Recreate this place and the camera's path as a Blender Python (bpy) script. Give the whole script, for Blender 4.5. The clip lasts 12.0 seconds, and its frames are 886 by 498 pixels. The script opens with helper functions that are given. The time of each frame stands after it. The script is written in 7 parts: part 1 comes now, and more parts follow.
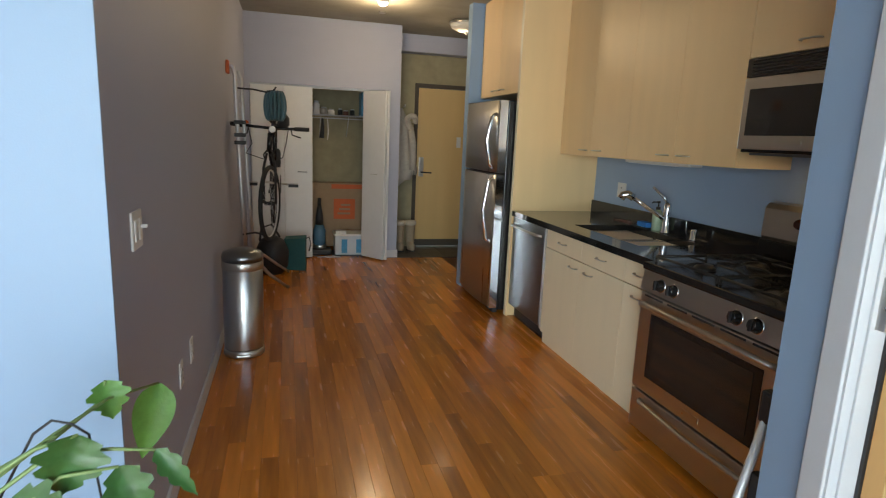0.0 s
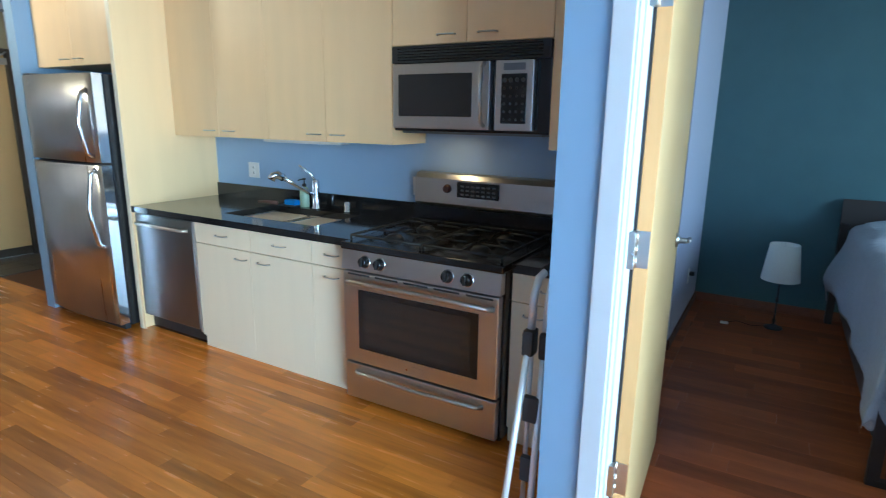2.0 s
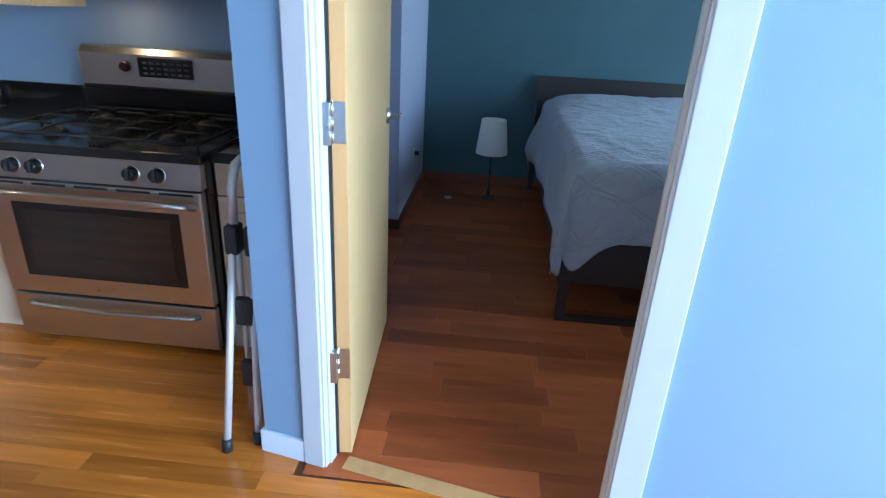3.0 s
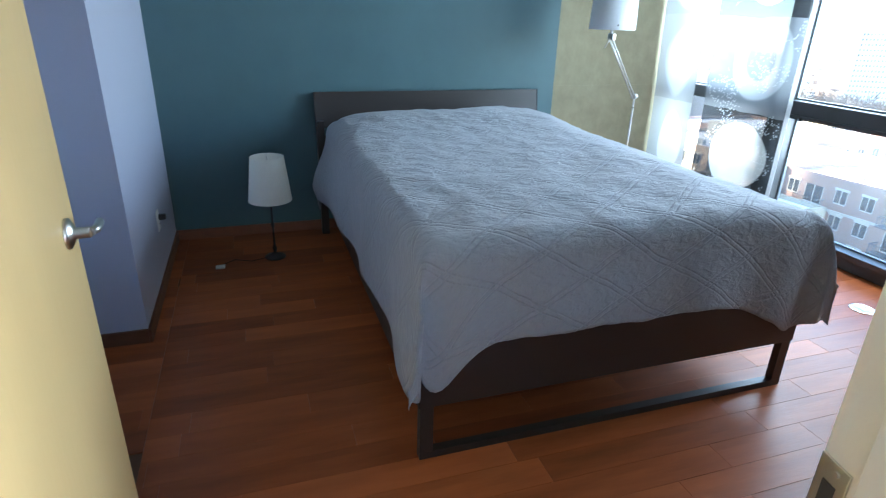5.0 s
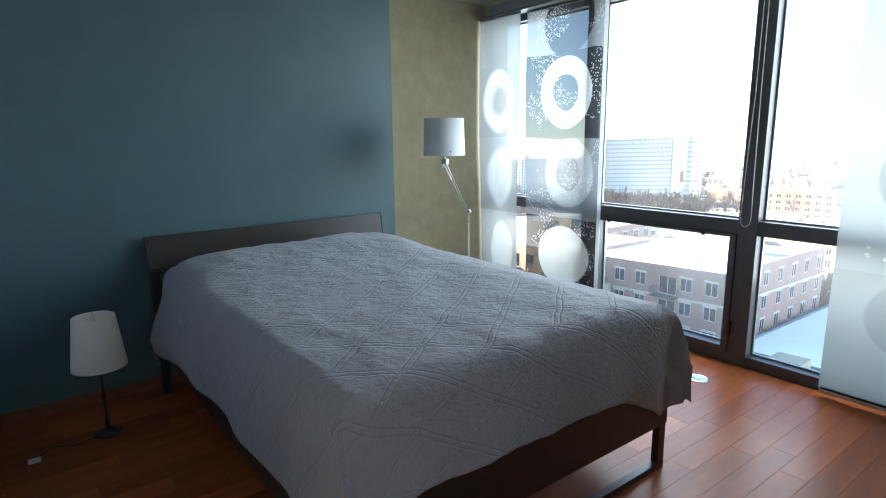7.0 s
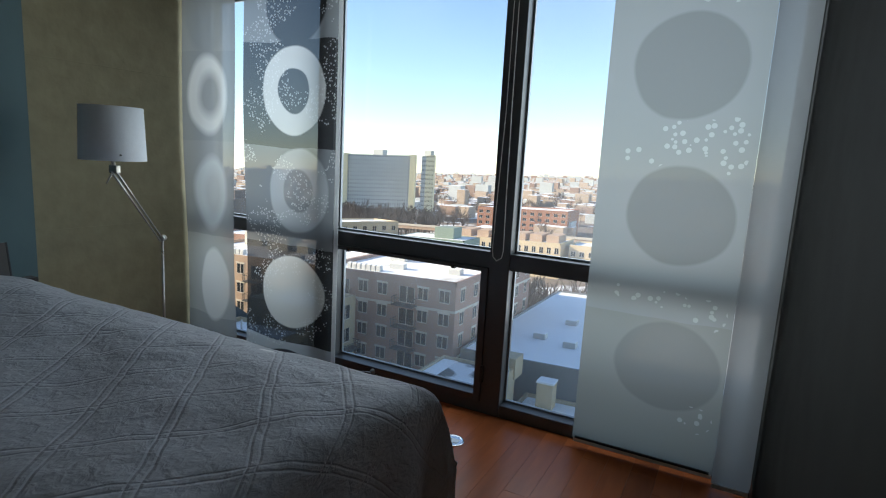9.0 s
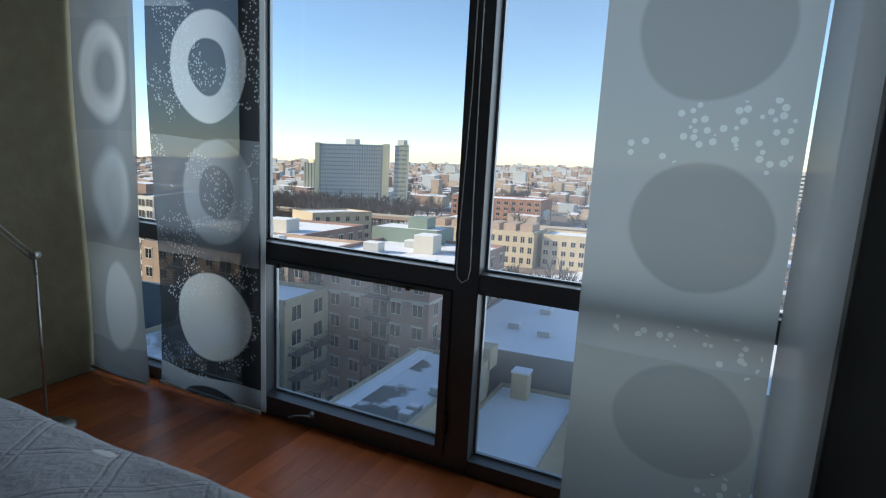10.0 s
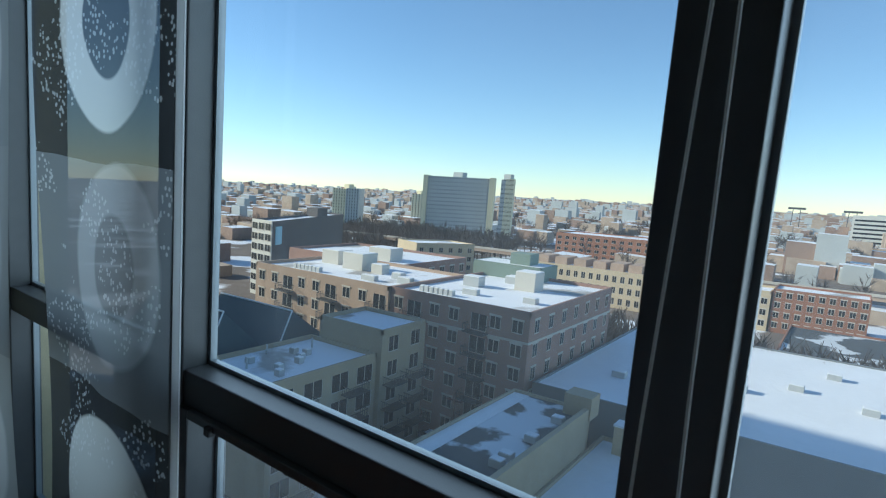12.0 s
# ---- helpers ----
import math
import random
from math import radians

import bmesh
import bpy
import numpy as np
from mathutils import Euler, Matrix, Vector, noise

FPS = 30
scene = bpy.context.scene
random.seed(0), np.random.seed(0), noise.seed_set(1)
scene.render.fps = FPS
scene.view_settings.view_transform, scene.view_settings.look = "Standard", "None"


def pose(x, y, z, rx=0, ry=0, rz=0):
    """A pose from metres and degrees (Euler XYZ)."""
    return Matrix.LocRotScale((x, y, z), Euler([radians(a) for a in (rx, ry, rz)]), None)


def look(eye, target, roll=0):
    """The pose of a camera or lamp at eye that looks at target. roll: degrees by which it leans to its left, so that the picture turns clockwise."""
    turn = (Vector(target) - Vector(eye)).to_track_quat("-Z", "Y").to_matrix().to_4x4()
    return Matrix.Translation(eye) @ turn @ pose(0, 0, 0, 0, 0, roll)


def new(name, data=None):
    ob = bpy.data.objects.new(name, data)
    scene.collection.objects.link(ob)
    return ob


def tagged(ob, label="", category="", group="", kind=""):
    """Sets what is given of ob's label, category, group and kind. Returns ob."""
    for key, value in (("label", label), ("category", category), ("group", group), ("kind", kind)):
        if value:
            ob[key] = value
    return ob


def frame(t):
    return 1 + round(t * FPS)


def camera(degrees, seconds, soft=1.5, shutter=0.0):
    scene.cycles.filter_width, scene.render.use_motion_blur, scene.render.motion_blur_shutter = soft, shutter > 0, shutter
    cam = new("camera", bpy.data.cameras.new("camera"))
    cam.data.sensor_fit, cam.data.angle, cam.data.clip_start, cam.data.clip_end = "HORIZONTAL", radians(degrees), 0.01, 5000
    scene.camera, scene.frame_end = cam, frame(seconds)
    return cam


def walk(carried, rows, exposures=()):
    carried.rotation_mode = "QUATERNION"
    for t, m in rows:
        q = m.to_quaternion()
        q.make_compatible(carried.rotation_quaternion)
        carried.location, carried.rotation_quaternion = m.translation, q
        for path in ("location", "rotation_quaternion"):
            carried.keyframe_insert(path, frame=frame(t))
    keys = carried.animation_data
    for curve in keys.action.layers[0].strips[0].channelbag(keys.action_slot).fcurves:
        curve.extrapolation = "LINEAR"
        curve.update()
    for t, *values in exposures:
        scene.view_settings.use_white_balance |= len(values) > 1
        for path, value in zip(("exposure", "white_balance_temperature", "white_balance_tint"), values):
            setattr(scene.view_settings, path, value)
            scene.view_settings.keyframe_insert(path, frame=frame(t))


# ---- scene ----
# ---- camera and walk ----
cam = camera(75.6, 12.0, 1.1, 0.15)
PATH = [
    (0, (0.39, 0.994, 1.478), (0.911, 2.887, 1.098), 2.5),
    (0.5, (0.342, 1.346, 1.478), (1.135, 3.14, 1.09), 2.9),
    (1, (0.243, 1.533, 1.491), (1.398, 3.109, 1.065), 2.1),
    (1.5, (0.033, 1.586, 1.532), (1.51, 2.856, 1.078), 0.9),
    (2, (-0.12, 1.514, 1.559), (1.559, 2.5, 1.105), 0.8),
    (2.5, (-0.124, 1.441, 1.541), (1.714, 1.986, 0.972), 2.6),
    (2.7, (-0.064, 1.417, 1.513), (1.795, 1.764, 0.86), 3.0),
    (4.3, (0.898, 1.496, 1.446), (2.641, 1.267, 0.494), 2.7),
    (4.5, (1.006, 1.493, 1.448), (2.761, 1.179, 0.541), 2.4),
    (5, (1.202, 1.484, 1.492), (2.953, 0.89, 0.728), 1.7),
    (5.5, (1.201, 1.591, 1.563), (2.877, 0.656, 0.999), 0.1),
    (6, (1.189, 1.776, 1.575), (2.759, 0.612, 1.146), -1.3),
    (6.5, (1.24, 1.78, 1.583), (2.794, 0.593, 1.165), -1.1),
    (6.7, (1.289, 1.75, 1.568), (2.861, 0.581, 1.166), -0.9),
    (8.3, (1.819, 1.263, 1.546), (3.046, -0.286, 1.236), 2.6),
    (8.5, (1.818, 1.188, 1.543), (2.881, -0.477, 1.227), 2.6),
    (9, (1.931, 0.916, 1.542), (2.841, -0.834, 1.214), 3.2),
    (9.5, (2.066, 0.625, 1.541), (2.876, -1.17, 1.19), 3.9),
    (10, (2.173, 0.232, 1.562), (2.999, -1.554, 1.203), 3.1),
    (10.5, (2.258, -0.175, 1.585), (3.21, -1.907, 1.279), 3.5),
    (11, (2.469, -0.599, 1.577), (3.526, -2.274, 1.302), 4.4),
    (11.5, (2.725, -0.966, 1.566), (3.825, -2.615, 1.296), 4.7),
    (12, (2.973, -1.315, 1.573), (4.12, -2.932, 1.305), 4.5),
]
EXPOSURES = [(0.0, 2.05, 7300, 8), (0.5, 2.62, 6700, 8), (1.0, 2.9, 6200, 4), (1.5, 3.0, 5600, 0), (2.0, 3.1, 5200, -2), (2.5, 2.98, 5000, 2), (4.4, 2.85, 6000, 8), (5.0, 3.4, 6000, 6), (5.5, 3.35, 5800, 4), (6.0, 2.9, 6700, 8), (6.5, 2.8, 6700, 8), (8.5, 1.4, 7000, 10), (9.5, 0.7, 6700, 10), (10.5, 0.42, 6150, 7), (12.0, 0.22, 5750, 0)]
walk(cam, [(t, look(eye, target, roll)) for t, eye, target, roll in PATH], EXPOSURES)

# ---- world, sun, large lights ----
SUN_DIR = Vector((0.90, 0.36, 0.38)).normalized()
world = bpy.data.worlds.new("world")
scene.world = world
world.use_nodes = True
wn, wl = world.node_tree.nodes, world.node_tree.links
sky = wn.new("ShaderNodeTexSky")
sky.sky_type = "NISHITA"
sky.sun_disc = False
sky.sun_elevation = math.asin(SUN_DIR.z)
sky.sun_rotation = math.atan2(SUN_DIR.x, SUN_DIR.y)
sky.air_density, sky.dust_density, sky.ozone_density = 1.05, 0.05, 2.4
sky.altitude = 1200
coord = wn.new("ShaderNodeTexCoord")
tip = wn.new("ShaderNodeMapping")
tip.inputs["Rotation"].default_value = (radians(-1.0), radians(-2.6), 0)
wl.new(coord.outputs["Generated"], tip.inputs["Vector"])
wl.new(tip.outputs["Vector"], sky.inputs["Vector"])
wl.new(sky.outputs["Color"], wn["Background"].inputs["Color"])
wn["Background"].inputs["Strength"].default_value = 0.15


def sun_lamp():
    data = bpy.data.lights.new("sun", "SUN")
    data.energy, data.angle, data.color = 5.0, radians(0.6), (1.0, 0.86, 0.68)
    ob = new("sun", data)
    ob.matrix_world = look(SUN_DIR * 50, (0, 0, 0))


def area_lamp(name, eye, target, w, h, watts, colour):
    data = bpy.data.lights.new(name, "AREA")
    data.shape, data.size, data.size_y, data.energy, data.color = "RECTANGLE", w, h, watts, colour
    ob = new(name, data)
    ob.matrix_world = look(eye, target)
    return ob


def bulb(name, at, watts, colour, size=0.04):
    data = bpy.data.lights.new(name, "POINT")
    data.energy, data.color, data.shadow_soft_size = watts, colour, size
    new(name, data).location = at


sun_lamp()
# the sky's light in the window openings
area_lamp("bedroom_window_light", (3.655, -2.34, 1.55), (3.655, 0, 1.55), 3.85, 2.0, 29, (0.78, 0.89, 1.0))
area_lamp("living_window_light", (-0.87, -2.34, 1.31), (-0.87, 0, 1.31), 4.65, 2.5, 122, (0.74, 0.87, 1.0))
# lamps of the place
bulb("ceiling_light_bulb", (1.26, 6.7, 2.55), 4.5, (1.0, 0.78, 0.52), 0.09)
# added fill light under the hall's unlit dome
bulb("hall_light_bulb", (2.26, 7.35, 2.60), 1, (1.0, 0.8, 0.55), 0.09)
area_lamp("cooktop_light", (2.72, 3.2, 1.455), (2.72, 3.2, 0.9), 0.12, 0.06, 0.09, (1.0, 0.66, 0.32))

# ---- materials ----
def material(name, colour, rough=0.5, metal=0.0, vary=0.08, scale=6.0, bump=0.0, bscale=60.0, stretch=(1, 1, 1), coat=0.0, piece=0.0, spec=0.5, tint=None, wear=0.0):
    """A surface with variation at two scales, relief, and a shade of its own for each piece."""
    m = bpy.data.materials.new(name)
    m.use_nodes = True
    n, l = m.node_tree.nodes, m.node_tree.links
    b = n["Principled BSDF"]
    b.inputs["Roughness"].default_value, b.inputs["Metallic"].default_value = rough, metal
    b.inputs["Specular IOR Level"].default_value = spec
    b.inputs["Coat Weight"].default_value = coat
    b.inputs["Coat Roughness"].default_value = 0.12
    tc, mp = n.new("ShaderNodeTexCoord"), n.new("ShaderNodeMapping")
    mp.inputs["Scale"].default_value = stretch
    l.new(tc.outputs["Object"], mp.inputs["Vector"])
    big, fine = n.new("ShaderNodeTexNoise"), n.new("ShaderNodeTexNoise")
    big.inputs["Scale"].default_value, big.inputs["Detail"].default_value = scale * 0.25, 4
    fine.inputs["Scale"].default_value, fine.inputs["Detail"].default_value = scale * 3, 6
    add = n.new("ShaderNodeMath")
    add.operation = "MULTIPLY_ADD"
    add.inputs[1].default_value = 0.6
    for t in (big, fine):
        l.new(mp.outputs["Vector"], t.inputs["Vector"])
    l.new(fine.outputs["Fac"], add.inputs[0])
    half = n.new("ShaderNodeMath")
    half.operation = "MULTIPLY"
    half.inputs[1].default_value = 0.6
    l.new(big.outputs["Fac"], half.inputs[0])
    l.new(half.outputs[0], add.inputs[2])
    value = add.outputs[0]
    if piece:
        info, pm = n.new("ShaderNodeObjectInfo"), n.new("ShaderNodeMath")
        pm.operation = "MULTIPLY_ADD"
        pm.inputs[1].default_value = piece
        off = n.new("ShaderNodeMath")
        off.operation = "SUBTRACT"
        off.inputs[1].default_value = piece / 2
        geo, both, wrap = n.new("ShaderNodeNewGeometry"), n.new("ShaderNodeMath"), n.new("ShaderNodeMath")
        wrap.operation = "FRACT"
        l.new(info.outputs["Random"], both.inputs[0])
        l.new(geo.outputs["Random Per Island"], both.inputs[1])
        l.new(both.outputs[0], wrap.inputs[0])
        l.new(wrap.outputs[0], pm.inputs[0])
        l.new(value, pm.inputs[2])
        l.new(pm.outputs[0], off.inputs[0])
        value = off.outputs[0]
    ramp = n.new("ShaderNodeMapRange")
    ramp.inputs["From Min"].default_value, ramp.inputs["From Max"].default_value = 0.2, 1.0
    mix = n.new("ShaderNodeMix")
    mix.data_type = "RGBA"
    dark = [c * (1 - vary * 2.2) for c in colour]
    light = [min(1, c * (1 + vary * 1.6)) for c in (tint or colour)]
    mix.inputs[6].default_value, mix.inputs[7].default_value = (*dark, 1), (*light, 1)
    l.new(value, ramp.inputs["Value"])
    l.new(ramp.outputs[0], mix.inputs[0])
    l.new(mix.outputs[2], b.inputs["Base Color"])
    rr = n.new("ShaderNodeMapRange")
    rr.inputs["To Min"].default_value, rr.inputs["To Max"].default_value = max(0, rough - 0.07 - wear), min(1, rough + 0.07 + wear)
    l.new(fine.outputs["Fac"], rr.inputs["Value"])
    l.new(rr.outputs[0], b.inputs["Roughness"])
    if bump:
        bn, bp = n.new("ShaderNodeTexNoise"), n.new("ShaderNodeBump")
        bn.inputs["Scale"].default_value, bn.inputs["Detail"].default_value = bscale, 5
        bp.inputs["Strength"].default_value, bp.inputs["Distance"].default_value = bump, 0.01
        l.new(mp.outputs["Vector"], bn.inputs["Vector"])
        l.new(bn.outputs["Fac"], bp.inputs["Height"])
        l.new(bp.outputs["Normal"], b.inputs["Normal"])
    return m


def glow(name, colour, strength):
    m = bpy.data.materials.new(name)
    m.use_nodes = True
    b = m.node_tree.nodes["Principled BSDF"]
    b.inputs["Base Color"].default_value = (*colour, 1)
    b.inputs["Emission Color"].default_value = (*colour, 1)
    b.inputs["Emission Strength"].default_value = strength
    return m


def glass_pane(name, low=0.008, high=0.05):
    """A clear pane with a thin film, dust and painted-in haze together: mostly let through, with a clean reflection
    that grows at a slant.
    """
    m = bpy.data.materials.new(name)
    m.use_nodes = True
    n, l = m.node_tree.nodes, m.node_tree.links
    clear, gloss, mix, fres = n.new("ShaderNodeBsdfTransparent"), n.new("ShaderNodeBsdfGlossy"), n.new("ShaderNodeMixShader"), n.new("ShaderNodeFresnel")
    clear.inputs["Color"].default_value = (0.93, 0.96, 0.96, 1)
    gloss.inputs["Roughness"].default_value = 0.02
    fres.inputs["IOR"].default_value = 1.35
    film, dust, smear = n.new("ShaderNodeBsdfTranslucent"), n.new("ShaderNodeMixShader"), n.new("ShaderNodeTexNoise")
    smear.inputs["Scale"].default_value = 1.6
    amount = n.new("ShaderNodeMapRange")
    amount.inputs["From Min"].default_value, amount.inputs["From Max"].default_value = 0.35, 0.75
    amount.inputs["To Min"].default_value, amount.inputs["To Max"].default_value = low, high
    l.new(smear.outputs["Fac"], amount.inputs["Value"])
    l.new(amount.outputs[0], dust.inputs[0])
    l.new(clear.outputs[0], dust.inputs[1])
    l.new(film.outputs[0], dust.inputs[2])
    l.new(fres.outputs[0], mix.inputs[0])
    l.new(dust.outputs[0], mix.inputs[1])
    l.new(gloss.outputs[0], mix.inputs[2])
    l.new(mix.outputs[0], n["Material Output"].inputs["Surface"])
    return m


KBLUE = material("kitchen_blue_paint", (0.33, 0.45, 0.62), 0.5, 0, 0.02, 2, 0.05, 220)
# one wall paint: WALL greyed as in shade, WALL_L blued as window-lit
WALL = material("blue_grey_paint", (0.41, 0.43, 0.53), 0.55, 0, 0.02, 2, 0.05, 220)
WALL_L = material("window_lit_blue_paint", (0.235, 0.35, 0.495), 0.5, 0, 0.02, 2, 0.05, 220)
# one even near-black tone for the wall beside the bedroom window
DARKW = material("dark_grey_wall", (0.022, 0.021, 0.018), 0.7, 0, 0.05, 2, 0.05, 200, spec=0.06)
TEAL = material("teal_paint", (0.082, 0.148, 0.163), 0.5, 0, 0.08, 1.5, 0.06, 180, spec=0.3)
CONCRETE = material("bare_concrete", (0.36, 0.32, 0.21), 0.8, 0, 0.16, 3, 0.25, 30, spec=0.12)
CEIL = material("ceiling_concrete", (0.36, 0.34, 0.28), 0.85, 0, 0.12, 2, 0.3, 25)
WHITE = material("white_paint", (0.54, 0.57, 0.60), 0.4, 0, 0.03, 5, 0.04, 150)
CREAM = material("jamb_paint", (0.70, 0.68, 0.60), 0.4, 0, 0.03, 5, 0.04, 150)
BIFOLD = material("white_door_paint", (0.74, 0.74, 0.73), 0.4, 0, 0.03, 5, 0.04, 150)
MAPLE = material("maple_laminate", (0.86, 0.61, 0.325), 0.38, 0, 0.05, 3, 0.03, 80, (1, 1, 0.12))
BEECH = material("pale_cabinet_front", (0.80, 0.67, 0.475), 0.36, 0, 0.035, 3, 0.03, 80, (1, 1, 0.12))
DOORWOOD = material("birch_door", (0.62, 0.43, 0.195), 0.36, 0, 0.06, 2.5, 0.04, 60, (1, 1, 0.1))
PINE = material("door_edge_wood", (0.62, 0.36, 0.14), 0.5, 0, 0.16, 6, 0.06, 90, (1, 1, 0.08))
OAK = material("strip_oak", (0.47, 0.136, 0.012), 0.25, 0, 0.31, 9, 0.04, 120, (1, 0.07, 1), 0.2, 0.34, 0.45, (0.65, 0.215, 0.025), 0.03)
CHERRY = material("wide_cherry_plank", (0.33, 0.082, 0.024), 0.33, 0, 0.3, 5, 0.06, 90, (1, 0.14, 1), 0.0, 0.3, 0.22, (0.41, 0.112, 0.034))
SUB = material("dark_joint", (0.11, 0.042, 0.014), 0.6)
SLATE = material("entry_tile", (0.06, 0.05, 0.042), 0.5, 0, 0.2, 8, 0.1, 40)
STEEL = material("brushed_steel", (0.60, 0.58, 0.55), 0.34, 1.0, 0.06, 4, 0.05, 160, (1, 0.04, 1))
STEEL_V = material("brushed_steel_upright", (0.56, 0.56, 0.56), 0.30, 1.0, 0.06, 4, 0.05, 160, (1, 1, 0.04))
STEEL_D = material("dark_steel", (0.24, 0.25, 0.26), 0.32, 1.0, 0.06, 4, 0.05, 160, (1, 1, 0.04))
CHROME = material("chrome", (0.75, 0.76, 0.78), 0.1, 1.0, 0.02, 5)
NICKEL = material("satin_nickel", (0.58, 0.56, 0.52), 0.3, 1.0, 0.04, 8)
BLACK = material("black_enamel", (0.012, 0.012, 0.013), 0.2, 0, 0.1, 8)
BLACK_M = material("black_plastic", (0.02, 0.02, 0.022), 0.5, 0, 0.1, 8, 0.05, 200)
IRON = material("cast_iron", (0.022, 0.021, 0.02), 0.42, 0.3, 0.15, 12, 0.15, 200)
GRANITE = material("black_granite", (0.013, 0.013, 0.014), 0.09, 0, 0.6, 90, 0, 60, (1, 1, 1), 0.3)
OVENGLASS = material("dark_oven_glass", (0.02, 0.019, 0.018), 0.06, 0, 0.05, 8, spec=0.7)
FRAME = material("charcoal_aluminium", (0.085, 0.09, 0.095), 0.42, 0.35, 0.08, 8, 0.05, 200)
FRAME_IN = material("grey_frame_edge", (0.22, 0.25, 0.27), 0.4, 0.3, 0.05, 8)
BEDWOOD = material("black_brown_bed", (0.033, 0.025, 0.022), 0.42, 0, 0.15, 5, 0.05, 90, (1, 0.1, 1))
SHADE = material("lamp_shade_cloth", (0.80, 0.78, 0.70), 0.8, 0, 0.03, 20, 0.1, 300)
SHADE_W = material("white_lamp_shade", (0.80, 0.83, 0.86), 0.7, 0, 0.03, 20, 0.06, 300)
PLASTIC = material("white_plastic", (0.78, 0.77, 0.74), 0.35, 0, 0.03, 8)
LEAF = material("monstera_leaf", (0.035, 0.11, 0.028), 0.36, 0, 0.25, 14, 0.15, 50, coat=0.1)
LEAF_L = material("light_leaf", (0.10, 0.25, 0.05), 0.4, 0, 0.2, 14, 0.15, 50)
STALK = material("leaf_stalk", (0.20, 0.30, 0.11), 0.5, 0, 0.15, 20)
RUBBER = material("rubber", (0.018, 0.018, 0.018), 0.75, 0, 0.1, 30, 0.2, 150)
GLASS = glass_pane("window_glass")
GLASS_D = glass_pane("dusty_veiled_glass", 0.05, 0.13)


# ---- building blocks ----
def box(bm, x0, y0, z0, x1, y1, z1, bevel=0.0, m=None):
    x0, x1, y0, y1, z0, z1 = min(x0, x1), max(x0, x1), min(y0, y1), max(y0, y1), min(z0, z1), max(z0, z1)
    vs = [bm.verts.new(v) for v in ((x0, y0, z0), (x1, y0, z0), (x1, y1, z0), (x0, y1, z0), (x0, y0, z1), (x1, y0, z1), (x1, y1, z1), (x0, y1, z1))]
    fs = [bm.faces.new([vs[i] for i in q]) for q in ((0, 3, 2, 1), (4, 5, 6, 7), (0, 1, 5, 4), (1, 2, 6, 5), (2, 3, 7, 6), (3, 0, 4, 7))]
    if bevel:
        es = list({e for f in fs for e in f.edges})
        out = bmesh.ops.bevel(bm, geom=es, offset=bevel, segments=2, profile=0.6, affect="EDGES")
        vs = list({v for f in out["faces"] for v in f.verts} | {v for v in vs if v.is_valid})
    if m is not None:
        bmesh.ops.transform(bm, matrix=m, verts=vs)
    return vs


def tube(bm, pts, r, seg=8, caps=True, r_end=None):
    """A round bar along points."""
    pts = [Vector(p) for p in pts]
    rings = []
    side = None
    for i, p in enumerate(pts):
        d = (pts[min(i + 1, len(pts) - 1)] - pts[max(i - 1, 0)]).normalized()
        if side is None:
            side = d.orthogonal().normalized()
        side = (side - d * side.dot(d)).normalized()
        up = d.cross(side)
        rad = r if r_end is None else r + (r_end - r) * i / (len(pts) - 1)
        rings.append([bm.verts.new(p + (side * math.cos(a) + up * math.sin(a)) * rad) for a in [2 * math.pi * k / seg for k in range(seg)]])
    for a, b in zip(rings, rings[1:]):
        for k in range(seg):
            bm.faces.new((a[k], a[(k + 1) % seg], b[(k + 1) % seg], b[k])).smooth = True
    if caps:
        bm.faces.new(rings[0][::-1])
        bm.faces.new(rings[-1])


def lathe(bm, profile, at, seg=24, axis=(0, 0, 1), caps=True, squash=(1, 1)):
    """A turned shape: profile rows (radius, height) along the axis from the point at."""
    turn = Vector((0, 0, 1)).rotation_difference(Vector(axis)).to_matrix()
    rings = []
    for r, h in profile:
        rings.append([bm.verts.new(Vector(at) + turn @ Vector((r * squash[0] * math.cos(a), r * squash[1] * math.sin(a), h))) for a in [2 * math.pi * k / seg for k in range(seg)]])
    for a, b in zip(rings, rings[1:]):
        for k in range(seg):
            bm.faces.new((a[k], a[(k + 1) % seg], b[(k + 1) % seg], b[k])).smooth = True
    if caps:
        bm.faces.new(rings[0][::-1])
        bm.faces.new(rings[-1])


def arc(c, r, a0, a1, n, u=(1, 0, 0), v=(0, 0, 1)):
    c, u, v = Vector(c), Vector(u), Vector(v)
    return [c + (u * math.cos(radians(a0 + (a1 - a0) * k / n)) + v * math.sin(radians(a0 + (a1 - a0) * k / n))) * r for k in range(n + 1)]


def prism(bm, outline, z0, z1):
    """An upright block over a plan outline, counter-clockwise."""
    lo, hi = [bm.verts.new((x, y, z0)) for x, y in outline], [bm.verts.new((x, y, z1)) for x, y in outline]
    bm.faces.new(lo[::-1])
    bm.faces.new(hi)
    for k in range(len(outline)):
        j = (k + 1) % len(outline)
        bm.faces.new((lo[k], lo[j], hi[j], hi[k]))


def mesh_of(name, bm, mat):
    me = bpy.data.meshes.new(name)
    bmesh.ops.recalc_face_normals(bm, faces=bm.faces)
    bm.to_mesh(me)
    bm.free()
    for k in mat if isinstance(mat, (list, tuple)) else [mat]:
        me.materials.append(k)
    return me


def solid(name, bm, mat, label="", category="", group="", kind=""):
    return tagged(new(name, mesh_of(name, bm, mat)), label, category, group, kind)


def thing(name, at, label, category, group="", kind=""):
    ob = new(name)
    ob.location = at
    ob.empty_display_size = 0.05
    return tagged(ob, label, category, group, kind)


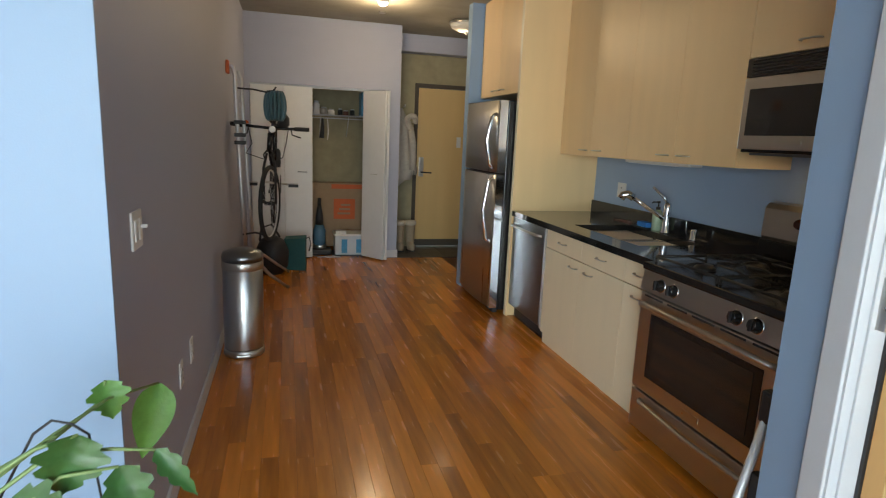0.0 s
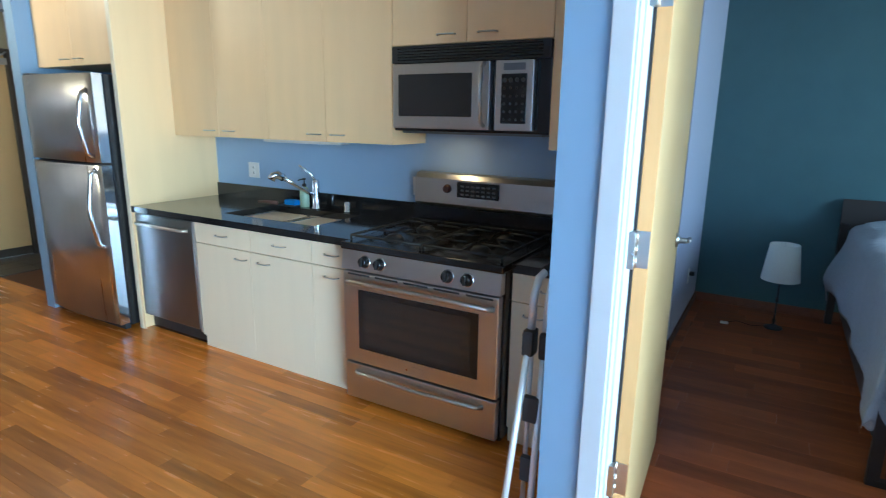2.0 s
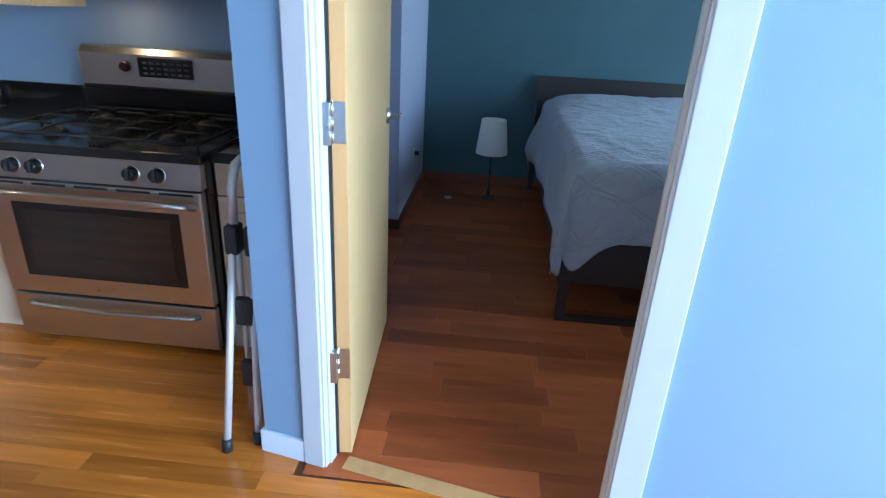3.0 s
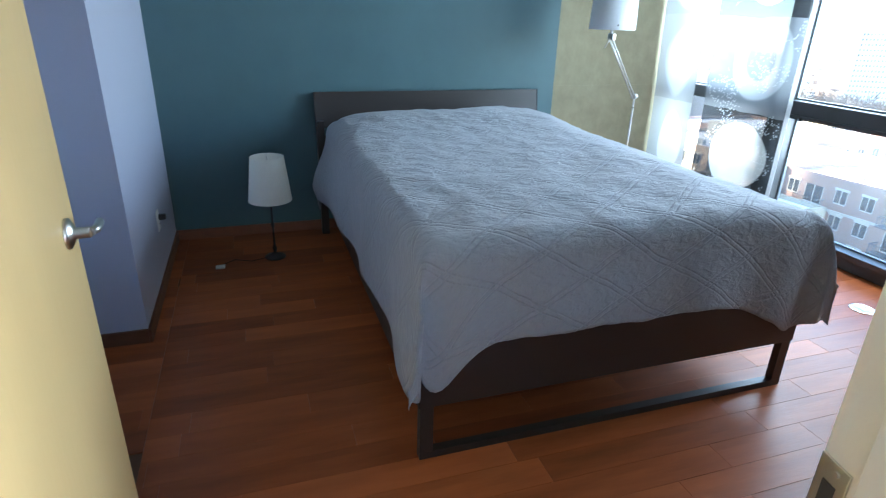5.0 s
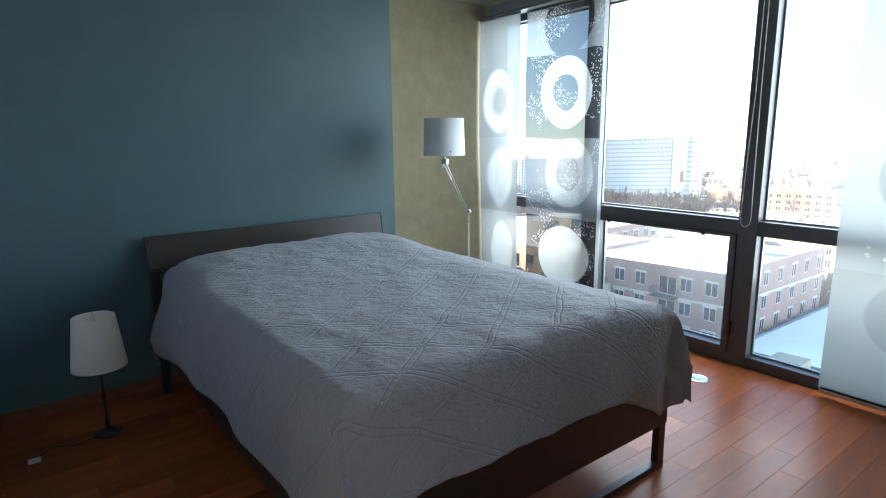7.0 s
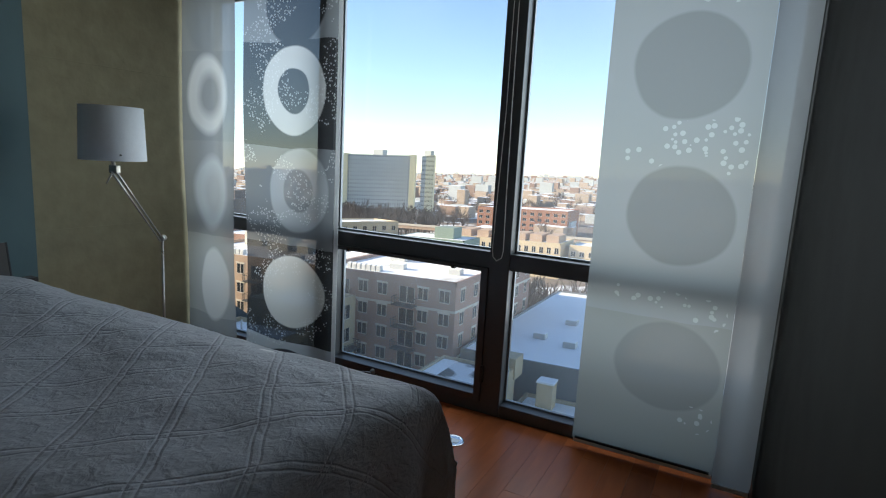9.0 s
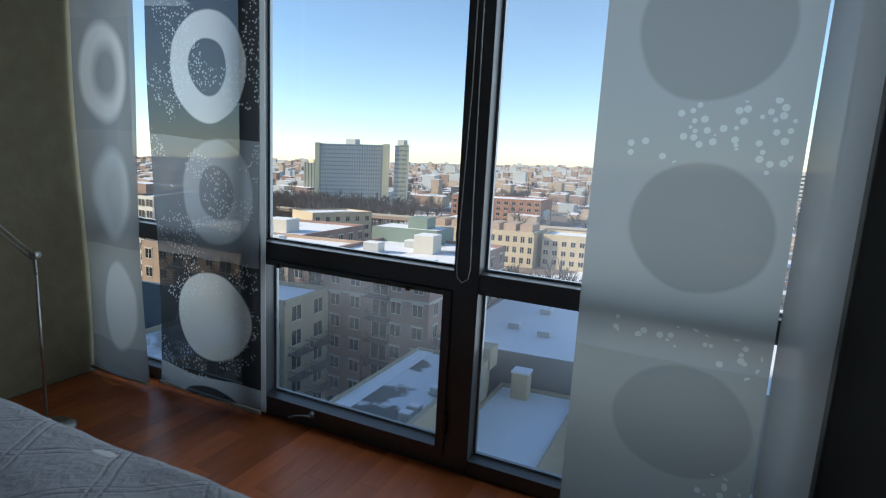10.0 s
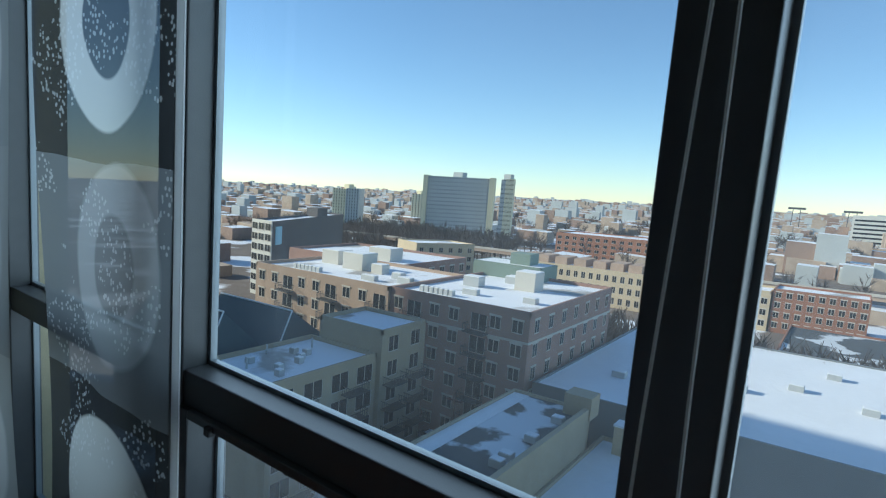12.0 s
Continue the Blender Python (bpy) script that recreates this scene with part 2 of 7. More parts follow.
def part(name, bm, mat, parent, label=""):
    ob = new(name, mesh_of(name, bm, mat))
    ob.parent = parent
    if parent.type == "EMPTY":
        ob.matrix_parent_inverse = Matrix.Translation(-parent.location)
    return tagged(ob, label)


def bx(*a, **k):
    bm = bmesh.new()
    box(bm, *a, **k)
    return bm


def tb(*a, **k):
    bm = bmesh.new()
    tube(bm, *a, **k)
    return bm


def lt(*a, **k):
    bm = bmesh.new()
    lathe(bm, *a, **k)
    return bm


def wall(name, boxes, mat, label):
    bm = bmesh.new()
    for b in boxes:
        box(bm, *b)
    return solid(name, bm, mat, label, "wall", "", "structure")


# ---- the shell ----
H = 2.74
wall("wall_living_left", [(-0.19, 2.668, 0, -0.07, 8.75, H)], WALL, "smooth blue-grey painted wall along the kitchen passage")
# a thin skin takes the window-lit tone onto the passage wall's end
wall("wall_living_end", [(-3.2, 2.66, 0, -0.19, 2.78, H), (-0.19, 2.66, 0, -0.07, 2.668, H)], WALL_L, "painted wall facing the living room window, blued as sky-lit")
wall("wall_living_side", [(-3.32, -2.35, 0, -3.2, 2.78, H)], WALL_L, "pale blue painted living room wall")
wall("wall_closet", [(-0.07, 7.87, 2.0, 1.50, 7.99, H), (1.50, 7.87, 0, 1.68, 7.99, H), (1.56, 7.99, 0, 1.68, 8.56, H), (-0.07, 7.87, 0, -0.02, 7.99, 2.0)], WALL, "blue-grey painted wall round the closet opening")
wall("wall_closet_back", [(-0.07, 8.62, 0, 1.56, 8.74, H)], CONCRETE, "bare concrete back wall of the closet")
wall("wall_entry", [(1.56, 8.56, 0, 2.0, 8.74, H), (2.0, 8.56, 2.17, 2.95, 8.74, H), (2.95, 8.56, 0, 3.06, 8.74, H)], CONCRETE, "bare concrete wall around the entry door")
wall("entry_soffit", [(1.68, 8.36, 2.53, 2.94, 8.56, H)], WALL, "blue-grey painted beam over the entry door")
wall("wall_entry_side", [(2.94, 6.56, 0, 3.06, 8.56, H)], WALL, "blue-grey painted wall beside the entry door")
wall("wall_fridge_end", [(2.08, 6.44, 0, 2.94, 6.56, H)], WALL_L, "pale blue painted end wall beside the fridge")
wall("wall_kitchen_back", [(2.94, 2.115, 0, 3.06, 6.56, H)], KBLUE, "blue painted wall behind the kitchen counter")
wall("wall_kitchen_bedroom", [(1.70, 2.035, 0, 3.06, 2.115, H)], WALL_L, "pale blue painted wall between kitchen and bedroom")
WDOOR = wall("wall_bedroom_door", [(1.47, -2.49, 0, 1.57, 0.84, H), (1.47, 0.84, 2.12, 1.57, 1.835, H), (1.47, 1.835, 0, 1.57, 2.075, H)], WALL_L, "pale blue painted wall with the bedroom doorway")
wall("wall_bedroom_pier", [(3.87, 2.045, 0, 5.23, 2.35, H), (3.06, 2.35, 0, 5.23, 2.47, H)], WALL, "blue-grey painted pier beside the teal wall")
wall("wall_bedroom_west", [(1.40, -2.35, 0, 1.73, 0.1, H)], DARKW, "near-black wall beside the bedroom window")
wall("wall_teal", [(5.23, -0.735, 0, 5.66, 2.47, H)], TEAL, "matt teal painted wall behind the bed")
WCON = wall("wall_concrete", [(5.66, -2.35, 0, 5.80, 2.47, H)], CONCRETE, "bare yellowish concrete wall with formwork marks")
wall("window_head", [(-3.2, -2.32, 2.62, 1.40, -2.12, H), (1.73, -2.32, 2.62, 5.66, -2.12, H)], WALL, "painted strip over the windows")

bm = bmesh.new()
box(bm, -3.32, -2.35, H, 5.80, 8.75, H + 0.15)
solid("ceiling", bm, CEIL, "raw grey-brown concrete ceiling slab", "ceiling", "", "structure")

bm = bmesh.new()
box(bm, -3.32, -2.35, -0.15, 1.52, 8.75, -0.006)
box(bm, 1.52, 1.94, -0.15, 3.06, 8.75, -0.006)
FLOOR = solid("floor", bm, SUB, "glossy orange-brown oak strip floor", "floor", "", "structure")
bm = bmesh.new()
box(bm, 1.52, -2.35, -0.15, 5.80, 1.94, -0.006)
box(bm, 3.06, 1.94, -0.15, 5.80, 2.5, -0.006)
FLOOR_BED = solid("floor_bedroom", bm, SUB, "reddish-brown wide plank bedroom floor", "floor", "", "structure")
bm = bmesh.new()
for k in range(4):
    for j in range(3):
        box(bm, 1.69 + 0.315 * k, 7.83 + 0.245 * j, -0.006, 2.0 + 0.315 * k, 8.07 + 0.245 * j, 0.003, 0.002)
solid("entry_tiles", bm, SLATE, "dark slate tiles at the entry door", "tile floor", "", "structure")


def board(name, boxes, mat, label):
    bm = bmesh.new()
    for b in boxes:
        box(bm, *b, bevel=0.003)
    return solid(name, bm, mat, label, "baseboard", "", "structure")


BASE = material("baseboard_paint", (0.60, 0.60, 0.62), 0.45, 0, 0.03, 6)
BASE_L = material("light_baseboard", (0.66, 0.72, 0.80), 0.45, 0, 0.03, 6)
BASE_D = material("dark_wood_baseboard", (0.12, 0.045, 0.022), 0.45, 0, 0.15, 6)
BASE_R = material("red_wood_baseboard", (0.22, 0.08, 0.035), 0.4, 0, 0.15, 6)
board("baseboard_left", [(-0.07, 2.66, 0, -0.057, 7.87, 0.09)], BASE, "grey-white painted baseboard")
board("baseboard_closet", [(1.52, 7.857, 0, 1.692, 7.87, 0.09), (1.68, 7.87, 0, 1.692, 8.56, 0.09)], BASE, "white painted baseboard by the closet")
board("baseboard_partition", [(1.70, 2.115, 0, 2.2, 2.127, 0.09)], BASE_L, "pale blue painted baseboard beside the kitchen")
BDOOR = board("baseboard_door_wall", [(1.457, 1.907, 0, 1.47, 2.087, 0.09), (1.47, 2.075, 0, 1.57, 2.087, 0.09), (1.457, -2.1, 0, 1.47, 0.755, 0.09)], BASE_L, "pale blue painted baseboard")
board("baseboard_teal", [(5.216, -0.735, 0, 5.23, 2.045, 0.07)], BASE_R, "reddish wood baseboard under the teal wall")
board("baseboard_pier", [(3.856, 2.045, 0, 3.87, 2.35, 0.07), (3.856, 2.031, 0, 5.216, 2.045, 0.07)], BASE_D, "dark brown baseboard round the pier")
board("baseboard_west", [(1.73, -2.1, 0, 1.744, 0.1, 0.07)], BASE_D, "dark brown baseboard under the bedroom wall")

# ---- bedroom doorway ----
bm = bmesh.new()
for y0, y1 in ((0.755, 0.847), (1.828, 1.905)):
    box(bm, 1.455, y0, 0, 1.47, y1, 2.2, 0.004)
box(bm, 1.455, 0.847, 2.11, 1.47, 1.828, 2.2, 0.004)
CAS1 = solid("door_casing_living", bm, WHITE, "white painted door casing facing the living room", "door casing", "", "structure")
bm = bmesh.new()
for y0, y1 in ((0.755, 0.847), (1.85, 1.93)):
    box(bm, 1.57, y0, 0, 1.585, y1, 2.2, 0.004)
box(bm, 1.57, 0.847, 2.11, 1.585, 1.85, 2.2, 0.004)
CAS2 = solid("door_casing_bedroom", bm, CREAM, "cream painted door casing facing the bedroom", "door casing", "", "structure")
JAMB = thing("door_frame", (1.52, 1.31, 0), "cream painted door frame with a steel strike plate", "door frame", "", "structure")
part("jamb", bx(1.462, 0.838, 0, 1.578, 0.855, 2.11), CREAM, JAMB)
part("jamb", bx(1.462, 1.820, 0, 1.560, 1.838, 2.11), WHITE, JAMB)
part("head_jamb", bx(1.462, 0.855, 2.095, 1.578, 1.820, 2.113), CREAM, JAMB)
part("stop", bx(1.485, 0.855, 0, 1.528, 0.867, 2.095, bevel=0.002), CREAM, JAMB)
part("stop", bx(1.485, 1.812, 0, 1.528, 1.820, 2.095, bevel=0.002), WHITE, JAMB)
sp = part("strike_plate", bx(1.542, 0.8545, 1.03, 1.578, 0.8575, 1.11, bevel=0.001), NICKEL, JAMB, "brushed nickel strike plate")
part("latch_hole", bx(1.552, 0.8550, 1.052, 1.568, 0.8582, 1.086), BLACK_M, sp)
for dz in (1.039, 1.10):
    part("screw", lt([(0.004, 0), (0.003, 0.0015)], (1.556, 0.8575, dz), 10, (0, 1, 0)), STEEL, sp)

# the door wall stands at a slight angle to the rest of the flat
SKEW = Matrix.Translation((1.50, 0.985, 0)) @ Matrix.Rotation(radians(-11.7), 4, "Z") @ Matrix.Diagonal((1, 0.94, 1, 1)) @ Matrix.Translation((-1.578, -0.855, 0))
for ob in [WDOOR, BDOOR, CAS1, CAS2, *JAMB.children_recursive]:
    ob.data.transform(SKEW)

HINGE_AT = (1.64, 1.825, 0)
SWING = Matrix.Translation(HINGE_AT) @ Matrix.Rotation(radians(3.2), 4, "Z")
DOOR = thing("door_1", HINGE_AT, "birch veneer bedroom door standing open at a right angle", "door", "", "structure")
part("leaf", bx(0.003, 0.0, 0.012, 0.945, 0.044, 2.085, bevel=0.002, m=SWING), DOORWOOD, DOOR)
part("hinge_edge", bx(0.0, 0.001, 0.012, 0.003, 0.043, 2.085, m=SWING), PINE, DOOR, "bare wood grain door edge")
# the shade in the hinge gap, put in as a black strip
part("rubber_seal", bx(-0.008, 0.0445, 0.012, 0.004, 0.066, 2.085, m=SWING), BLACK_M, DOOR, "black strip for the shaded gap at the hinge side")
for z in (0.33, 1.115, 1.86):
    hg = part("hinge", bx(-0.0035, 0.002, z, -0.0005, 0.038, z + 0.115, bevel=0.001, m=SWING), NICKEL, DOOR, "satin nickel butt hinge")
    part("hinge_leaf", bx(-0.035, 0.040, z, -0.0035, 0.066, z + 0.115, bevel=0.001, m=SWING), NICKEL, hg)
    bm = bmesh.new()
    for k in range(3):
        tube(bm, [SWING @ Vector((-0.006, 0.039, z + 0.0383 * k + 0.0004)), SWING @ Vector((-0.006, 0.039, z + 0.0383 * k + 0.0379))], 0.0034, 10)
    lathe(bm, [(0.004, 0), (0.003, 0.004)], SWING @ Vector((-0.006, 0.039, z + 0.115)), 10)
    part("knuckle", bm, NICKEL, hg)
for s, face in ((-1, 0.0), (1, 0.044)):
    hd = part("door_handle", lt([(0.033, 0), (0.033, 0.006), (0.022, 0.012), (0.012, 0.016), (0.012, 0.045)], SWING @ Vector((0.86, face, 1.045)), 20, (0, s, 0)), NICKEL, DOOR, "satin nickel lever handle")
    part("lever", tb([SWING @ Vector(p) for p in ((0.86, face + s * 0.045, 1.045), (0.875, face + s * 0.052, 1.045), (0.915, face + s * 0.052, 1.043), (0.94, face + s * 0.049, 1.04))], 0.0095, 10), NICKEL, hd)
part("latch_face", bx(0.9445, 0.01, 0.99, 0.9465, 0.034, 1.10, m=SWING), NICKEL, DOOR)


# ---- kitchen ----
def pull(y, z, x, parent, length=0.10, name="handle"):
    """A slim arched bar pull along y on a front that faces -x."""
    h = length / 2
    bm = tb([(x, y - h, z), (x - 0.018, y - h + 0.004, z), (x - 0.026, y - h + 0.016, z), (x - 0.028, y, z), (x - 0.026, y + h - 0.016, z), (x - 0.018, y + h - 0.004, z), (x, y + h, z)], 0.0042, 8)
    return part(name, bm, NICKEL, parent, "satin nickel bar pull")


def front(y0, y1, z0, z1, x, parent, mat, name="door"):
    return part(name, bx(x, y0 + 0.0015, z0 + 0.0015, x + 0.019, y1 - 0.0015, z1 - 0.0015, bevel=0.0015), mat, parent)


XF, XB, XU = 2.215, 2.94, 2.585
# base cabinets
def base_cabinet(y0, y1, drawers, doors, label):
    t = thing("base_cabinet", (XF + 0.02, (y0 + y1) / 2, 0), label, "cabinet", "base cabinets")
    part("body", bx(XF + 0.020, y0 + 0.001, 0.1, XB - 0.002, y1 - 0.001, 0.868), BEECH, t)
    part("toe_kick", bx(XF + 0.022, y0 + 0.001, 0.0, XF + 0.04, y1 - 0.001, 0.1), BEECH, t)
    for a, b in drawers:
        d = front(a, b, 0.73, 0.866, XF, t, BEECH, "drawer_front")
        pull((a + b) / 2, 0.80, XF, d)
    for a, b, hy in doors:
        d = front(a, b, 0.085, 0.727, XF, t, BEECH)
        pull(hy, 0.672, XF, d)


base_cabinet(3.75, 4.77, [(4.25, 4.77), (3.75, 4.25)], [(4.26, 4.77, 4.34), (3.75, 4.26, 4.14)], "pale maple laminate sink cabinet under the granite counter")
base_cabinet(3.45, 3.75, [(3.45, 3.75)], [(3.45, 3.75, 3.60)], "narrow pale laminate cabinet with a drawer beside the range")
base_cabinet(2.13, 2.515, [(2.13, 2.515)], [(2.13, 2.515, 2.40)], "pale laminate cabinet in the corner beside the range")

# dishwasher
DW = thing("dishwasher", (XF, 5.1, 0), "dark stainless steel dishwasher between tall panel and sink cabinet", "dishwasher")
part("body", bx(XF + 0.03, 4.775, 0.1, XB - 0.05, 5.415, 0.868), BLACK_M, DW)
dd = part("door", bx(XF - 0.012, 4.785, 0.115, XF + 0.03, 5.405, 0.862, bevel=0.008), STEEL_D, DW)
part("handle", tb([(XF - 0.012, 4.83, 0.795), (XF - 0.05, 4.85, 0.80), (XF - 0.056, 5.1, 0.80), (XF - 0.05, 5.34, 0.80), (XF - 0.012, 5.36, 0.795)], 0.011, 10), STEEL, dd, "curved steel bar handle")
part("kick_plate", bx(XF + 0.05, 4.785, 0.012, XF + 0.07, 5.405, 0.115), BLACK_M, DW)
part("edge_strip", bx(XF - 0.006, 4.771, 0.1, XF + 0.02, 4.783, 0.866), STEEL, DW)

# counter with a cut-out for the sink
def counter(name, y0, y1, hole, label):
    bm = bmesh.new()
    x0, x1, z0, z1 = XF - 0.025, XB, 0.87, 0.912
    if hole:
        hx0, hx1, hy0, hy1 = hole
        box(bm, x0, y0, z0, hx0, y1, z1)
        box(bm, hx1, y0, z0, x1, y1, z1)
        box(bm, hx0, y0, z0, hx1, hy0, z1)
        box(bm, hx0, hy1, z0, hx1, y1, z1)
    else:
        box(bm, x0, y0, z0, x1, y1, z1, 0.003)
    t = thing(name, (2.6, (y0 + y1) / 2, z0), label, "countertop")
    part("slab", bm, GRANITE, t)
    part("upstand", bx(XB - 0.02, y0, z1 + 0.0005, XB - 0.001, y1, 1.015, bevel=0.002), GRANITE, t)


counter("countertop", 3.455, 5.418, (2.36, 2.80, 3.86, 4.66), "polished black granite countertop with an upstand")
counter("countertop", 2.13, 2.512, None, "short polished black granite countertop beside the range")
SINK = thing("kitchen_sink", (2.58, 4.26, 0.72), "double-bowl stainless steel undermount sink", "sink")
def bowl(y0, y1, depth):
    bm = bmesh.new()
    rings = []
    for k, (ins, z) in enumerate(((-0.012, 0.869), (0.0, 0.869), (0.008, 0.80), (0.02, 0.869 - depth + 0.03), (0.06, 0.869 - depth))):
        x0, x1, a, b = 2.37 + ins, 2.79 - ins, y0 + ins, y1 - ins
        r = 0.05
        ring = []
        for cx, cy, s in ((x1 - r, b - r, 0), (x0 + r, b - r, 90), (x0 + r, a + r, 180), (x1 - r, a + r, 270)):
            for j in range(5):
                an = radians(s + 22.5 * j)
                ring.append(bm.verts.new((cx + r * math.cos(an), cy + r * math.sin(an), z)))
        rings.append(ring)
    for p, q in zip(rings, rings[1:]):
        for j in range(20):
            bm.faces.new((p[j], p[(j + 1) % 20], q[(j + 1) % 20], q[j])).smooth = True
    bm.faces.new(rings[-1])
    return bm
b1 = part("bowl", bowl(4.29, 4.64, 0.2), CHROME, SINK)
b2 = part("bowl", bowl(3.88, 4.23, 0.17), CHROME, SINK)
part("drain", lt([(0.045, 0), (0.04, 0.004)], (2.58, 4.465, 0.671), 20), STEEL_D, b1)
part("drain", lt([(0.045, 0), (0.04, 0.004)], (2.58, 4.055, 0.701), 20), STEEL_D, b2)
part("divider", bx(2.37, 4.232, 0.80, 2.79, 4.288, 0.868, bevel=0.012), CHROME, SINK)

FA = thing("faucet", (2.85, 4.29, 0.912), "chrome single-lever kitchen faucet with pull-out spray", "faucet")
part("body", lt([(0.034, 0), (0.034, 0.008), (0.026, 0.02), (0.024, 0.10), (0.027, 0.14), (0.025, 0.19), (0.018, 0.205)], (2.85, 4.29, 0.912), 20), CHROME, FA)
sp = part("spout", tb([(2.845, 4.29, 0.995), (2.78, 4.32, 1.045), (2.70, 4.36, 1.10), (2.62, 4.40, 1.155)], 0.014, 12), CHROME, FA)
part("spray_head", tb([(2.645, 4.388, 1.140), (2.61, 4.405, 1.162), (2.585, 4.418, 1.155), (2.57, 4.425, 1.13)], 0.026, 14), CHROME, sp)
part("lever", tb([(2.85, 4.29, 1.105), (2.83, 4.31, 1.15), (2.80, 4.34, 1.185), (2.775, 4.37, 1.215)], 0.011, 10, r_end=0.007), CHROME, FA)
solid("air_gap", lt([(0.026, 0), (0.026, 0.006), (0.021, 0.012), (0.021, 0.06), (0.017, 0.068), (0.006, 0.07)], (2.86, 4.02, 0.912), 18), CHROME, "chrome air gap cap on the counter", "air gap")
SO = thing("soap_bottle", (2.87, 4.42, 0.912), "clear soap bottle with a black pump behind the sink", "soap bottle")
SOAP = material("pale_green_soap", (0.42, 0.55, 0.38), 0.15, 0, 0.05, 8)
part("bottle", lt([(0.032, 0), (0.034, 0.01), (0.034, 0.11), (0.024, 0.135), (0.013, 0.145)], (2.87, 4.42, 0.912), 18), SOAP, SO)
pm = part("pump", lt([(0.015, 0), (0.015, 0.018), (0.005, 0.02), (0.005, 0.045), (0.012, 0.047), (0.012, 0.058)], (2.87, 4.42, 1.057), 14), BLACK_M, SO)
part("nozzle", tb([(2.87, 4.42, 1.108), (2.835, 4.43, 1.108), (2.825, 4.433, 1.10)], 0.005, 8), BLACK_M, pm)
solid("sponge_tray", bx(2.80, 4.44, 0.912, 2.88, 4.62, 0.922, bevel=0.004), BLACK_M, "small dark tray behind the sink", "tray")
SP = material("blue_sponge", (0.03, 0.22, 0.62), 0.9, 0, 0.1, 30, 0.4, 120)
solid("sponge", bx(2.81, 4.46, 0.922, 2.87, 4.565, 0.958, bevel=0.007), SP, "bright blue sponge lying on the tray", "sponge")
BRUSHW = material("brush_wood", (0.12, 0.045, 0.03), 0.5, 0, 0.1, 20)
solid("dish_brush", tb([(2.80, 4.62, 0.93), (2.77, 4.69, 0.938), (2.75, 4.76, 0.934)], 0.014, 10, r_end=0.008), BRUSHW, "small brown dish brush on the counter", "brush")

# upper cabinets and the panel beside the fridge
TP = thing("tall_panel", (2.5, 5.44, 0), "tall maple laminate panel beside the fridge", "panel")
part("board", bx(2.19, 5.42, 0, XB, 5.46, H - 0.002, bevel=0.0015), MAPLE, TP)
part("filler", bx(2.192, 5.402, 0, 2.202, 5.419, 0.868), MAPLE, TP)
part("edge_band", bx(2.187, 5.4205, 0, 2.1898, 5.4595, H - 0.002), BEECH, TP)


def upper(y0, y1, z0, doors, label, x=XU, z1=H - 0.004):
    t = thing("wall_cabinet", (x + 0.15, (y0 + y1) / 2, z0), label, "cabinet", "upper cabinets")
    part("body", bx(x + 0.02, y0 + 0.001, z0, XB - 0.002, y1 - 0.001, z1), MAPLE, t)
    for a, b, hy in doors:
        d = front(a, b, z0, z1, x, t, MAPLE)
        pull(hy, z0 + 0.045, x, d, 0.105)


upper(4.44, 5.418, 1.392, [(4.93, 5.418, 5.02), (4.44, 4.93, 4.82)], "tall maple laminate wall cabinet above the counter")
upper(3.445, 4.44, 1.392, [(3.945, 4.44, 4.04), (3.445, 3.945, 3.85)], "tall maple laminate wall cabinet above the sink")
upper(2.515, 3.443, 1.925, [(2.98, 3.443, 3.10), (2.515, 2.98, 2.86)], "maple laminate cabinet above the microwave")
upper(2.13, 2.513, 1.40, [(2.13, 2.513, 2.41)], "narrow maple laminate wall cabinet in the corner")
upper(5.475, 6.435, 1.87, [(5.95, 6.435, 6.04), (5.475, 5.95, 5.86)], "deep maple laminate cabinet above the fridge", 2.2)
UC = thing("under_cabinet_light", (2.75, 4.3, 1.37), "slim white strip light under the wall cabinet", "light fixture")
part("housing", bx(2.70, 3.95, 1.370, 2.79, 4.62, 1.3915, bevel=0.004), PLASTIC, UC)
part("lens", bx(2.71, 4.06, 1.3665, 2.78, 4.60, 1.3698), SHADE_W, UC)
part("end_cap", bx(2.705, 3.93, 1.372, 2.785, 3.95, 1.391), SHADE_W, UC)

# microwave
MW = thing("microwave", (2.58, 2.98, 1.47), "over-the-range stainless microwave with black vent grille", "microwave")
part("body", bx(2.60, 2.52, 1.475, XB - 0.002, 3.44, 1.922, bevel=0.004), BLACK, MW)
part("base_plate", bx(2.62, 2.56, 1.462, XB - 0.02, 3.40, 1.474), STEEL_D, MW)
gr = part("vent_grille", bx(2.575, 2.52, 1.835, 2.60, 3.44, 1.922, bevel=0.004), BLACK_M, MW)
for k in range(5):
    part("slat", bx(2.570, 2.56, 1.846 + 0.0145 * k, 2.5755, 3.40, 1.853 + 0.0145 * k), BLACK, gr)
dr = part("door", bx(2.56, 2.83, 1.490, 2.60, 3.425, 1.83, bevel=0.006), STEEL, MW)
part("window", bx(2.557, 2.93, 1.555, 2.5605, 3.385, 1.775, bevel=0.002), OVENGLASS, dr, "dark mesh window")
part("badge", bx(2.5565, 3.05, 1.512, 2.5604, 3.17, 1.532), NICKEL, dr)
part("handle", tb([(2.56, 2.86, 1.51), (2.53, 2.862, 1.53), (2.518, 2.864, 1.66), (2.53, 2.862, 1.80), (2.56, 2.86, 1.82)], 0.011, 10), STEEL, MW, "curved steel handle")
cp = part("control_panel", bx(2.562, 2.595, 1.490, 2.60, 2.80, 1.83, bevel=0.006), STEEL, MW)
part("keypad", bx(2.5585, 2.63, 1.525, 2.5625, 2.765, 1.765, bevel=0.003), BLACK, cp)
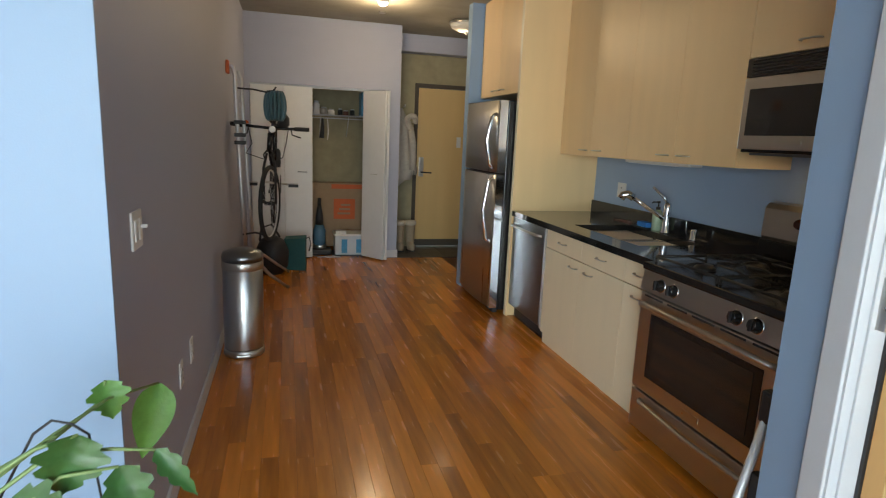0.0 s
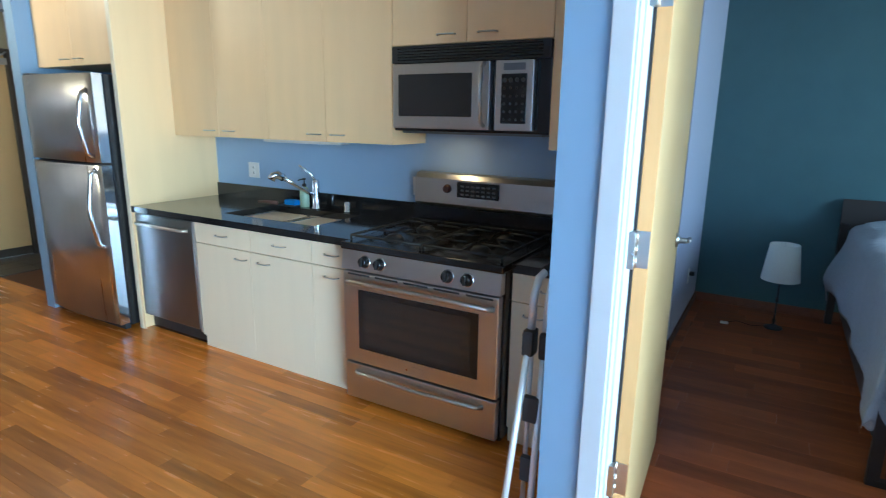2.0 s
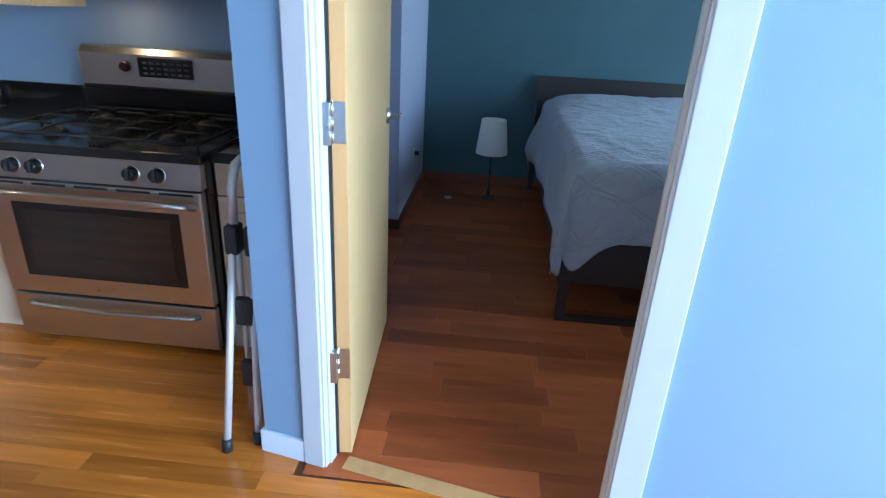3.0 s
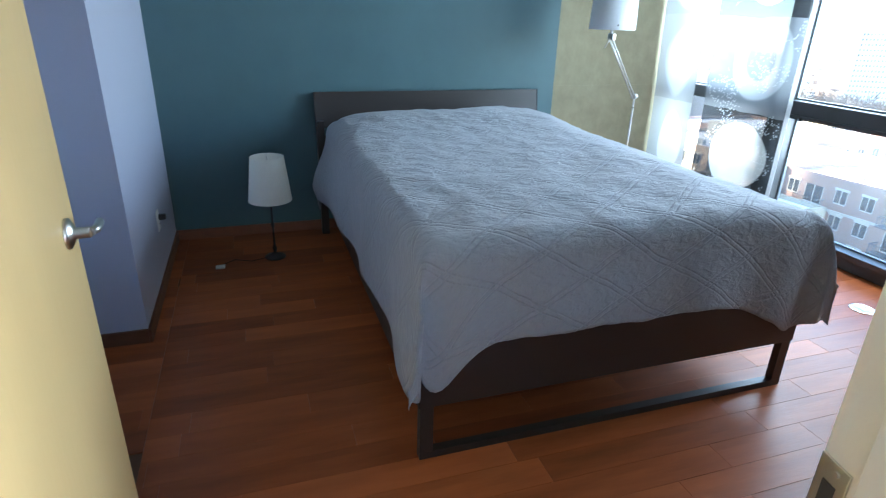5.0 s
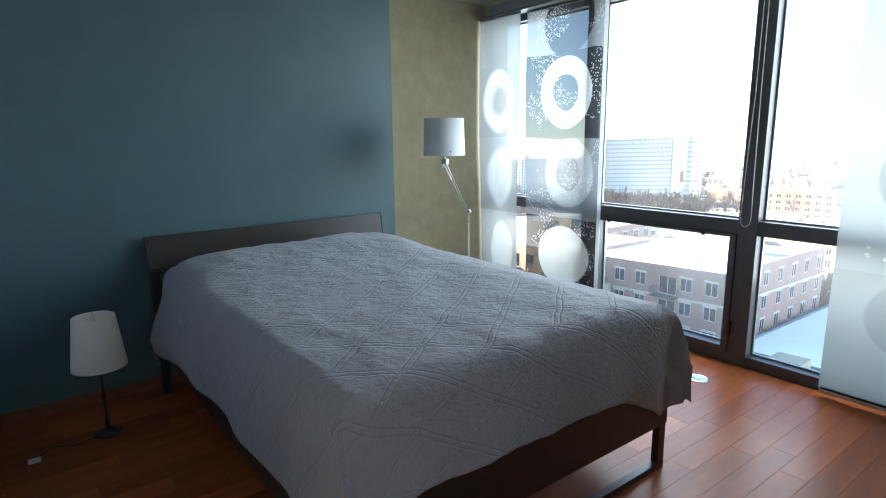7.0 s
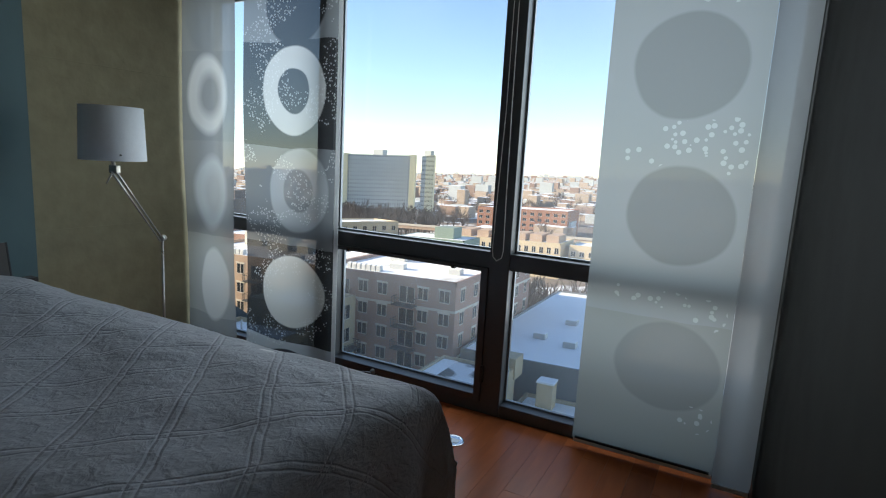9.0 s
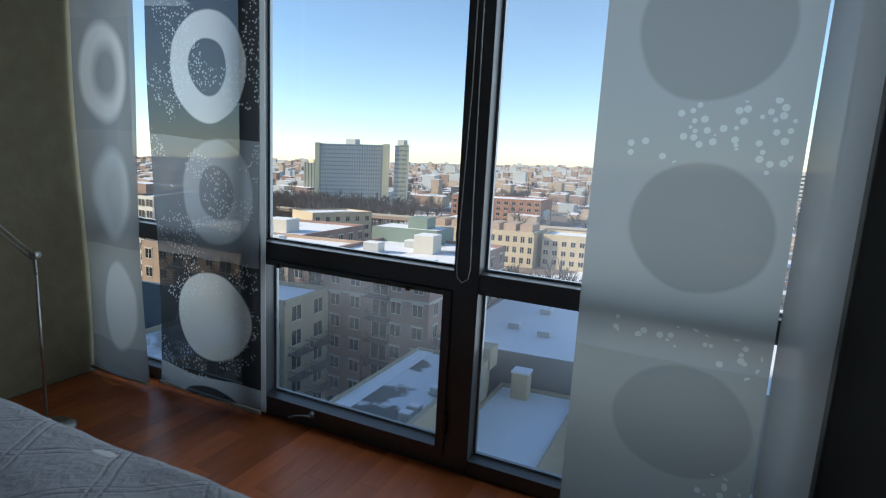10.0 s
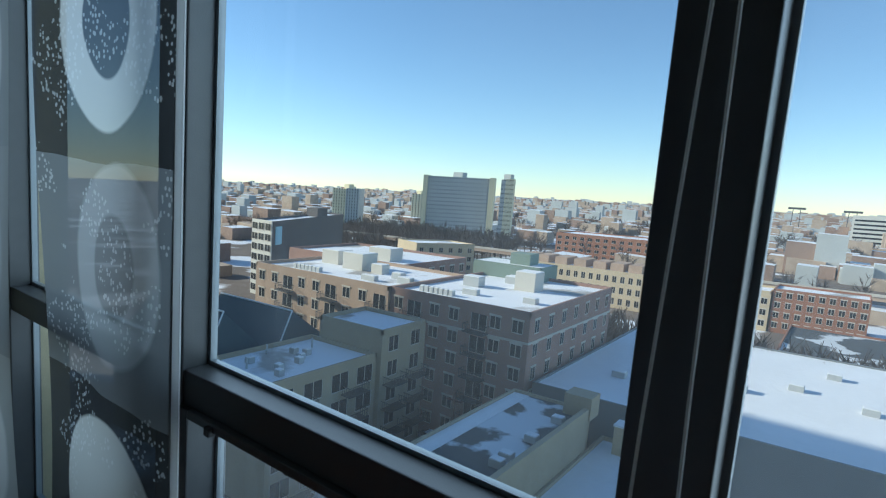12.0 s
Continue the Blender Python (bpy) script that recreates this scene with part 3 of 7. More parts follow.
part("display", bx(2.5585, 2.64, 1.782, 2.5625, 2.755, 1.815), STEEL_D, cp)
KEY = material("grey_keys", (0.10, 0.10, 0.10), 0.4)
for r in range(6):
    for c in range(4):
        part("key", lt([(0.011 if r == 5 else 0.0065, 0), (0.009 if r == 5 else 0.005, 0.003)], (2.5585, 2.648 + 0.033 * c, 1.545 + 0.038 * r), 10, (-1, 0, 0)), KEY, cp)

# range
RG = thing("gas_range", (2.15, 2.98, 0), "freestanding stainless gas range with black cooktop", "range")
X0 = 2.13
part("body", bx(X0 + 0.03, 2.52, 0.03, 2.90, 3.445, 0.895, bevel=0.003), BLACK, RG)
part("drawer", bx(X0 - 0.01, 2.53, 0.045, X0 + 0.03, 3.435, 0.250, bevel=0.008), STEEL, RG)
part("drawer_handle", tb([(X0 - 0.01, 2.60, 0.205), (X0 - 0.035, 2.63, 0.208), (X0 - 0.042, 2.98, 0.20), (X0 - 0.035, 3.33, 0.208), (X0 - 0.01, 3.36, 0.205)], 0.012, 10), STEEL, RG)
od = part("oven_door", bx(X0 - 0.015, 2.53, 0.262, X0 + 0.03, 3.435, 0.765, bevel=0.008), STEEL, RG)
part("oven_window_frame", bx(X0 - 0.0175, 2.63, 0.345, X0 - 0.0148, 3.335, 0.672, bevel=0.002), BLACK, od)
part("oven_window", bx(X0 - 0.0195, 2.672, 0.375, X0 - 0.0177, 3.293, 0.645), OVENGLASS, od, "dark oven window glass")
part("badge", bx(X0 - 0.0175, 2.93, 0.29, X0 - 0.0148, 3.04, 0.318), NICKEL, od)
part("oven_handle", tb([(X0 - 0.015, 2.56, 0.705), (X0 - 0.05, 2.58, 0.715), (X0 - 0.062, 2.75, 0.722), (X0 - 0.065, 2.98, 0.724), (X0 - 0.062, 3.21, 0.722), (X0 - 0.05, 3.38, 0.715), (X0 - 0.015, 3.40, 0.705)], 0.014, 10), STEEL, od, "wide curved steel oven handle")
for k in range(5):
    part("vent_slot", bx(X0 - 0.0172, 2.56 + 0.175 * k, 0.748, X0 - 0.0148, 2.70 + 0.175 * k, 0.757), BLACK_M, od)
bm = bmesh.new()
prof = [(X0 - 0.02, 0.775), (X0 + 0.03, 0.775), (X0 + 0.03, 0.875), (X0 - 0.005, 0.875)]
vs0, vs1 = [bm.verts.new((x, 2.525, z)) for x, z in prof], [bm.verts.new((x, 3.44, z)) for x, z in prof]
bm.faces.new(vs0), bm.faces.new(vs1[::-1])
for k in range(4):
    bm.faces.new((vs0[k], vs0[(k + 1) % 4], vs1[(k + 1) % 4], vs1[k]))
pn = part("knob_panel", bm, STEEL, RG)
for y in (3.29, 3.195, 2.80, 2.695):
    kb = part("knob", lt([(0.030, 0), (0.030, 0.008), (0.026, 0.012), (0.024, 0.03), (0.02, 0.034)], (X0 - 0.0115, y, 0.825), 20, (-0.99, 0, 0.14)), BLACK, pn, "round black burner knob")
    part("grip", bx(X0 - 0.055, y - 0.006, 0.806, X0 - 0.04, y + 0.006, 0.852, bevel=0.003), BLACK_M, kb)
    part("chrome_ring", lt([(0.034, 0), (0.034, 0.004), (0.029, 0.005)], (X0 - 0.0105, y, 0.825), 20, (-0.99, 0, 0.14)), CHROME, kb)
ct = part("cooktop", bx(X0 - 0.015, 2.515, 0.876, 2.80, 3.45, 0.915, bevel=0.01), BLACK, RG, "black enamel cooktop")
for y in (3.24, 2.73):
    for x in (2.31, 2.62):
        bu = part("burner", lt([(0.05, 0), (0.05, 0.012), (0.042, 0.016), (0.036, 0.026), (0.0, 0.027)], (x, y, 0.915), 20, caps=False), IRON, ct)
for y0, y1 in ((2.99, 3.42), (2.55, 2.97)):
    bm = bmesh.new()
    z = 0.955
    ring = [(2.17, y0), (2.17, y1), (2.76, y1), (2.76, y0), (2.17, y0)]
    for a, b in zip(ring, ring[1:]):
        tube(bm, [(*a, z - 0.012), (*b, z - 0.012)], 0.0075, 6)
    for x in (2.31, 2.465, 2.62):
        tube(bm, [(x, y0, z - 0.012), (x, y0 + 0.05, z), (x, (y0 + y1) / 2 - 0.045, z)], 0.006, 6)
        tube(bm, [(x, y1, z - 0.012), (x, y1 - 0.05, z), (x, (y0 + y1) / 2 + 0.045, z)], 0.006, 6)
    yc = (y0 + y1) / 2
    for x in (2.31, 2.62):
        tube(bm, [(x - 0.14, yc, z - 0.012), (x - 0.09, yc, z), (x - 0.035, yc, z)], 0.006, 6)
        tube(bm, [(x + 0.14, yc, z - 0.012), (x + 0.09, yc, z), (x + 0.035, yc, z)], 0.006, 6)
    for x in (2.17, 2.465, 2.76):
        for y in (y0, y1):
            tube(bm, [(x, y, 0.914), (x, y, z - 0.01)], 0.0065, 6)
    part("grate", bm, IRON, ct, "black cast-iron pan grate")
bk = part("backguard", bx(2.80, 2.52, 0.88, 2.90, 3.445, 1.03, bevel=0.004), BLACK, RG)
bm = bmesh.new()
prof = [(2.81, 1.03), (2.795, 1.05), (2.80, 1.195), (2.82, 1.222), (2.86, 1.23), (2.90, 1.22), (2.90, 1.03)]
n0, n1 = [bm.verts.new((x, 2.535, z)) for x, z in prof], [bm.verts.new((x, 3.43, z)) for x, z in prof]
bm.faces.new(n0), bm.faces.new(n1[::-1])
for k in range(7):
    bm.faces.new((n0[k], n0[(k + 1) % 7], n1[(k + 1) % 7], n1[k]))
bg = part("control_backsplash", bm, STEEL, RG, "stainless rear control panel")
part("display", bx(2.789, 2.865, 1.095, 2.7995, 3.135, 1.185, bevel=0.004), BLACK, bg)
for r in range(3):
    for c in range(7):
        part("key", bx(2.7875, 2.885 + 0.034 * c, 1.108 + 0.024 * r, 2.7895, 2.905 + 0.034 * c, 1.118 + 0.024 * r), KEY, bg)
RED = material("dark_red_knob", (0.05, 0.012, 0.006), 0.25)
part("oven_knob", lt([(0.026, 0), (0.026, 0.01), (0.02, 0.026)], (2.797, 3.20, 1.14), 18, (-1, 0, 0)), RED, bg, "dark oven knob")

# fridge
FR = thing("refrigerator", (2.45, 5.95, 0), "top-freezer stainless refrigerator with black sides", "refrigerator")
part("body", bx(2.135, 5.485, 0.03, 2.88, 6.42, 1.80, bevel=0.006), BLACK, FR)
def fridge_door(z0, z1):
    bm = bmesh.new()
    n = 10
    rows = []
    for k in range(n + 1):
        s = k / n * 2 - 1
        y = 5.95 + s * 0.462
        x = 2.035 + 0.035 * abs(s) ** 2.4
        rows.append([bm.verts.new((x, y, z0)), bm.verts.new((x, y, z1)), bm.verts.new((2.125, y, z1)), bm.verts.new((2.125, y, z0))])
    for a, b in zip(rows, rows[1:]):
        for j in range(4):
            bm.faces.new((a[j], a[(j + 1) % 4], b[(j + 1) % 4], b[j])).smooth = j == 0
    bm.faces.new(rows[0]), bm.faces.new(rows[-1][::-1])
    return bm
for nm, z0, z1, ha, hb in (("freezer_door", 1.215, 1.805, 1.25, 1.70), ("fridge_door", 0.05, 1.195, 0.62, 1.17)):
    d = part(nm, fridge_door(z0, z1), STEEL_V, FR)
    part("side_trim", bx(2.060, 5.4865, z0, 2.128, 5.492, z1), CHROME, d)
    m = (ha + hb) / 2
    part("handle", tb([(2.06, 5.56, ha), (2.02, 5.565, ha + 0.03), (1.985, 5.57, m), (2.02, 5.565, hb - 0.03), (2.06, 5.56, hb)], 0.017, 10), CHROME, d, "arched bright metal handle")
part("gasket", bx(2.125, 5.495, 1.195, 2.135, 6.41, 1.215), BLACK_M, FR)
part("grille", bx(2.10, 5.50, 0.005, 2.14, 6.41, 0.048), BLACK_M, FR)
part("hinge_cover", bx(2.07, 6.30, 1.805, 2.16, 6.40, 1.82, bevel=0.004), STEEL_D, FR)
part("badge", bx(2.052, 6.30, 1.745, 2.058, 6.33, 1.775), NICKEL, FR)

# outlets on the kitchen wall
def outlet(x, y, z, face, label="white wall outlet plate", wide=0.07, slots=2):
    """A cover plate on a wall that faces along face ((±1, 0) or (0, ±1))."""
    fx, fy = face
    t = thing("wall_outlet", (x, y, z), label, "outlet")
    m = Matrix.Translation((x, y, z)) @ Matrix.Rotation(math.atan2(fy, fx), 4, "Z")
    part("plate", bx(0.0, -wide / 2, -0.058, 0.006, wide / 2, 0.058, bevel=0.002, m=m), PLASTIC, t)
    for s in ((-0.02, 0.02) if slots == 2 else (0.0,)):
        part("socket", bx(0.0055, -0.017, s - 0.014, 0.0085, 0.017, s + 0.014, bevel=0.002, m=m), PLASTIC, t)
        part("slot", bx(0.008, -0.004, s - 0.007, 0.0092, 0.004, s + 0.006, m=m), BLACK_M, t)
    return t


outlet(XB, 5.0, 1.135, (-1, 0), "white outlet plate on the blue kitchen wall", 0.115)
outlet(XB, 3.50, 1.12, (-1, 0), "white outlet plate beside the range", 0.075)
outlet(-0.07, 3.54, 0.422, (1, 0), "white outlet plate low on the passage wall")
outlet(-0.07, 3.82, 0.426, (1, 0), "white outlet plate low on the passage wall")
SW = thing("light_switch", (-0.07, 2.93, 1.16), "double white light switch on the passage wall", "light switch")
part("plate", bx(-0.07, 2.872, 1.10, -0.063, 2.988, 1.218, bevel=0.002), PLASTIC, SW)
for y in (2.905, 2.955):
    part("rocker", bx(-0.0635, y - 0.016, 1.125, -0.058, y + 0.016, 1.193, bevel=0.003), PLASTIC, SW)
part("toggle", bx(-0.058, 2.95, 1.162, -0.040, 2.96, 1.172, bevel=0.002), PLASTIC, SW)

# step ladder leaning in the corner
LD = thing("step_ladder", (1.72, 2.2, 0), "folded aluminium step ladder with black plastic joints", "step ladder")
ALU = material("ladder_aluminium", (0.72, 0.72, 0.73), 0.48, 0.55, 0.05, 8)
for k, (fx, fy, tx, ty) in enumerate(((1.60, 2.26, 1.74, 2.235), (1.655, 2.17, 1.76, 2.18))):
    part("rail", tb([(fx, fy, 0.03), (tx, ty, 0.74)], 0.0135, 8), ALU, LD)
    part("foot", tb([(fx - 0.002, fy, 0.0), (fx, fy, 0.05)], 0.018, 10), BLACK_M, LD)
for y in (2.17, 2.235):
    part("joint", bx(1.72, y - 0.022, 0.70, 1.785, y + 0.022, 0.80, bevel=0.012), BLACK_M, LD)
part("top_bar", tb([(1.76, 2.235, 0.79), (1.77, 2.235, 0.92), (1.80, 2.23, 0.985), (1.86, 2.215, 1.01), (1.87, 2.19, 1.0), (1.80, 2.18, 0.97), (1.77, 2.178, 0.92), (1.76, 2.178, 0.79)], 0.015, 10), ALU, LD)
part("grip", tb([(1.835, 2.223, 1.0), (1.865, 2.21, 1.012), (1.872, 2.19, 1.004), (1.84, 2.182, 0.988)], 0.019, 10), RUBBER, LD)
for k, z in enumerate((0.25, 0.50)):
    part("step", bx(1.705, 2.175, z - 0.05, 1.735, 2.235, z + 0.05, bevel=0.006), BLACK_M, LD)
for fx, tx, y in ((1.78, 1.80, 2.245), (1.80, 1.81, 2.165)):
    part("rear_leg", tb([(fx, y, 0.0), (tx, y, 0.74)], 0.010, 8), ALU, LD)


# ---- windows ----
def window_row(name, xs, operable, x0, x1, label):
    """Aluminium window wall in the plane y = -2.2: xs are the mullions' (left, right); operable lists lights with a sash below."""
    w = thing(name, ((x0 + x1) / 2, -2.2, 0), label, "window", "", "structure")
    edges = [x0] + [v for m in xs for v in m] + [x1]
    for a, b in [(x0, x0 + 0.05), *xs, (x1 - 0.05, x1)]:
        part("mullion", bx(a, -2.225, 0.0, b, -2.12, 2.62, bevel=0.004), FRAME, w)
    spans = [(edges[k], edges[k + 1]) for k in range(0, len(edges), 2)]
    for i, (a, b) in enumerate(spans):
        a, b = (a + 0.05 if i == 0 else a), (b - 0.05 if i == len(spans) - 1 else b)
        part("sill", bx(a, -2.222, 0.0, b, -2.125, 0.075, bevel=0.004), FRAME, w)
        part("transom", bx(a, -2.222, 0.90, b, -2.125, 0.995, bevel=0.004), FRAME, w)
        part("head", bx(a, -2.222, 2.55, b, -2.125, 2.62, bevel=0.004), FRAME, w)
        for z0, z1, lower in ((0.075, 0.90, True), (0.995, 2.55, False)):
            if lower and i in operable:
                bm = bmesh.new()
                for q in ((a, z0, a + 0.045, z1), (b - 0.045, z0, b, z1), (a + 0.045, z0, b - 0.045, z0 + 0.04), (a + 0.045, z1 - 0.025, b - 0.045, z1)):
                    box(bm, q[0], -2.23, q[1], q[2], -2.108, q[3], 0.004)
                sash = part("sash", bm, FRAME, w, "dark operable sash")
                ga, gb, gz0, gz1 = a + 0.045, b - 0.045, z0 + 0.04, z1 - 0.025
            else:
                ga, gb, gz0, gz1 = a, b, z0, z1
            bm = bmesh.new()
            for q in ((ga, gz0, ga + 0.009, gz1), (gb - 0.012, gz0, gb, gz1), (ga + 0.012, gz0, gb - 0.012, gz0 + 0.012), (ga + 0.012, gz1 - 0.012, gb - 0.012, gz1)):
                box(bm, q[0], -2.215, q[1], q[2], -2.195, q[3])
            part("glazing_bead", bm, FRAME_IN, w, "light grey glazing bead")
            bm = bmesh.new()
            bm.faces.new([bm.verts.new(v) for v in ((gb, -2.204, gz0), (ga, -2.204, gz0), (ga, -2.204, gz1), (gb, -2.204, gz1))])
            # these panes get more film: dust plus a reflected veil put into it
            dusty = i == 0 or (lower and i in operable)
            g = part("pane", bm, GLASS_D if dusty else GLASS, w, "dusty glass pane with a painted-in veil" if dusty else "clear glass pane")
            if g.data.polygons[0].normal.y < 0:
                g.data.flip_normals()
            g.visible_shadow = False
    return w


WIN = window_row("window_1", [(3.075, 3.20), (4.365, 4.50)], {1}, 1.73, 5.66, "floor-to-ceiling dark aluminium bedroom window")
window_row("window_2", [(-1.75, -1.61), (-0.2, -0.06)], {1}, -3.2, 1.47, "floor-to-ceiling dark aluminium living room window")
for x in (4.21, 3.425):
    part("latch", bx(x - 0.012, -2.125, 0.868, x + 0.012, -2.095, 0.892, bevel=0.004), BLACK_M, WIN, "small black latch")
part("lock", bx(3.185, -2.12, 0.20, 3.205, -2.095, 0.30, bevel=0.004), BLACK_M, WIN, "black window lock")
cr = part("crank", lt([(0.02, 0), (0.016, 0.012), (0.01, 0.025)], (3.98, -2.108, 0.085), 14, (0, 1, 0)), FRAME_IN, WIN, "grey window crank")
part("crank_arm", tb([(3.98, -2.08, 0.085), (4.01, -2.065, 0.088), (4.06, -2.055, 0.078), (4.10, -2.05, 0.06)], 0.006, 8), FRAME_IN, cr)
CORDM = material("blind_cord", (0.62, 0.62, 0.60), 0.6)
CORD = [(3.145, -2.085, 2.52), (3.15, -2.09, 1.8), (3.168, -2.088, 1.25), (3.172, -2.085, 1.02), (3.165, -2.083, 0.975), (3.14, -2.08, 0.955), (3.112, -2.083, 0.975), (3.105, -2.085, 1.02), (3.112, -2.088, 1.3), (3.118, -2.09, 1.8), (3.118, -2.085, 2.52)]
solid("blind_cord", tb(CORD, 0.0028, 6), CORDM, "thin looped blind cord hanging before the mullion", "cord")

# ---- panel curtains ----
def print_cloth(name, ground, spots, bands, thin=0.35, lace=None):
    """A thin printed cloth: ellipses (x, z, rx, rz, colour, dense) over bands (z0, z1, colour), lit through."""
    m = bpy.data.materials.new(name)
    m.use_nodes = True
    n, l = m.node_tree.nodes, m.node_tree.links
    n.remove(n["Principled BSDF"])
    tc, sep = n.new("ShaderNodeTexCoord"), n.new("ShaderNodeSeparateXYZ")
    wob, wmix = n.new("ShaderNodeTexNoise"), n.new("ShaderNodeVectorMath")
    wob.inputs["Scale"].default_value = 2.2
    wmid = n.new("ShaderNodeVectorMath")
    wmid.operation, wmix.operation = "SUBTRACT", "MULTIPLY_ADD"
    wmid.inputs[1].default_value, wmix.inputs[1].default_value = (0.5, 0.5, 0.5), (0.06, 0.06, 0.06)
    l.new(tc.outputs["Object"], wob.inputs["Vector"])
    l.new(wob.outputs["Color"], wmid.inputs[0])
    l.new(wmid.outputs[0], wmix.inputs[0])
    l.new(tc.outputs["Object"], wmix.inputs[2])
    l.new(wmix.outputs[0], sep.inputs[0])

    def math_node(op, a, b=None, c=None):
        q = n.new("ShaderNodeMath")
        q.operation = op
        for i, v in enumerate((a, b, c)):
            if v is None:
                continue
            if isinstance(v, (int, float)):
                q.inputs[i].default_value = v
            else:
                l.new(v, q.inputs[i])
        return q.outputs[0]

    def blend(fac, a, b):
        q = n.new("ShaderNodeMix")
        q.data_type = "RGBA"
        l.new(fac, q.inputs[0])
        for i, v in ((6, a), (7, b)):
            if isinstance(v, tuple):
                q.inputs[i].default_value = (*v, 1)
            else:
                l.new(v, q.inputs[i])
        return q.outputs[2]

    z, x = sep.outputs["Z"], sep.outputs["X"]
    dye = 0.8
    base = n.new("ShaderNodeRGB")
    base.outputs[0].default_value = (*[v * dye for v in ground], 1)
    colour = base.outputs[0]
    for z0, z1, c in bands:
        f = math_node("MULTIPLY", math_node("GREATER_THAN", z, z0), math_node("LESS_THAN", z, z1))
        colour = blend(f, colour, tuple(v * dye for v in c))
    for sx, sz, rx, rz, c, soft in spots:
        dx, dz = math_node("DIVIDE", math_node("SUBTRACT", x, sx), rx), math_node("DIVIDE", math_node("SUBTRACT", z, sz), rz)
        d = math_node("SQRT", math_node("ADD", math_node("MULTIPLY", dx, dx), math_node("MULTIPLY", dz, dz)))
        q = n.new("ShaderNodeMapRange")
        q.inputs["From Min"].default_value, q.inputs["From Max"].default_value = 1 + soft, 1 - soft
        l.new(d, q.inputs["Value"])
        colour = blend(q.outputs[0], colour, tuple(v * dye for v in c))
    if lace:
        vor = n.new("ShaderNodeTexVoronoi")
        vor.inputs["Scale"].default_value = lace[0]
        l.new(tc.outputs["Object"], vor.inputs["Vector"])
        dots = math_node("LESS_THAN", vor.outputs["Distance"], 0.33)
        if isinstance(lace[2], list):
            # dots gathered in seed heads
            inside = 0.0
            for px, pz, rx, rz in lace[2]:
                dx, dz = math_node("DIVIDE", math_node("SUBTRACT", x, px), rx), math_node("DIVIDE", math_node("SUBTRACT", z, pz), rz)
                inside = math_node("MAXIMUM", inside, math_node("LESS_THAN", math_node("ADD", math_node("MULTIPLY", dx, dx), math_node("MULTIPLY", dz, dz)), 1.0))
        else:
            patch = n.new("ShaderNodeTexNoise")
            patch.inputs["Scale"].default_value = 3.4
            l.new(tc.outputs["Object"], patch.inputs["Vector"])
            inside = math_node("GREATER_THAN", patch.outputs["Fac"], lace[2])
        f = math_node("MULTIPLY", math_node("MULTIPLY", dots, inside), 0.4)
        colour = blend(f, colour, lace[1])
    weave, wb = n.new("ShaderNodeTexNoise"), n.new("ShaderNodeBump")
    weave.inputs["Scale"].default_value = 180
    wb.inputs["Strength"].default_value = 0.2
    l.new(tc.outputs["Object"], weave.inputs["Vector"])
    l.new(weave.outputs["Fac"], wb.inputs["Height"])
    dif, tra, cle, m1, m2 = n.new("ShaderNodeBsdfDiffuse"), n.new("ShaderNodeBsdfTranslucent"), n.new("ShaderNodeBsdfTransparent"), n.new("ShaderNodeMixShader"), n.new("ShaderNodeMixShader")
    for s in (dif, tra):
        l.new(colour, s.inputs["Color"])
    l.new(wb.outputs["Normal"], dif.inputs["Normal"])
    m1.inputs[0].default_value = 0.55
    m2.inputs[0].default_value = thin
    l.new(dif.outputs[0], m1.inputs[1])
    l.new(tra.outputs[0], m1.inputs[2])
    l.new(m1.outputs[0], m2.inputs[1])
    l.new(cle.outputs[0], m2.inputs[2])
    l.new(m2.outputs[0], n["Material Output"].inputs["Surface"])
    return m


W1, W2, G1, G2, K1 = (0.62, 0.62, 0.60), (0.48, 0.50, 0.50), (0.28, 0.295, 0.30), (0.19, 0.20, 0.205), (0.042, 0.045, 0.048)
CLOTH_A = print_cloth("pale_ring_cloth", (0.31, 0.32, 0.32), [
    (5.40, 2.42, 0.204, 0.28, G1, 0.10), (5.40, 1.86, 0.186, 0.27, W1, 0.10), (5.38, 1.86, 0.10, 0.15, (0.30, 0.31, 0.31), 0.3), (5.38, 1.17, 0.180, 0.26, W2, 0.12), (5.36, 1.17, 0.10, 0.17, (0.40, 0.41, 0.40), 0.3),
    (5.33, 0.50, 0.168, 0.27, W1, 0.06), (5.33, -0.12, 0.168, 0.27, G1, 0.08)], [(0.25, 0.86, (0.40, 0.41, 0.395)), (1.54, 2.16, G1)], 0.09)
CLOTH_B = print_cloth("dark_ring_cloth", K1, [
    (4.64, 2.46, 0.25, 0.27, K1, 0.03), (4.66, 1.90, 0.275, 0.285, W1, 0.02), (4.66, 1.90, 0.14, 0.15, (0.055, 0.062, 0.07), 0.03), (4.61, 1.24, 0.275, 0.29, (0.38, 0.40, 0.41), 0.03), (4.61, 1.24, 0.14, 0.15, (0.22, 0.235, 0.245), 0.05),
    (4.64, 0.535, 0.285, 0.25, (0.60, 0.60, 0.56), 0.02), (4.66, -0.09, 0.27, 0.20, (0.06, 0.062, 0.065), 0.02), (4.66, -0.13, 0.15, 0.14, W2, 0.03)],
    [(0.0, 0.17, W2), (0.86, 1.53, (0.20, 0.215, 0.225)), (2.22, 2.7, (0.24, 0.255, 0.265))], 0.11, (55.0, (0.70, 0.72, 0.72), 0.52))
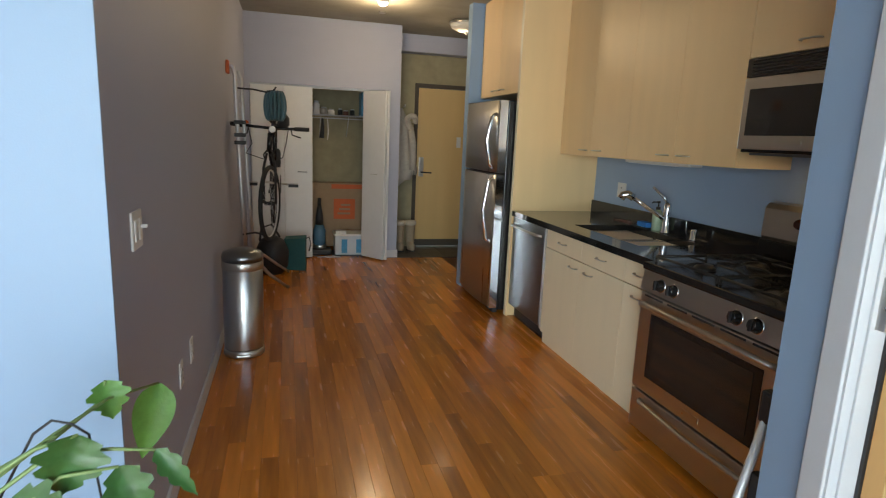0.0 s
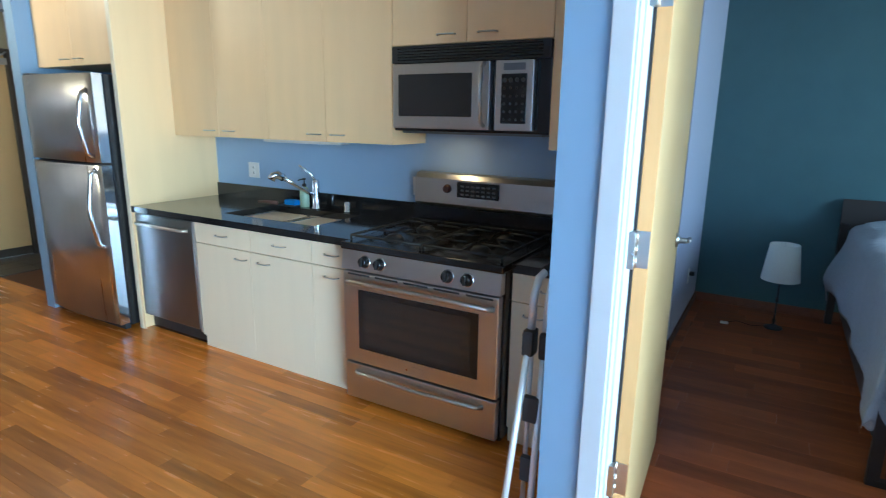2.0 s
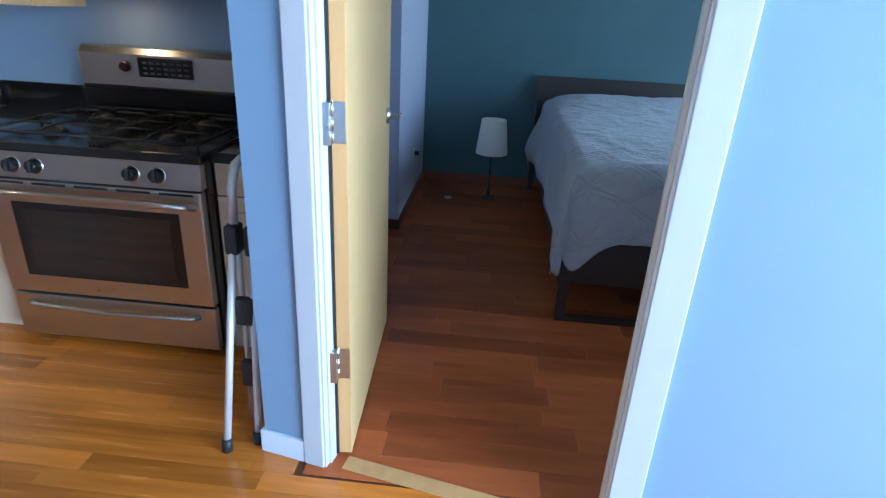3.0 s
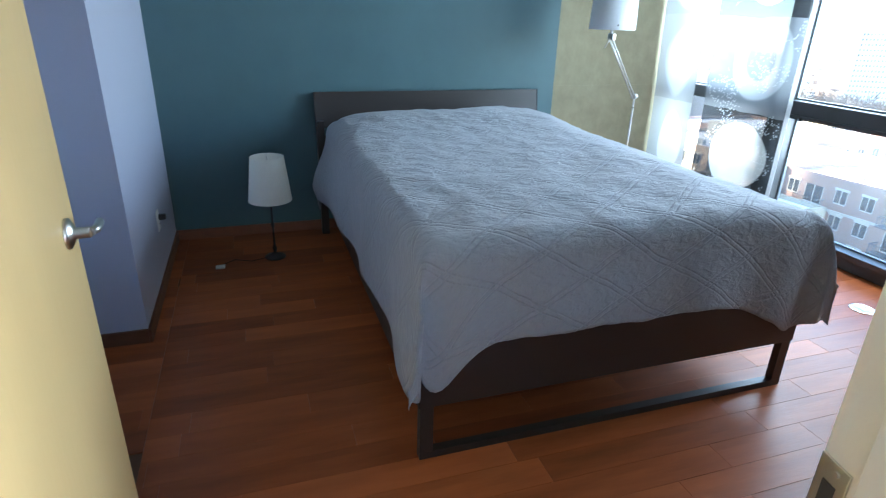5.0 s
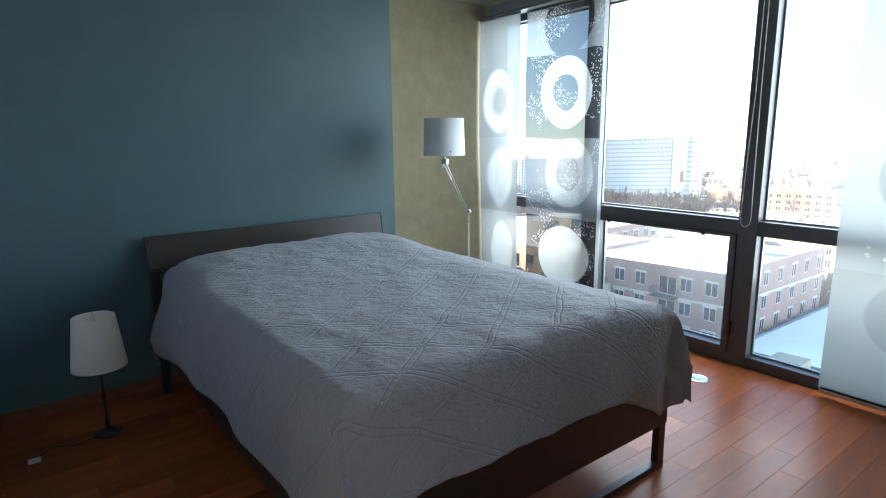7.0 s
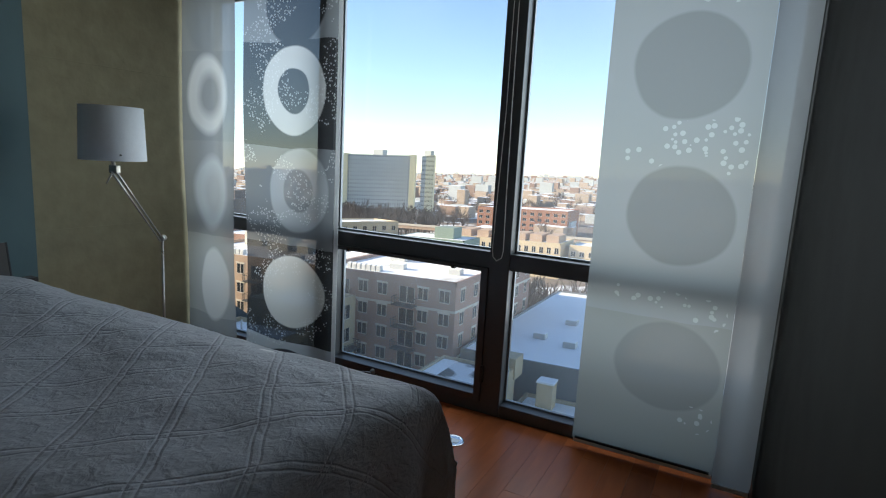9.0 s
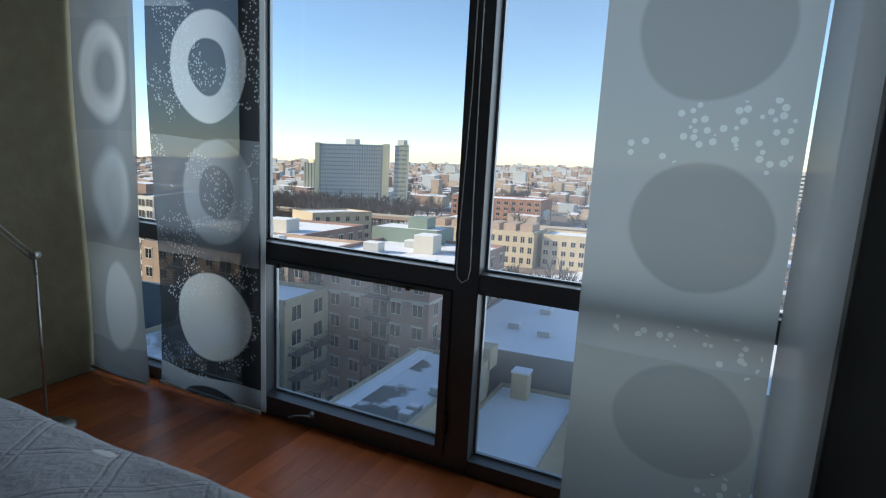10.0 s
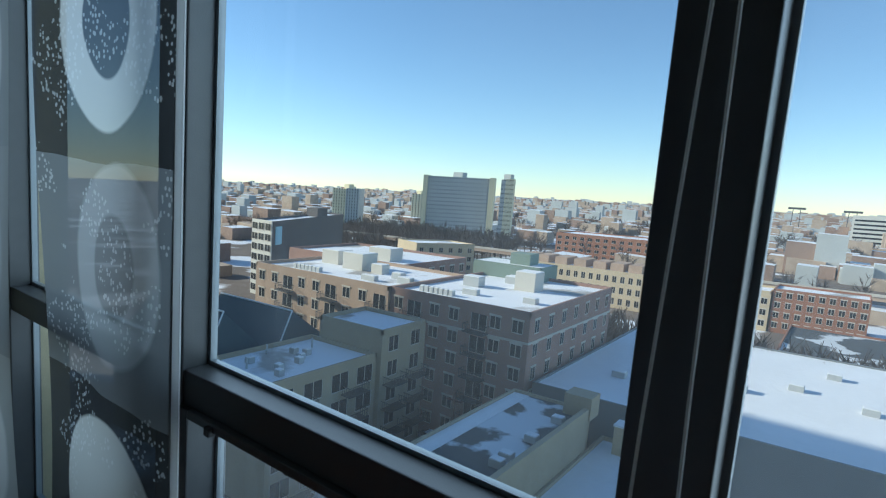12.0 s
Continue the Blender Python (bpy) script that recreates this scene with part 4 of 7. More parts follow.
CLOTH_C = print_cloth("sheer_grey_cloth", (0.34, 0.36, 0.355), [
    (2.235, 2.01, 0.245, 0.245, (0.25, 0.262, 0.256), 0.03), (2.20, 1.305, 0.25, 0.24, (0.25, 0.262, 0.256), 0.03), (2.185, 0.555, 0.245, 0.235, (0.245, 0.252, 0.24), 0.03)], [(0.0, 0.80, (0.31, 0.32, 0.30))], 0.03,
    (26.0, (0.60, 0.63, 0.63), [(2.17, 1.68, 0.19, 0.09), (2.38, 1.59, 0.11, 0.07), (2.01, 1.64, 0.08, 0.14), (2.22, 0.89, 0.12, 0.05), (2.02, 0.85, 0.09, 0.08), (2.03, 0.31, 0.09, 0.07), (2.40, 0.92, 0.08, 0.05), (2.12, 2.36, 0.13, 0.08)]))
CLOTH_D = print_cloth("plain_white_cloth", (0.42, 0.435, 0.435), [], [], 0.05)
EDGE = print_cloth("white_hem", (0.85, 0.86, 0.86), [], [], 0.05)


def curtain(x0, x1, y, cloth, label, bulge=0.02, rib=True):
    t = thing("panel_curtain", ((x0 + x1) / 2, y, 0.03), label, "curtain", "sliding panel curtains")
    bm = bmesh.new()
    nx, nz = 14, 40
    grid = []
    for j in range(nz + 1):
        z = 0.05 + 2.53 * j / nz
        row = []
        for i in range(nx + 1):
            s = i / nx
            sway = bulge * (math.sin(3.1 * s + 2.2 * z) * 0.5 + 0.5 * math.sin(1.7 * z + 6 * s + x0)) * (1 - (z / 2.6) ** 2)
            row.append(bm.verts.new((x0 + (x1 - x0) * s, y + sway, z)))
        grid.append(row)
    for a, b in zip(grid, grid[1:]):
        for i in range(nx):
            bm.faces.new((a[i], a[i + 1], b[i + 1], b[i])).smooth = True
    c = part("cloth", bm, cloth, t)
    part("bottom_bar", bx(x0 + 0.004, y - 0.007, 0.028, x1 - 0.004, y + 0.009, 0.05, bevel=0.003), CORDM if rib else BLACK_M, t)
    part("carrier_rail", bx(x0, y - 0.008, 2.58, x1, y + 0.008, 2.605), FRAME_IN, t)
    return t


curtain(5.12, 5.645, -1.985, CLOTH_A, "pale translucent panel curtain with soft grey rings", 0.03)
ca = curtain(4.29, 5.10, -2.05, CLOTH_B, "black panel curtain printed with large white rings", 0.03)
part("hem", bx(4.255, -2.052, 0.05, 4.288, -2.048, 2.58), EDGE, ca, "plain white side hem")
curtain(1.905, 2.605, -2.05, CLOTH_C, "sheer grey panel curtain with large darker discs", 0.015)
curtain(1.74, 1.905, -1.97, CLOTH_D, "narrow plain white panel curtain at the wall", 0.01)
solid("curtain_track", bx(1.74, -2.08, 2.60, 5.65, -1.96, 2.62), FRAME_IN, "grey ceiling track for the panel curtains", "curtain track")
solid("bar_strip", bx(1.92, -2.043, 0.05, 2.59, -2.036, 0.062), BLACK_M, "black weight bar at the curtain hem", "curtain bar")

# ---- bed ----
BED = thing("bed", (3.95, 0.15, 0), "black-brown bed frame with a leaning plank headboard", "bed")
XFt, YL, YR = 2.748, 1.025, -0.640
fr = part("foot_frame", bx(XFt, YR, 0.0, XFt + 0.035, YL, 0.03), BEDWOOD, BED)
for y in (YR, YL - 0.05):
    part("leg", bx(XFt, y, 0.03, XFt + 0.035, y + 0.05, 0.225, bevel=0.002), BEDWOOD, BED)
part("footboard", bx(XFt - 0.002, YR - 0.005, 0.225, XFt + 0.025, YL + 0.005, 0.45, bevel=0.003), BEDWOOD, BED)
for y in (YR - 0.008, YL - 0.022):
    part("side_rail", bx(XFt + 0.025, y, 0.225, 5.12, y + 0.03, 0.45, bevel=0.003), BEDWOOD, BED)
for y in (YR - 0.01, YL + 0.02):
    part("head_leg", bx(5.10, y - 0.02, 0.0, 5.16, y + 0.03, 0.80, bevel=0.003), BEDWOOD, BED)
lean = Matrix.Translation((5.15, 0, 0.78)) @ Matrix.Rotation(radians(10), 4, "Y")
part("headboard", bx(-0.012, -0.565, -0.03, 0.012, 1.078, 0.205, bevel=0.003, m=lean), BEDWOOD, BED, "tilted plank headboard")
part("headboard_cap", bx(-0.014, -0.572, -0.03, 0.014, -0.566, 0.205, m=lean), BLACK_M, BED)
part("lower_plank", bx(5.12, -0.56, 0.42, 5.14, 1.06, 0.70, bevel=0.003), BEDWOOD, BED)
part("slat_base", bx(XFt + 0.03, YR + 0.03, 0.38, 5.1, YL - 0.03, 0.42), BEDWOOD, BED)
MATT = material("mattress_ticking", (0.74, 0.74, 0.74), 0.8, 0, 0.03, 12, 0.1, 120)
solid("mattress", bx(2.80, YR + 0.03, 0.42, 5.08, YL - 0.03, 0.80, bevel=0.05), MATT, "thick white mattress under the bedspread", "mattress")


def quilt_material():
    """Crinkled washed cotton with pairs of stitched lines that cross in a wide lattice."""
    m = material("grey_quilt", (0.345, 0.365, 0.405), 0.85, 0, 0.05, 10, 0.0)
    n, l = m.node_tree.nodes, m.node_tree.links
    b = n["Principled BSDF"]
    b.inputs["Sheen Weight"].default_value = 0.25
    tc = n.new("ShaderNodeTexCoord")

    def op(kind, a, c=None, d=None):
        q = n.new("ShaderNodeMath")
        q.operation = kind
        for i, v in enumerate((a, c, d)):
            if v is None:
                continue
            if isinstance(v, (int, float)):
                q.inputs[i].default_value = v
            else:
                l.new(v, q.inputs[i])
        return q.outputs[0]

    wob = n.new("ShaderNodeTexNoise")
    wob.inputs["Scale"].default_value = 5.0
    l.new(tc.outputs["UV"], wob.inputs["Vector"])
    sep = n.new("ShaderNodeSeparateXYZ")
    l.new(tc.outputs["UV"], sep.inputs[0])

    def seams(angle, pitch):
        """Two stitched lines side by side in each pitch, as grooves."""
        c, sn = math.cos(radians(angle)), math.sin(radians(angle))
        t = op("ADD", op("MULTIPLY", sep.outputs["X"], c), op("MULTIPLY", sep.outputs["Y"], sn))
        t = op("ADD", t, op("MULTIPLY", wob.outputs["Fac"], 0.022))
        f = op("ABSOLUTE", op("SUBTRACT", op("FRACT", op("DIVIDE", t, pitch)), 0.5))
        gap = op("ABSOLUTE", op("SUBTRACT", f, 0.055))
        return op("MAXIMUM", op("SUBTRACT", 1.0, op("MULTIPLY", gap, 36.0)), 0.0)

    lines = op("MAXIMUM", seams(38, 0.235), seams(-38, 0.235))
    crin, puck = n.new("ShaderNodeTexNoise"), n.new("ShaderNodeTexNoise")
    squeeze = n.new("ShaderNodeMapping")
    squeeze.inputs["Rotation"].default_value, squeeze.inputs["Scale"].default_value = (0, 0, radians(-12)), (1.15, 0.9, 1)
    l.new(tc.outputs["UV"], squeeze.inputs["Vector"])
    for q, sc, de, di in ((crin, 22, 4, 0.7), (puck, 62, 3, 0.4)):
        q.inputs["Scale"].default_value, q.inputs["Detail"].default_value, q.inputs["Distortion"].default_value = sc, de, di
        l.new(squeeze.outputs["Vector"], q.inputs["Vector"])
    # the cloth puckers most beside a seam
    near = op("ADD", op("MULTIPLY", lines, 0.5), 0.45)
    height = op("ADD", op("MULTIPLY", crin.outputs["Fac"], 1.0), op("MULTIPLY", op("MULTIPLY", puck.outputs["Fac"], near), 0.6))
    height = op("SUBTRACT", height, op("MULTIPLY", lines, 0.5))
    bp = n.new("ShaderNodeBump")
    bp.inputs["Strength"].default_value, bp.inputs["Distance"].default_value = 0.62, 0.016
    l.new(height, bp.inputs["Height"])
    l.new(bp.outputs["Normal"], b.inputs["Normal"])
    return m


def bedspread():
    """A cloth laid over the bed: u runs from the foot's hem to the pillows, v across from hem to hem."""
    bm = bmesh.new()
    uv = bm.loops.layers.uv.new("cloth")
    nu, nv = 150, 130
    top, yl, yr, xf = 0.845, YL + 0.005, YR - 0.01, XFt - 0.012
    grid, flat = [], []
    for i in range(nu + 1):
        u = -0.62 + (2.37 + 0.62) * i / nu
        row, frow = [], []
        for j in range(nv + 1):
            v = -0.60 + (yl - yr + 1.20) * j / nv
            r = 0.075
            hang_l_max = 0.53 + 0.10 * math.exp(-((u + 0.1) / 0.35) ** 2)
            hang_r_max = 0.55 - 0.24 * math.exp(-(max(0.0, u) / 0.25) ** 2)
            foot_max = 0.425 + 0.12 * min(1.0, max(0.0, (v - 1.05) / 0.6)) ** 2 + 0.006 * math.sin(9 * v)
            foot_max += 0.16 * math.exp(-((v + 0.03) / 0.11) ** 2)
            # how far the cloth has gone over each edge
            hu = max(0.0, -u)
            hl = max(0.0, -v)
            hr = max(0.0, v - (yl - yr))
            hu, hl, hr = hu * foot_max / 0.62, hl * hang_l_max / 0.60, hr * hang_r_max / 0.60
            z = top
            x = xf + max(0.0, u)
            y = yl - min(max(0.0, v), yl - yr)

            def drop(hh):
                if hh <= 0:
                    return 0.0, 0.0
                q = r * math.pi / 2
                if hh < q:
                    a = hh / r
                    return r * math.sin(a), r * (1 - math.cos(a))
                return r, r + hh - q

            ou, du = drop(hu)
            ol, dl = drop(hl)
            orr, dr = drop(hr)
            inset = r
            x = xf + inset - ou if hu > 0 else xf + inset + max(0.0, u) * (2.37 - inset) / 2.37
            span = (yl - inset) - (yr + inset)
            vv = min(max(0.0, v), yl - yr) / (yl - yr)
            y = yl - inset - vv * span + ol - orr
            z -= math.hypot(du, max(dl, dr)) * (1 - 0.14 * min(1.0, min(du, max(dl, dr)) / 0.2))
            # pillows and the lie of the bed
            s = max(0.0, u)
            p = 1 / (1 + math.exp(-(s - 1.72) * 8))
            lump = 0.058 * p * (0.72 + 0.34 * math.exp(-((vv - 0.68) / 0.26) ** 2)) * (1 if dl + dr == 0 else 0.7)
            z += lump - 0.16 * max(0.0, (s - 2.18) / 0.19) ** 2 * p
            edge = min(vv, 1 - vv) * 1.6
            z -= 0.07 * max(0.0, 0.35 - edge) ** 2 * 4 * (0.3 + p) + 0.02 * math.exp(-((s - 1.0) / 0.5) ** 2) * math.sin(math.pi * vv)
            z -= 0.05 * max(0.0, vv - 0.80) ** 2 * 16
            # creases and hanging folds
            z += 0.011 * noise.noise((x * 4, y * 4, 1.7)) + 0.006 * noise.noise((x * 13, y * 13, 4.1)) + 0.009 * (0.35 - abs(noise.noise((x * 3 + y * 1.6, y * 5 - x * 1.5, 3.3)))) + 0.006 * noise.noise((x * 2.2 + y * 4.5, x * 0.7, 9.0))
            if du > r:
                f = min(1.0, (du - r) / 0.3)
                x -= f * (0.012 + 0.013 * math.sin(13 * v + 1.5 * math.sin(4 * v)) + 0.012 * noise.noise((v * 5, u * 2, 2.0)))
            if dl > r:
                f = min(1.0, (dl - r) / 0.35)
                y += f * (0.02 + 0.09 * math.exp(-((u - 2.1) / 0.4) ** 2) * math.sin(min(1.0, (dl - r) / 0.42) * 2.4) + 0.016 * math.sin(9 * u + 0.8) + 0.012 * noise.noise((u * 5, v * 2, 5.0)))
            if dr > r:
                f = min(1.0, (dr - r) / 0.35)
                y -= f * (0.03 + 0.02 * math.sin(9 * u + 2.0))
            if du > 0 and dl > 0:
                k = min(1.0, min(du, dl) / 0.3)
                x -= 0.06 * k
                y += 0.02 * k
            if du > 0 and dr > 0:
                k = min(1.0, min(du, dr) / 0.3)
                x -= 0.055 * k
                y -= 0.085 * k
            row.append(bm.verts.new((x, y, max(z, 0.16))))
            frow.append((u, v))
        grid.append(row)
        flat.append(frow)
    for i in range(nu):
        for j in range(nv):
            f = bm.faces.new((grid[i][j], grid[i + 1][j], grid[i + 1][j + 1], grid[i][j + 1]))
            f.smooth = True
            for lp, (a, b) in zip(f.loops, ((i, j), (i + 1, j), (i + 1, j + 1), (i, j + 1))):
                lp[uv].uv = flat[a][b]
    ob = solid("bedspread", bm, quilt_material(), "crinkled grey quilted bedspread draped over the bed", "bedspread")
    mod = ob.modifiers.new("thick", "SOLIDIFY")
    mod.thickness, mod.offset = 0.008, -1
    return ob


bedspread()

# formwork joints in the concrete
for z in (0.945, 1.972):
    part("formwork_joint", bx(5.657, -2.11, z, 5.6605, -0.736, z + 0.005, bevel=0.001), CONCRETE, WCON)

# ---- lamps ----
TL = thing("table_lamp", (4.766, 1.42, 0), "small table lamp with cream shade standing on the floor", "lamp")
part("base", lt([(0.065, 0), (0.065, 0.008), (0.03, 0.02), (0.012, 0.032)], (4.766, 1.42, 0), 24), BLACK_M, TL)
part("stem", lt([(0.008, 0.03), (0.014, 0.06), (0.007, 0.09), (0.006, 0.2), (0.012, 0.22), (0.006, 0.25), (0.006, 0.46)], (4.766, 1.42, 0), 14), BLACK_M, TL)
sh = part("shade", lt([(0.132, 0.385), (0.10, 0.66), (0.097, 0.66), (0.129, 0.385)], (4.766, 1.42, 0), 36, caps=False), SHADE, TL, "tapered cream fabric shade")
part("shade_ring", tb([(4.766 - 0.1, 1.42, 0.655), (4.766 + 0.1, 1.42, 0.655)], 0.002, 6), NICKEL, sh)
CORD_D = material("dark_flex", (0.02, 0.02, 0.02), 0.6)
solid("lamp_cord", tb([(4.75, 1.48, 0.006), (4.72, 1.57, 0.005), (4.77, 1.67, 0.005), (4.70, 1.74, 0.006)], 0.003, 6), CORD_D, "dark lamp cord on the bedroom floor", "cord")
solid("cord_switch", bx(4.65, 1.725, 0.0, 4.69, 1.78, 0.014, bevel=0.005), PLASTIC, "small white cord switch on the floor", "switch")

FL = thing("floor_lamp", (5.12, -1.40, 0), "brushed metal floor lamp with white drum shade", "lamp")
top = Vector((5.12, -1.40, 0.925))
part("base", lt([(0.13, 0), (0.13, 0.012), (0.12, 0.02), (0.015, 0.024), (0.012, 0.05)], (5.12, -1.40, 0), 32), NICKEL, FL)
part("pole", tb([(5.12, -1.40, 0.02), top], 0.0075, 10), NICKEL, FL)
jt = part("joint", tb([top + Vector((-0.012, 0.02, 0)), top + Vector((0.012, -0.02, 0))], 0.02, 12), NICKEL, FL)
head = Vector((4.75, -0.875, 1.375))
for o in (Vector((0, 0, 0.0)), Vector((-0.01, 0.022, -0.012))):
    part("arm", tb([top + o, head + o], 0.005, 8), NICKEL, FL)
part("arm_clamp", bx(-0.03, -0.012, -0.02, 0.03, 0.012, 0.02, bevel=0.004, m=Matrix.Translation(head)), NICKEL, FL)
part("tension_lever", tb([head, head + Vector((-0.01, 0.05, -0.07))], 0.004, 6), NICKEL, FL)
part("neck", tb([head, head + Vector((0, 0.01, 0.06))], 0.009, 8), NICKEL, FL)
part("shade", lt([(0.152, 0), (0.142, 0.262), (0.139, 0.262), (0.149, 0)], (4.75, -0.87, 1.42), 40, caps=False), SHADE_W, FL, "white fabric drum shade")
for a in (40, 160, 280):
    part("shade_screw", lt([(0.005, 0), (0.004, 0.006)], (4.75 + 0.150 * math.cos(radians(a)), -0.87 + 0.150 * math.sin(radians(a)), 1.45), 8, (math.cos(radians(a)), math.sin(radians(a)), 0)), BLACK_M, FL)

FO = thing("floor_outlet", (3.178, -1.715, 0), "round metal floor outlet cover in the plank floor", "floor outlet")
part("cover", lt([(0.068, 0), (0.066, 0.004), (0.055, 0.006), (0.053, 0.004)], (3.178, -1.715, 0.0), 32), CHROME, FO)
part("lid", bx(3.14, -1.735, 0.0035, 3.216, -1.695, 0.0065, bevel=0.001), NICKEL, FO)
outlet(4.60, 2.045, 0.36, (0, -1), "white wall outlet on the pier with a plug")
PL = solid("plug", bx(4.585, 2.0, 0.365, 4.615, 2.037, 0.395, bevel=0.004), BLACK_M, "black plug in the pier outlet", "plug")


# ---- entry door ----
ED = thing("door_2", (2.5, 8.6, 0), "birch veneer entry door in a dark steel frame", "door", "", "structure")
DARKFR = material("dark_bronze_frame", (0.07, 0.055, 0.04), 0.5, 0.2, 0.1, 8)
for x0, x1 in ((2.0, 2.05), (2.90, 2.95)):
    part("frame_side", bx(x0, 8.545, 0.0, x1, 8.70, 2.17, bevel=0.003), DARKFR, ED)
part("frame_head", bx(2.05, 8.545, 2.12, 2.90, 8.70, 2.17, bevel=0.003), DARKFR, ED)
part("leaf", bx(2.055, 8.575, 0.10, 2.895, 8.62, 2.115, bevel=0.002), DOORWOOD, ED)
part("kick_plate", bx(2.055, 8.57, 0.012, 2.895, 8.62, 0.098, bevel=0.002), DARKFR, ED)
lk = part("lock_plate", bx(2.085, 8.563, 0.96, 2.15, 8.576, 1.22, bevel=0.004), NICKEL, ED, "tall metal lock plate")
part("lever", tb([(2.117, 8.56, 1.02), (2.117, 8.52, 1.02), (2.16, 8.515, 1.018), (2.25, 8.515, 1.015)], 0.010, 8), BLACK_M, lk)
part("deadbolt", lt([(0.022, 0), (0.018, 0.012)], (2.117, 8.563, 1.16), 16, (0, -1, 0)), NICKEL, lk)
part("notice", bx(2.60, 8.5715, 1.36, 2.66, 8.5755, 1.50), WHITE, ED, "small white notice plate")
cl = part("door_closer", bx(2.70, 8.53, 2.01, 2.90, 8.576, 2.075, bevel=0.006), NICKEL, ED, "grey door closer")
part("closer_arm", tb([(2.80, 8.53, 2.08), (2.84, 8.45, 2.11), (2.90, 8.545, 2.135)], 0.008, 8), NICKEL, cl)

# ---- closet ----
CL = thing("bifold_door", (0.3, 7.85, 0), "white bifold closet door panel pushed open", "closet door", "bifold doors")
part("panel", bx(0.0, -0.014, 0.02, 0.36, 0.014, 1.98, bevel=0.002, m=Matrix.Translation((-0.01, 7.86, 0)) @ Matrix.Rotation(radians(-3), 4, "Z")), BIFOLD, CL)
p2 = part("panel", bx(0.0, -0.014, 0.02, 0.31, 0.014, 1.98, bevel=0.002, m=Matrix.Translation((0.352, 7.84, 0)) @ Matrix.Rotation(radians(3), 4, "Z")), BIFOLD, CL)
part("handle", tb([(0.50, 7.83, 1.03), (0.50, 7.80, 1.03), (0.60, 7.80, 1.03), (0.60, 7.835, 1.03)], 0.004, 8), BLACK_M, p2)
CR = thing("bifold_door", (1.46, 7.75, 0), "white bifold closet door folded against the opening", "closet door", "bifold doors")
q1 = part("panel", bx(0.0, -0.014, 0.02, 0.36, 0.014, 1.98, bevel=0.002, m=Matrix.Translation((1.475, 7.63, 0)) @ Matrix.Rotation(radians(127), 4, "Z")), BIFOLD, CR)
part("panel", bx(0.0, -0.014, 0.02, 0.27, 0.014, 1.98, bevel=0.002, m=Matrix.Translation((1.505, 7.625, 0)) @ Matrix.Rotation(radians(93), 4, "Z")), BIFOLD, CR)
part("handle", tb([(1.34, 7.755, 1.03), (1.32, 7.735, 1.03), (1.37, 7.67, 1.03), (1.39, 7.69, 1.03)], 0.004, 8), NICKEL, q1)
solid("closet_track", bx(-0.02, 7.895, 1.975, 1.50, 7.925, 2.0), WHITE, "white closet door track", "door track", "", "structure")

SHF = thing("wire_shelf", (0.75, 8.4, 1.70), "white wire shelf across the closet", "shelf")
for y in (8.28, 8.32, 8.39, 8.46, 8.53, 8.60):
    part("long_wire", tb([(-0.05, y, 1.70), (1.55, y, 1.70)], 0.004, 6), WHITE, SHF)
part("front_rail", tb([(-0.05, 8.275, 1.66), (1.55, 8.275, 1.66)], 0.006, 6), WHITE, SHF)
bm = bmesh.new()
for k in range(53):
    tube(bm, [(-0.03 + 0.03 * k, 8.275, 1.66), (-0.03 + 0.03 * k, 8.28, 1.705), (-0.03 + 0.03 * k, 8.61, 1.705)], 0.002, 4)
tagged(part("cross_wire", bm, WHITE, SHF), kind="stuff")
for x in (0.78, 1.12):
    part("bracket", tb([(x, 8.28, 1.70), (x, 8.60, 1.45)], 0.005, 6), WHITE, SHF)

BLUEP = material("blue_pack", (0.05, 0.32, 0.55), 0.4, 0, 0.2, 10)
BLUEL = material("light_blue_label", (0.35, 0.62, 0.75), 0.4)
PK = thing("tissue_pack", (1.36, 8.42, 1.707), "tall blue plastic-wrapped pack on the wire shelf", "package")
part("wrap", bx(1.27, 8.30, 1.707, 1.46, 8.54, 1.995, bevel=0.02), BLUEP, PK)
part("label_band", bx(1.30, 8.2975, 1.75, 1.35, 8.3005, 1.96), BLUEL, PK)
def jar(x, y, z, r, h, mat, label, cap=None):
    t = thing("jar", (x, y, z), label, "jar", "things on the wire shelf")
    part("body", lt([(r, 0), (r, h * 0.75), (r * 0.7, h * 0.85)], (x, y, z), 14), mat, t)
    part("lid", lt([(r * 0.72, 0), (r * 0.72, h * 0.15)], (x, y, z + h * 0.85), 14), cap or WHITE, t)
for x, r, h, mat in ((0.66, 0.03, 0.12, PLASTIC), (0.73, 0.04, 0.16, PLASTIC), (0.82, 0.045, 0.09, NICKEL), (0.91, 0.04, 0.07, PLASTIC), (1.02, 0.03, 0.08, BLACK_M), (1.09, 0.035, 0.06, BRUSHW), (1.17, 0.03, 0.08, BLACK_M)):
    jar(x, 8.38, 1.706, r, h, mat, "small container standing on the wire shelf")
CARD = material("brown_cardboard", (0.35, 0.24, 0.15), 0.8, 0, 0.08, 6, 0.1, 60)
ORANGE = material("orange_print", (0.62, 0.13, 0.04), 0.7)
BXC = thing("cardboard_box", (1.05, 8.5, 0), "large flat cardboard box with orange printing in the closet", "box")
bdy = part("box_body", bx(0.60, 8.40, 0.05, 1.50, 8.61, 0.86, bevel=0.006), CARD, BXC)
part("print_band", bx(0.92, 8.3965, 0.79, 1.40, 8.3995, 0.845), ORANGE, bdy)
part("logo_panel", bx(0.95, 8.3965, 0.40, 1.22, 8.3995, 0.66), ORANGE, bdy, "square orange printed mark")
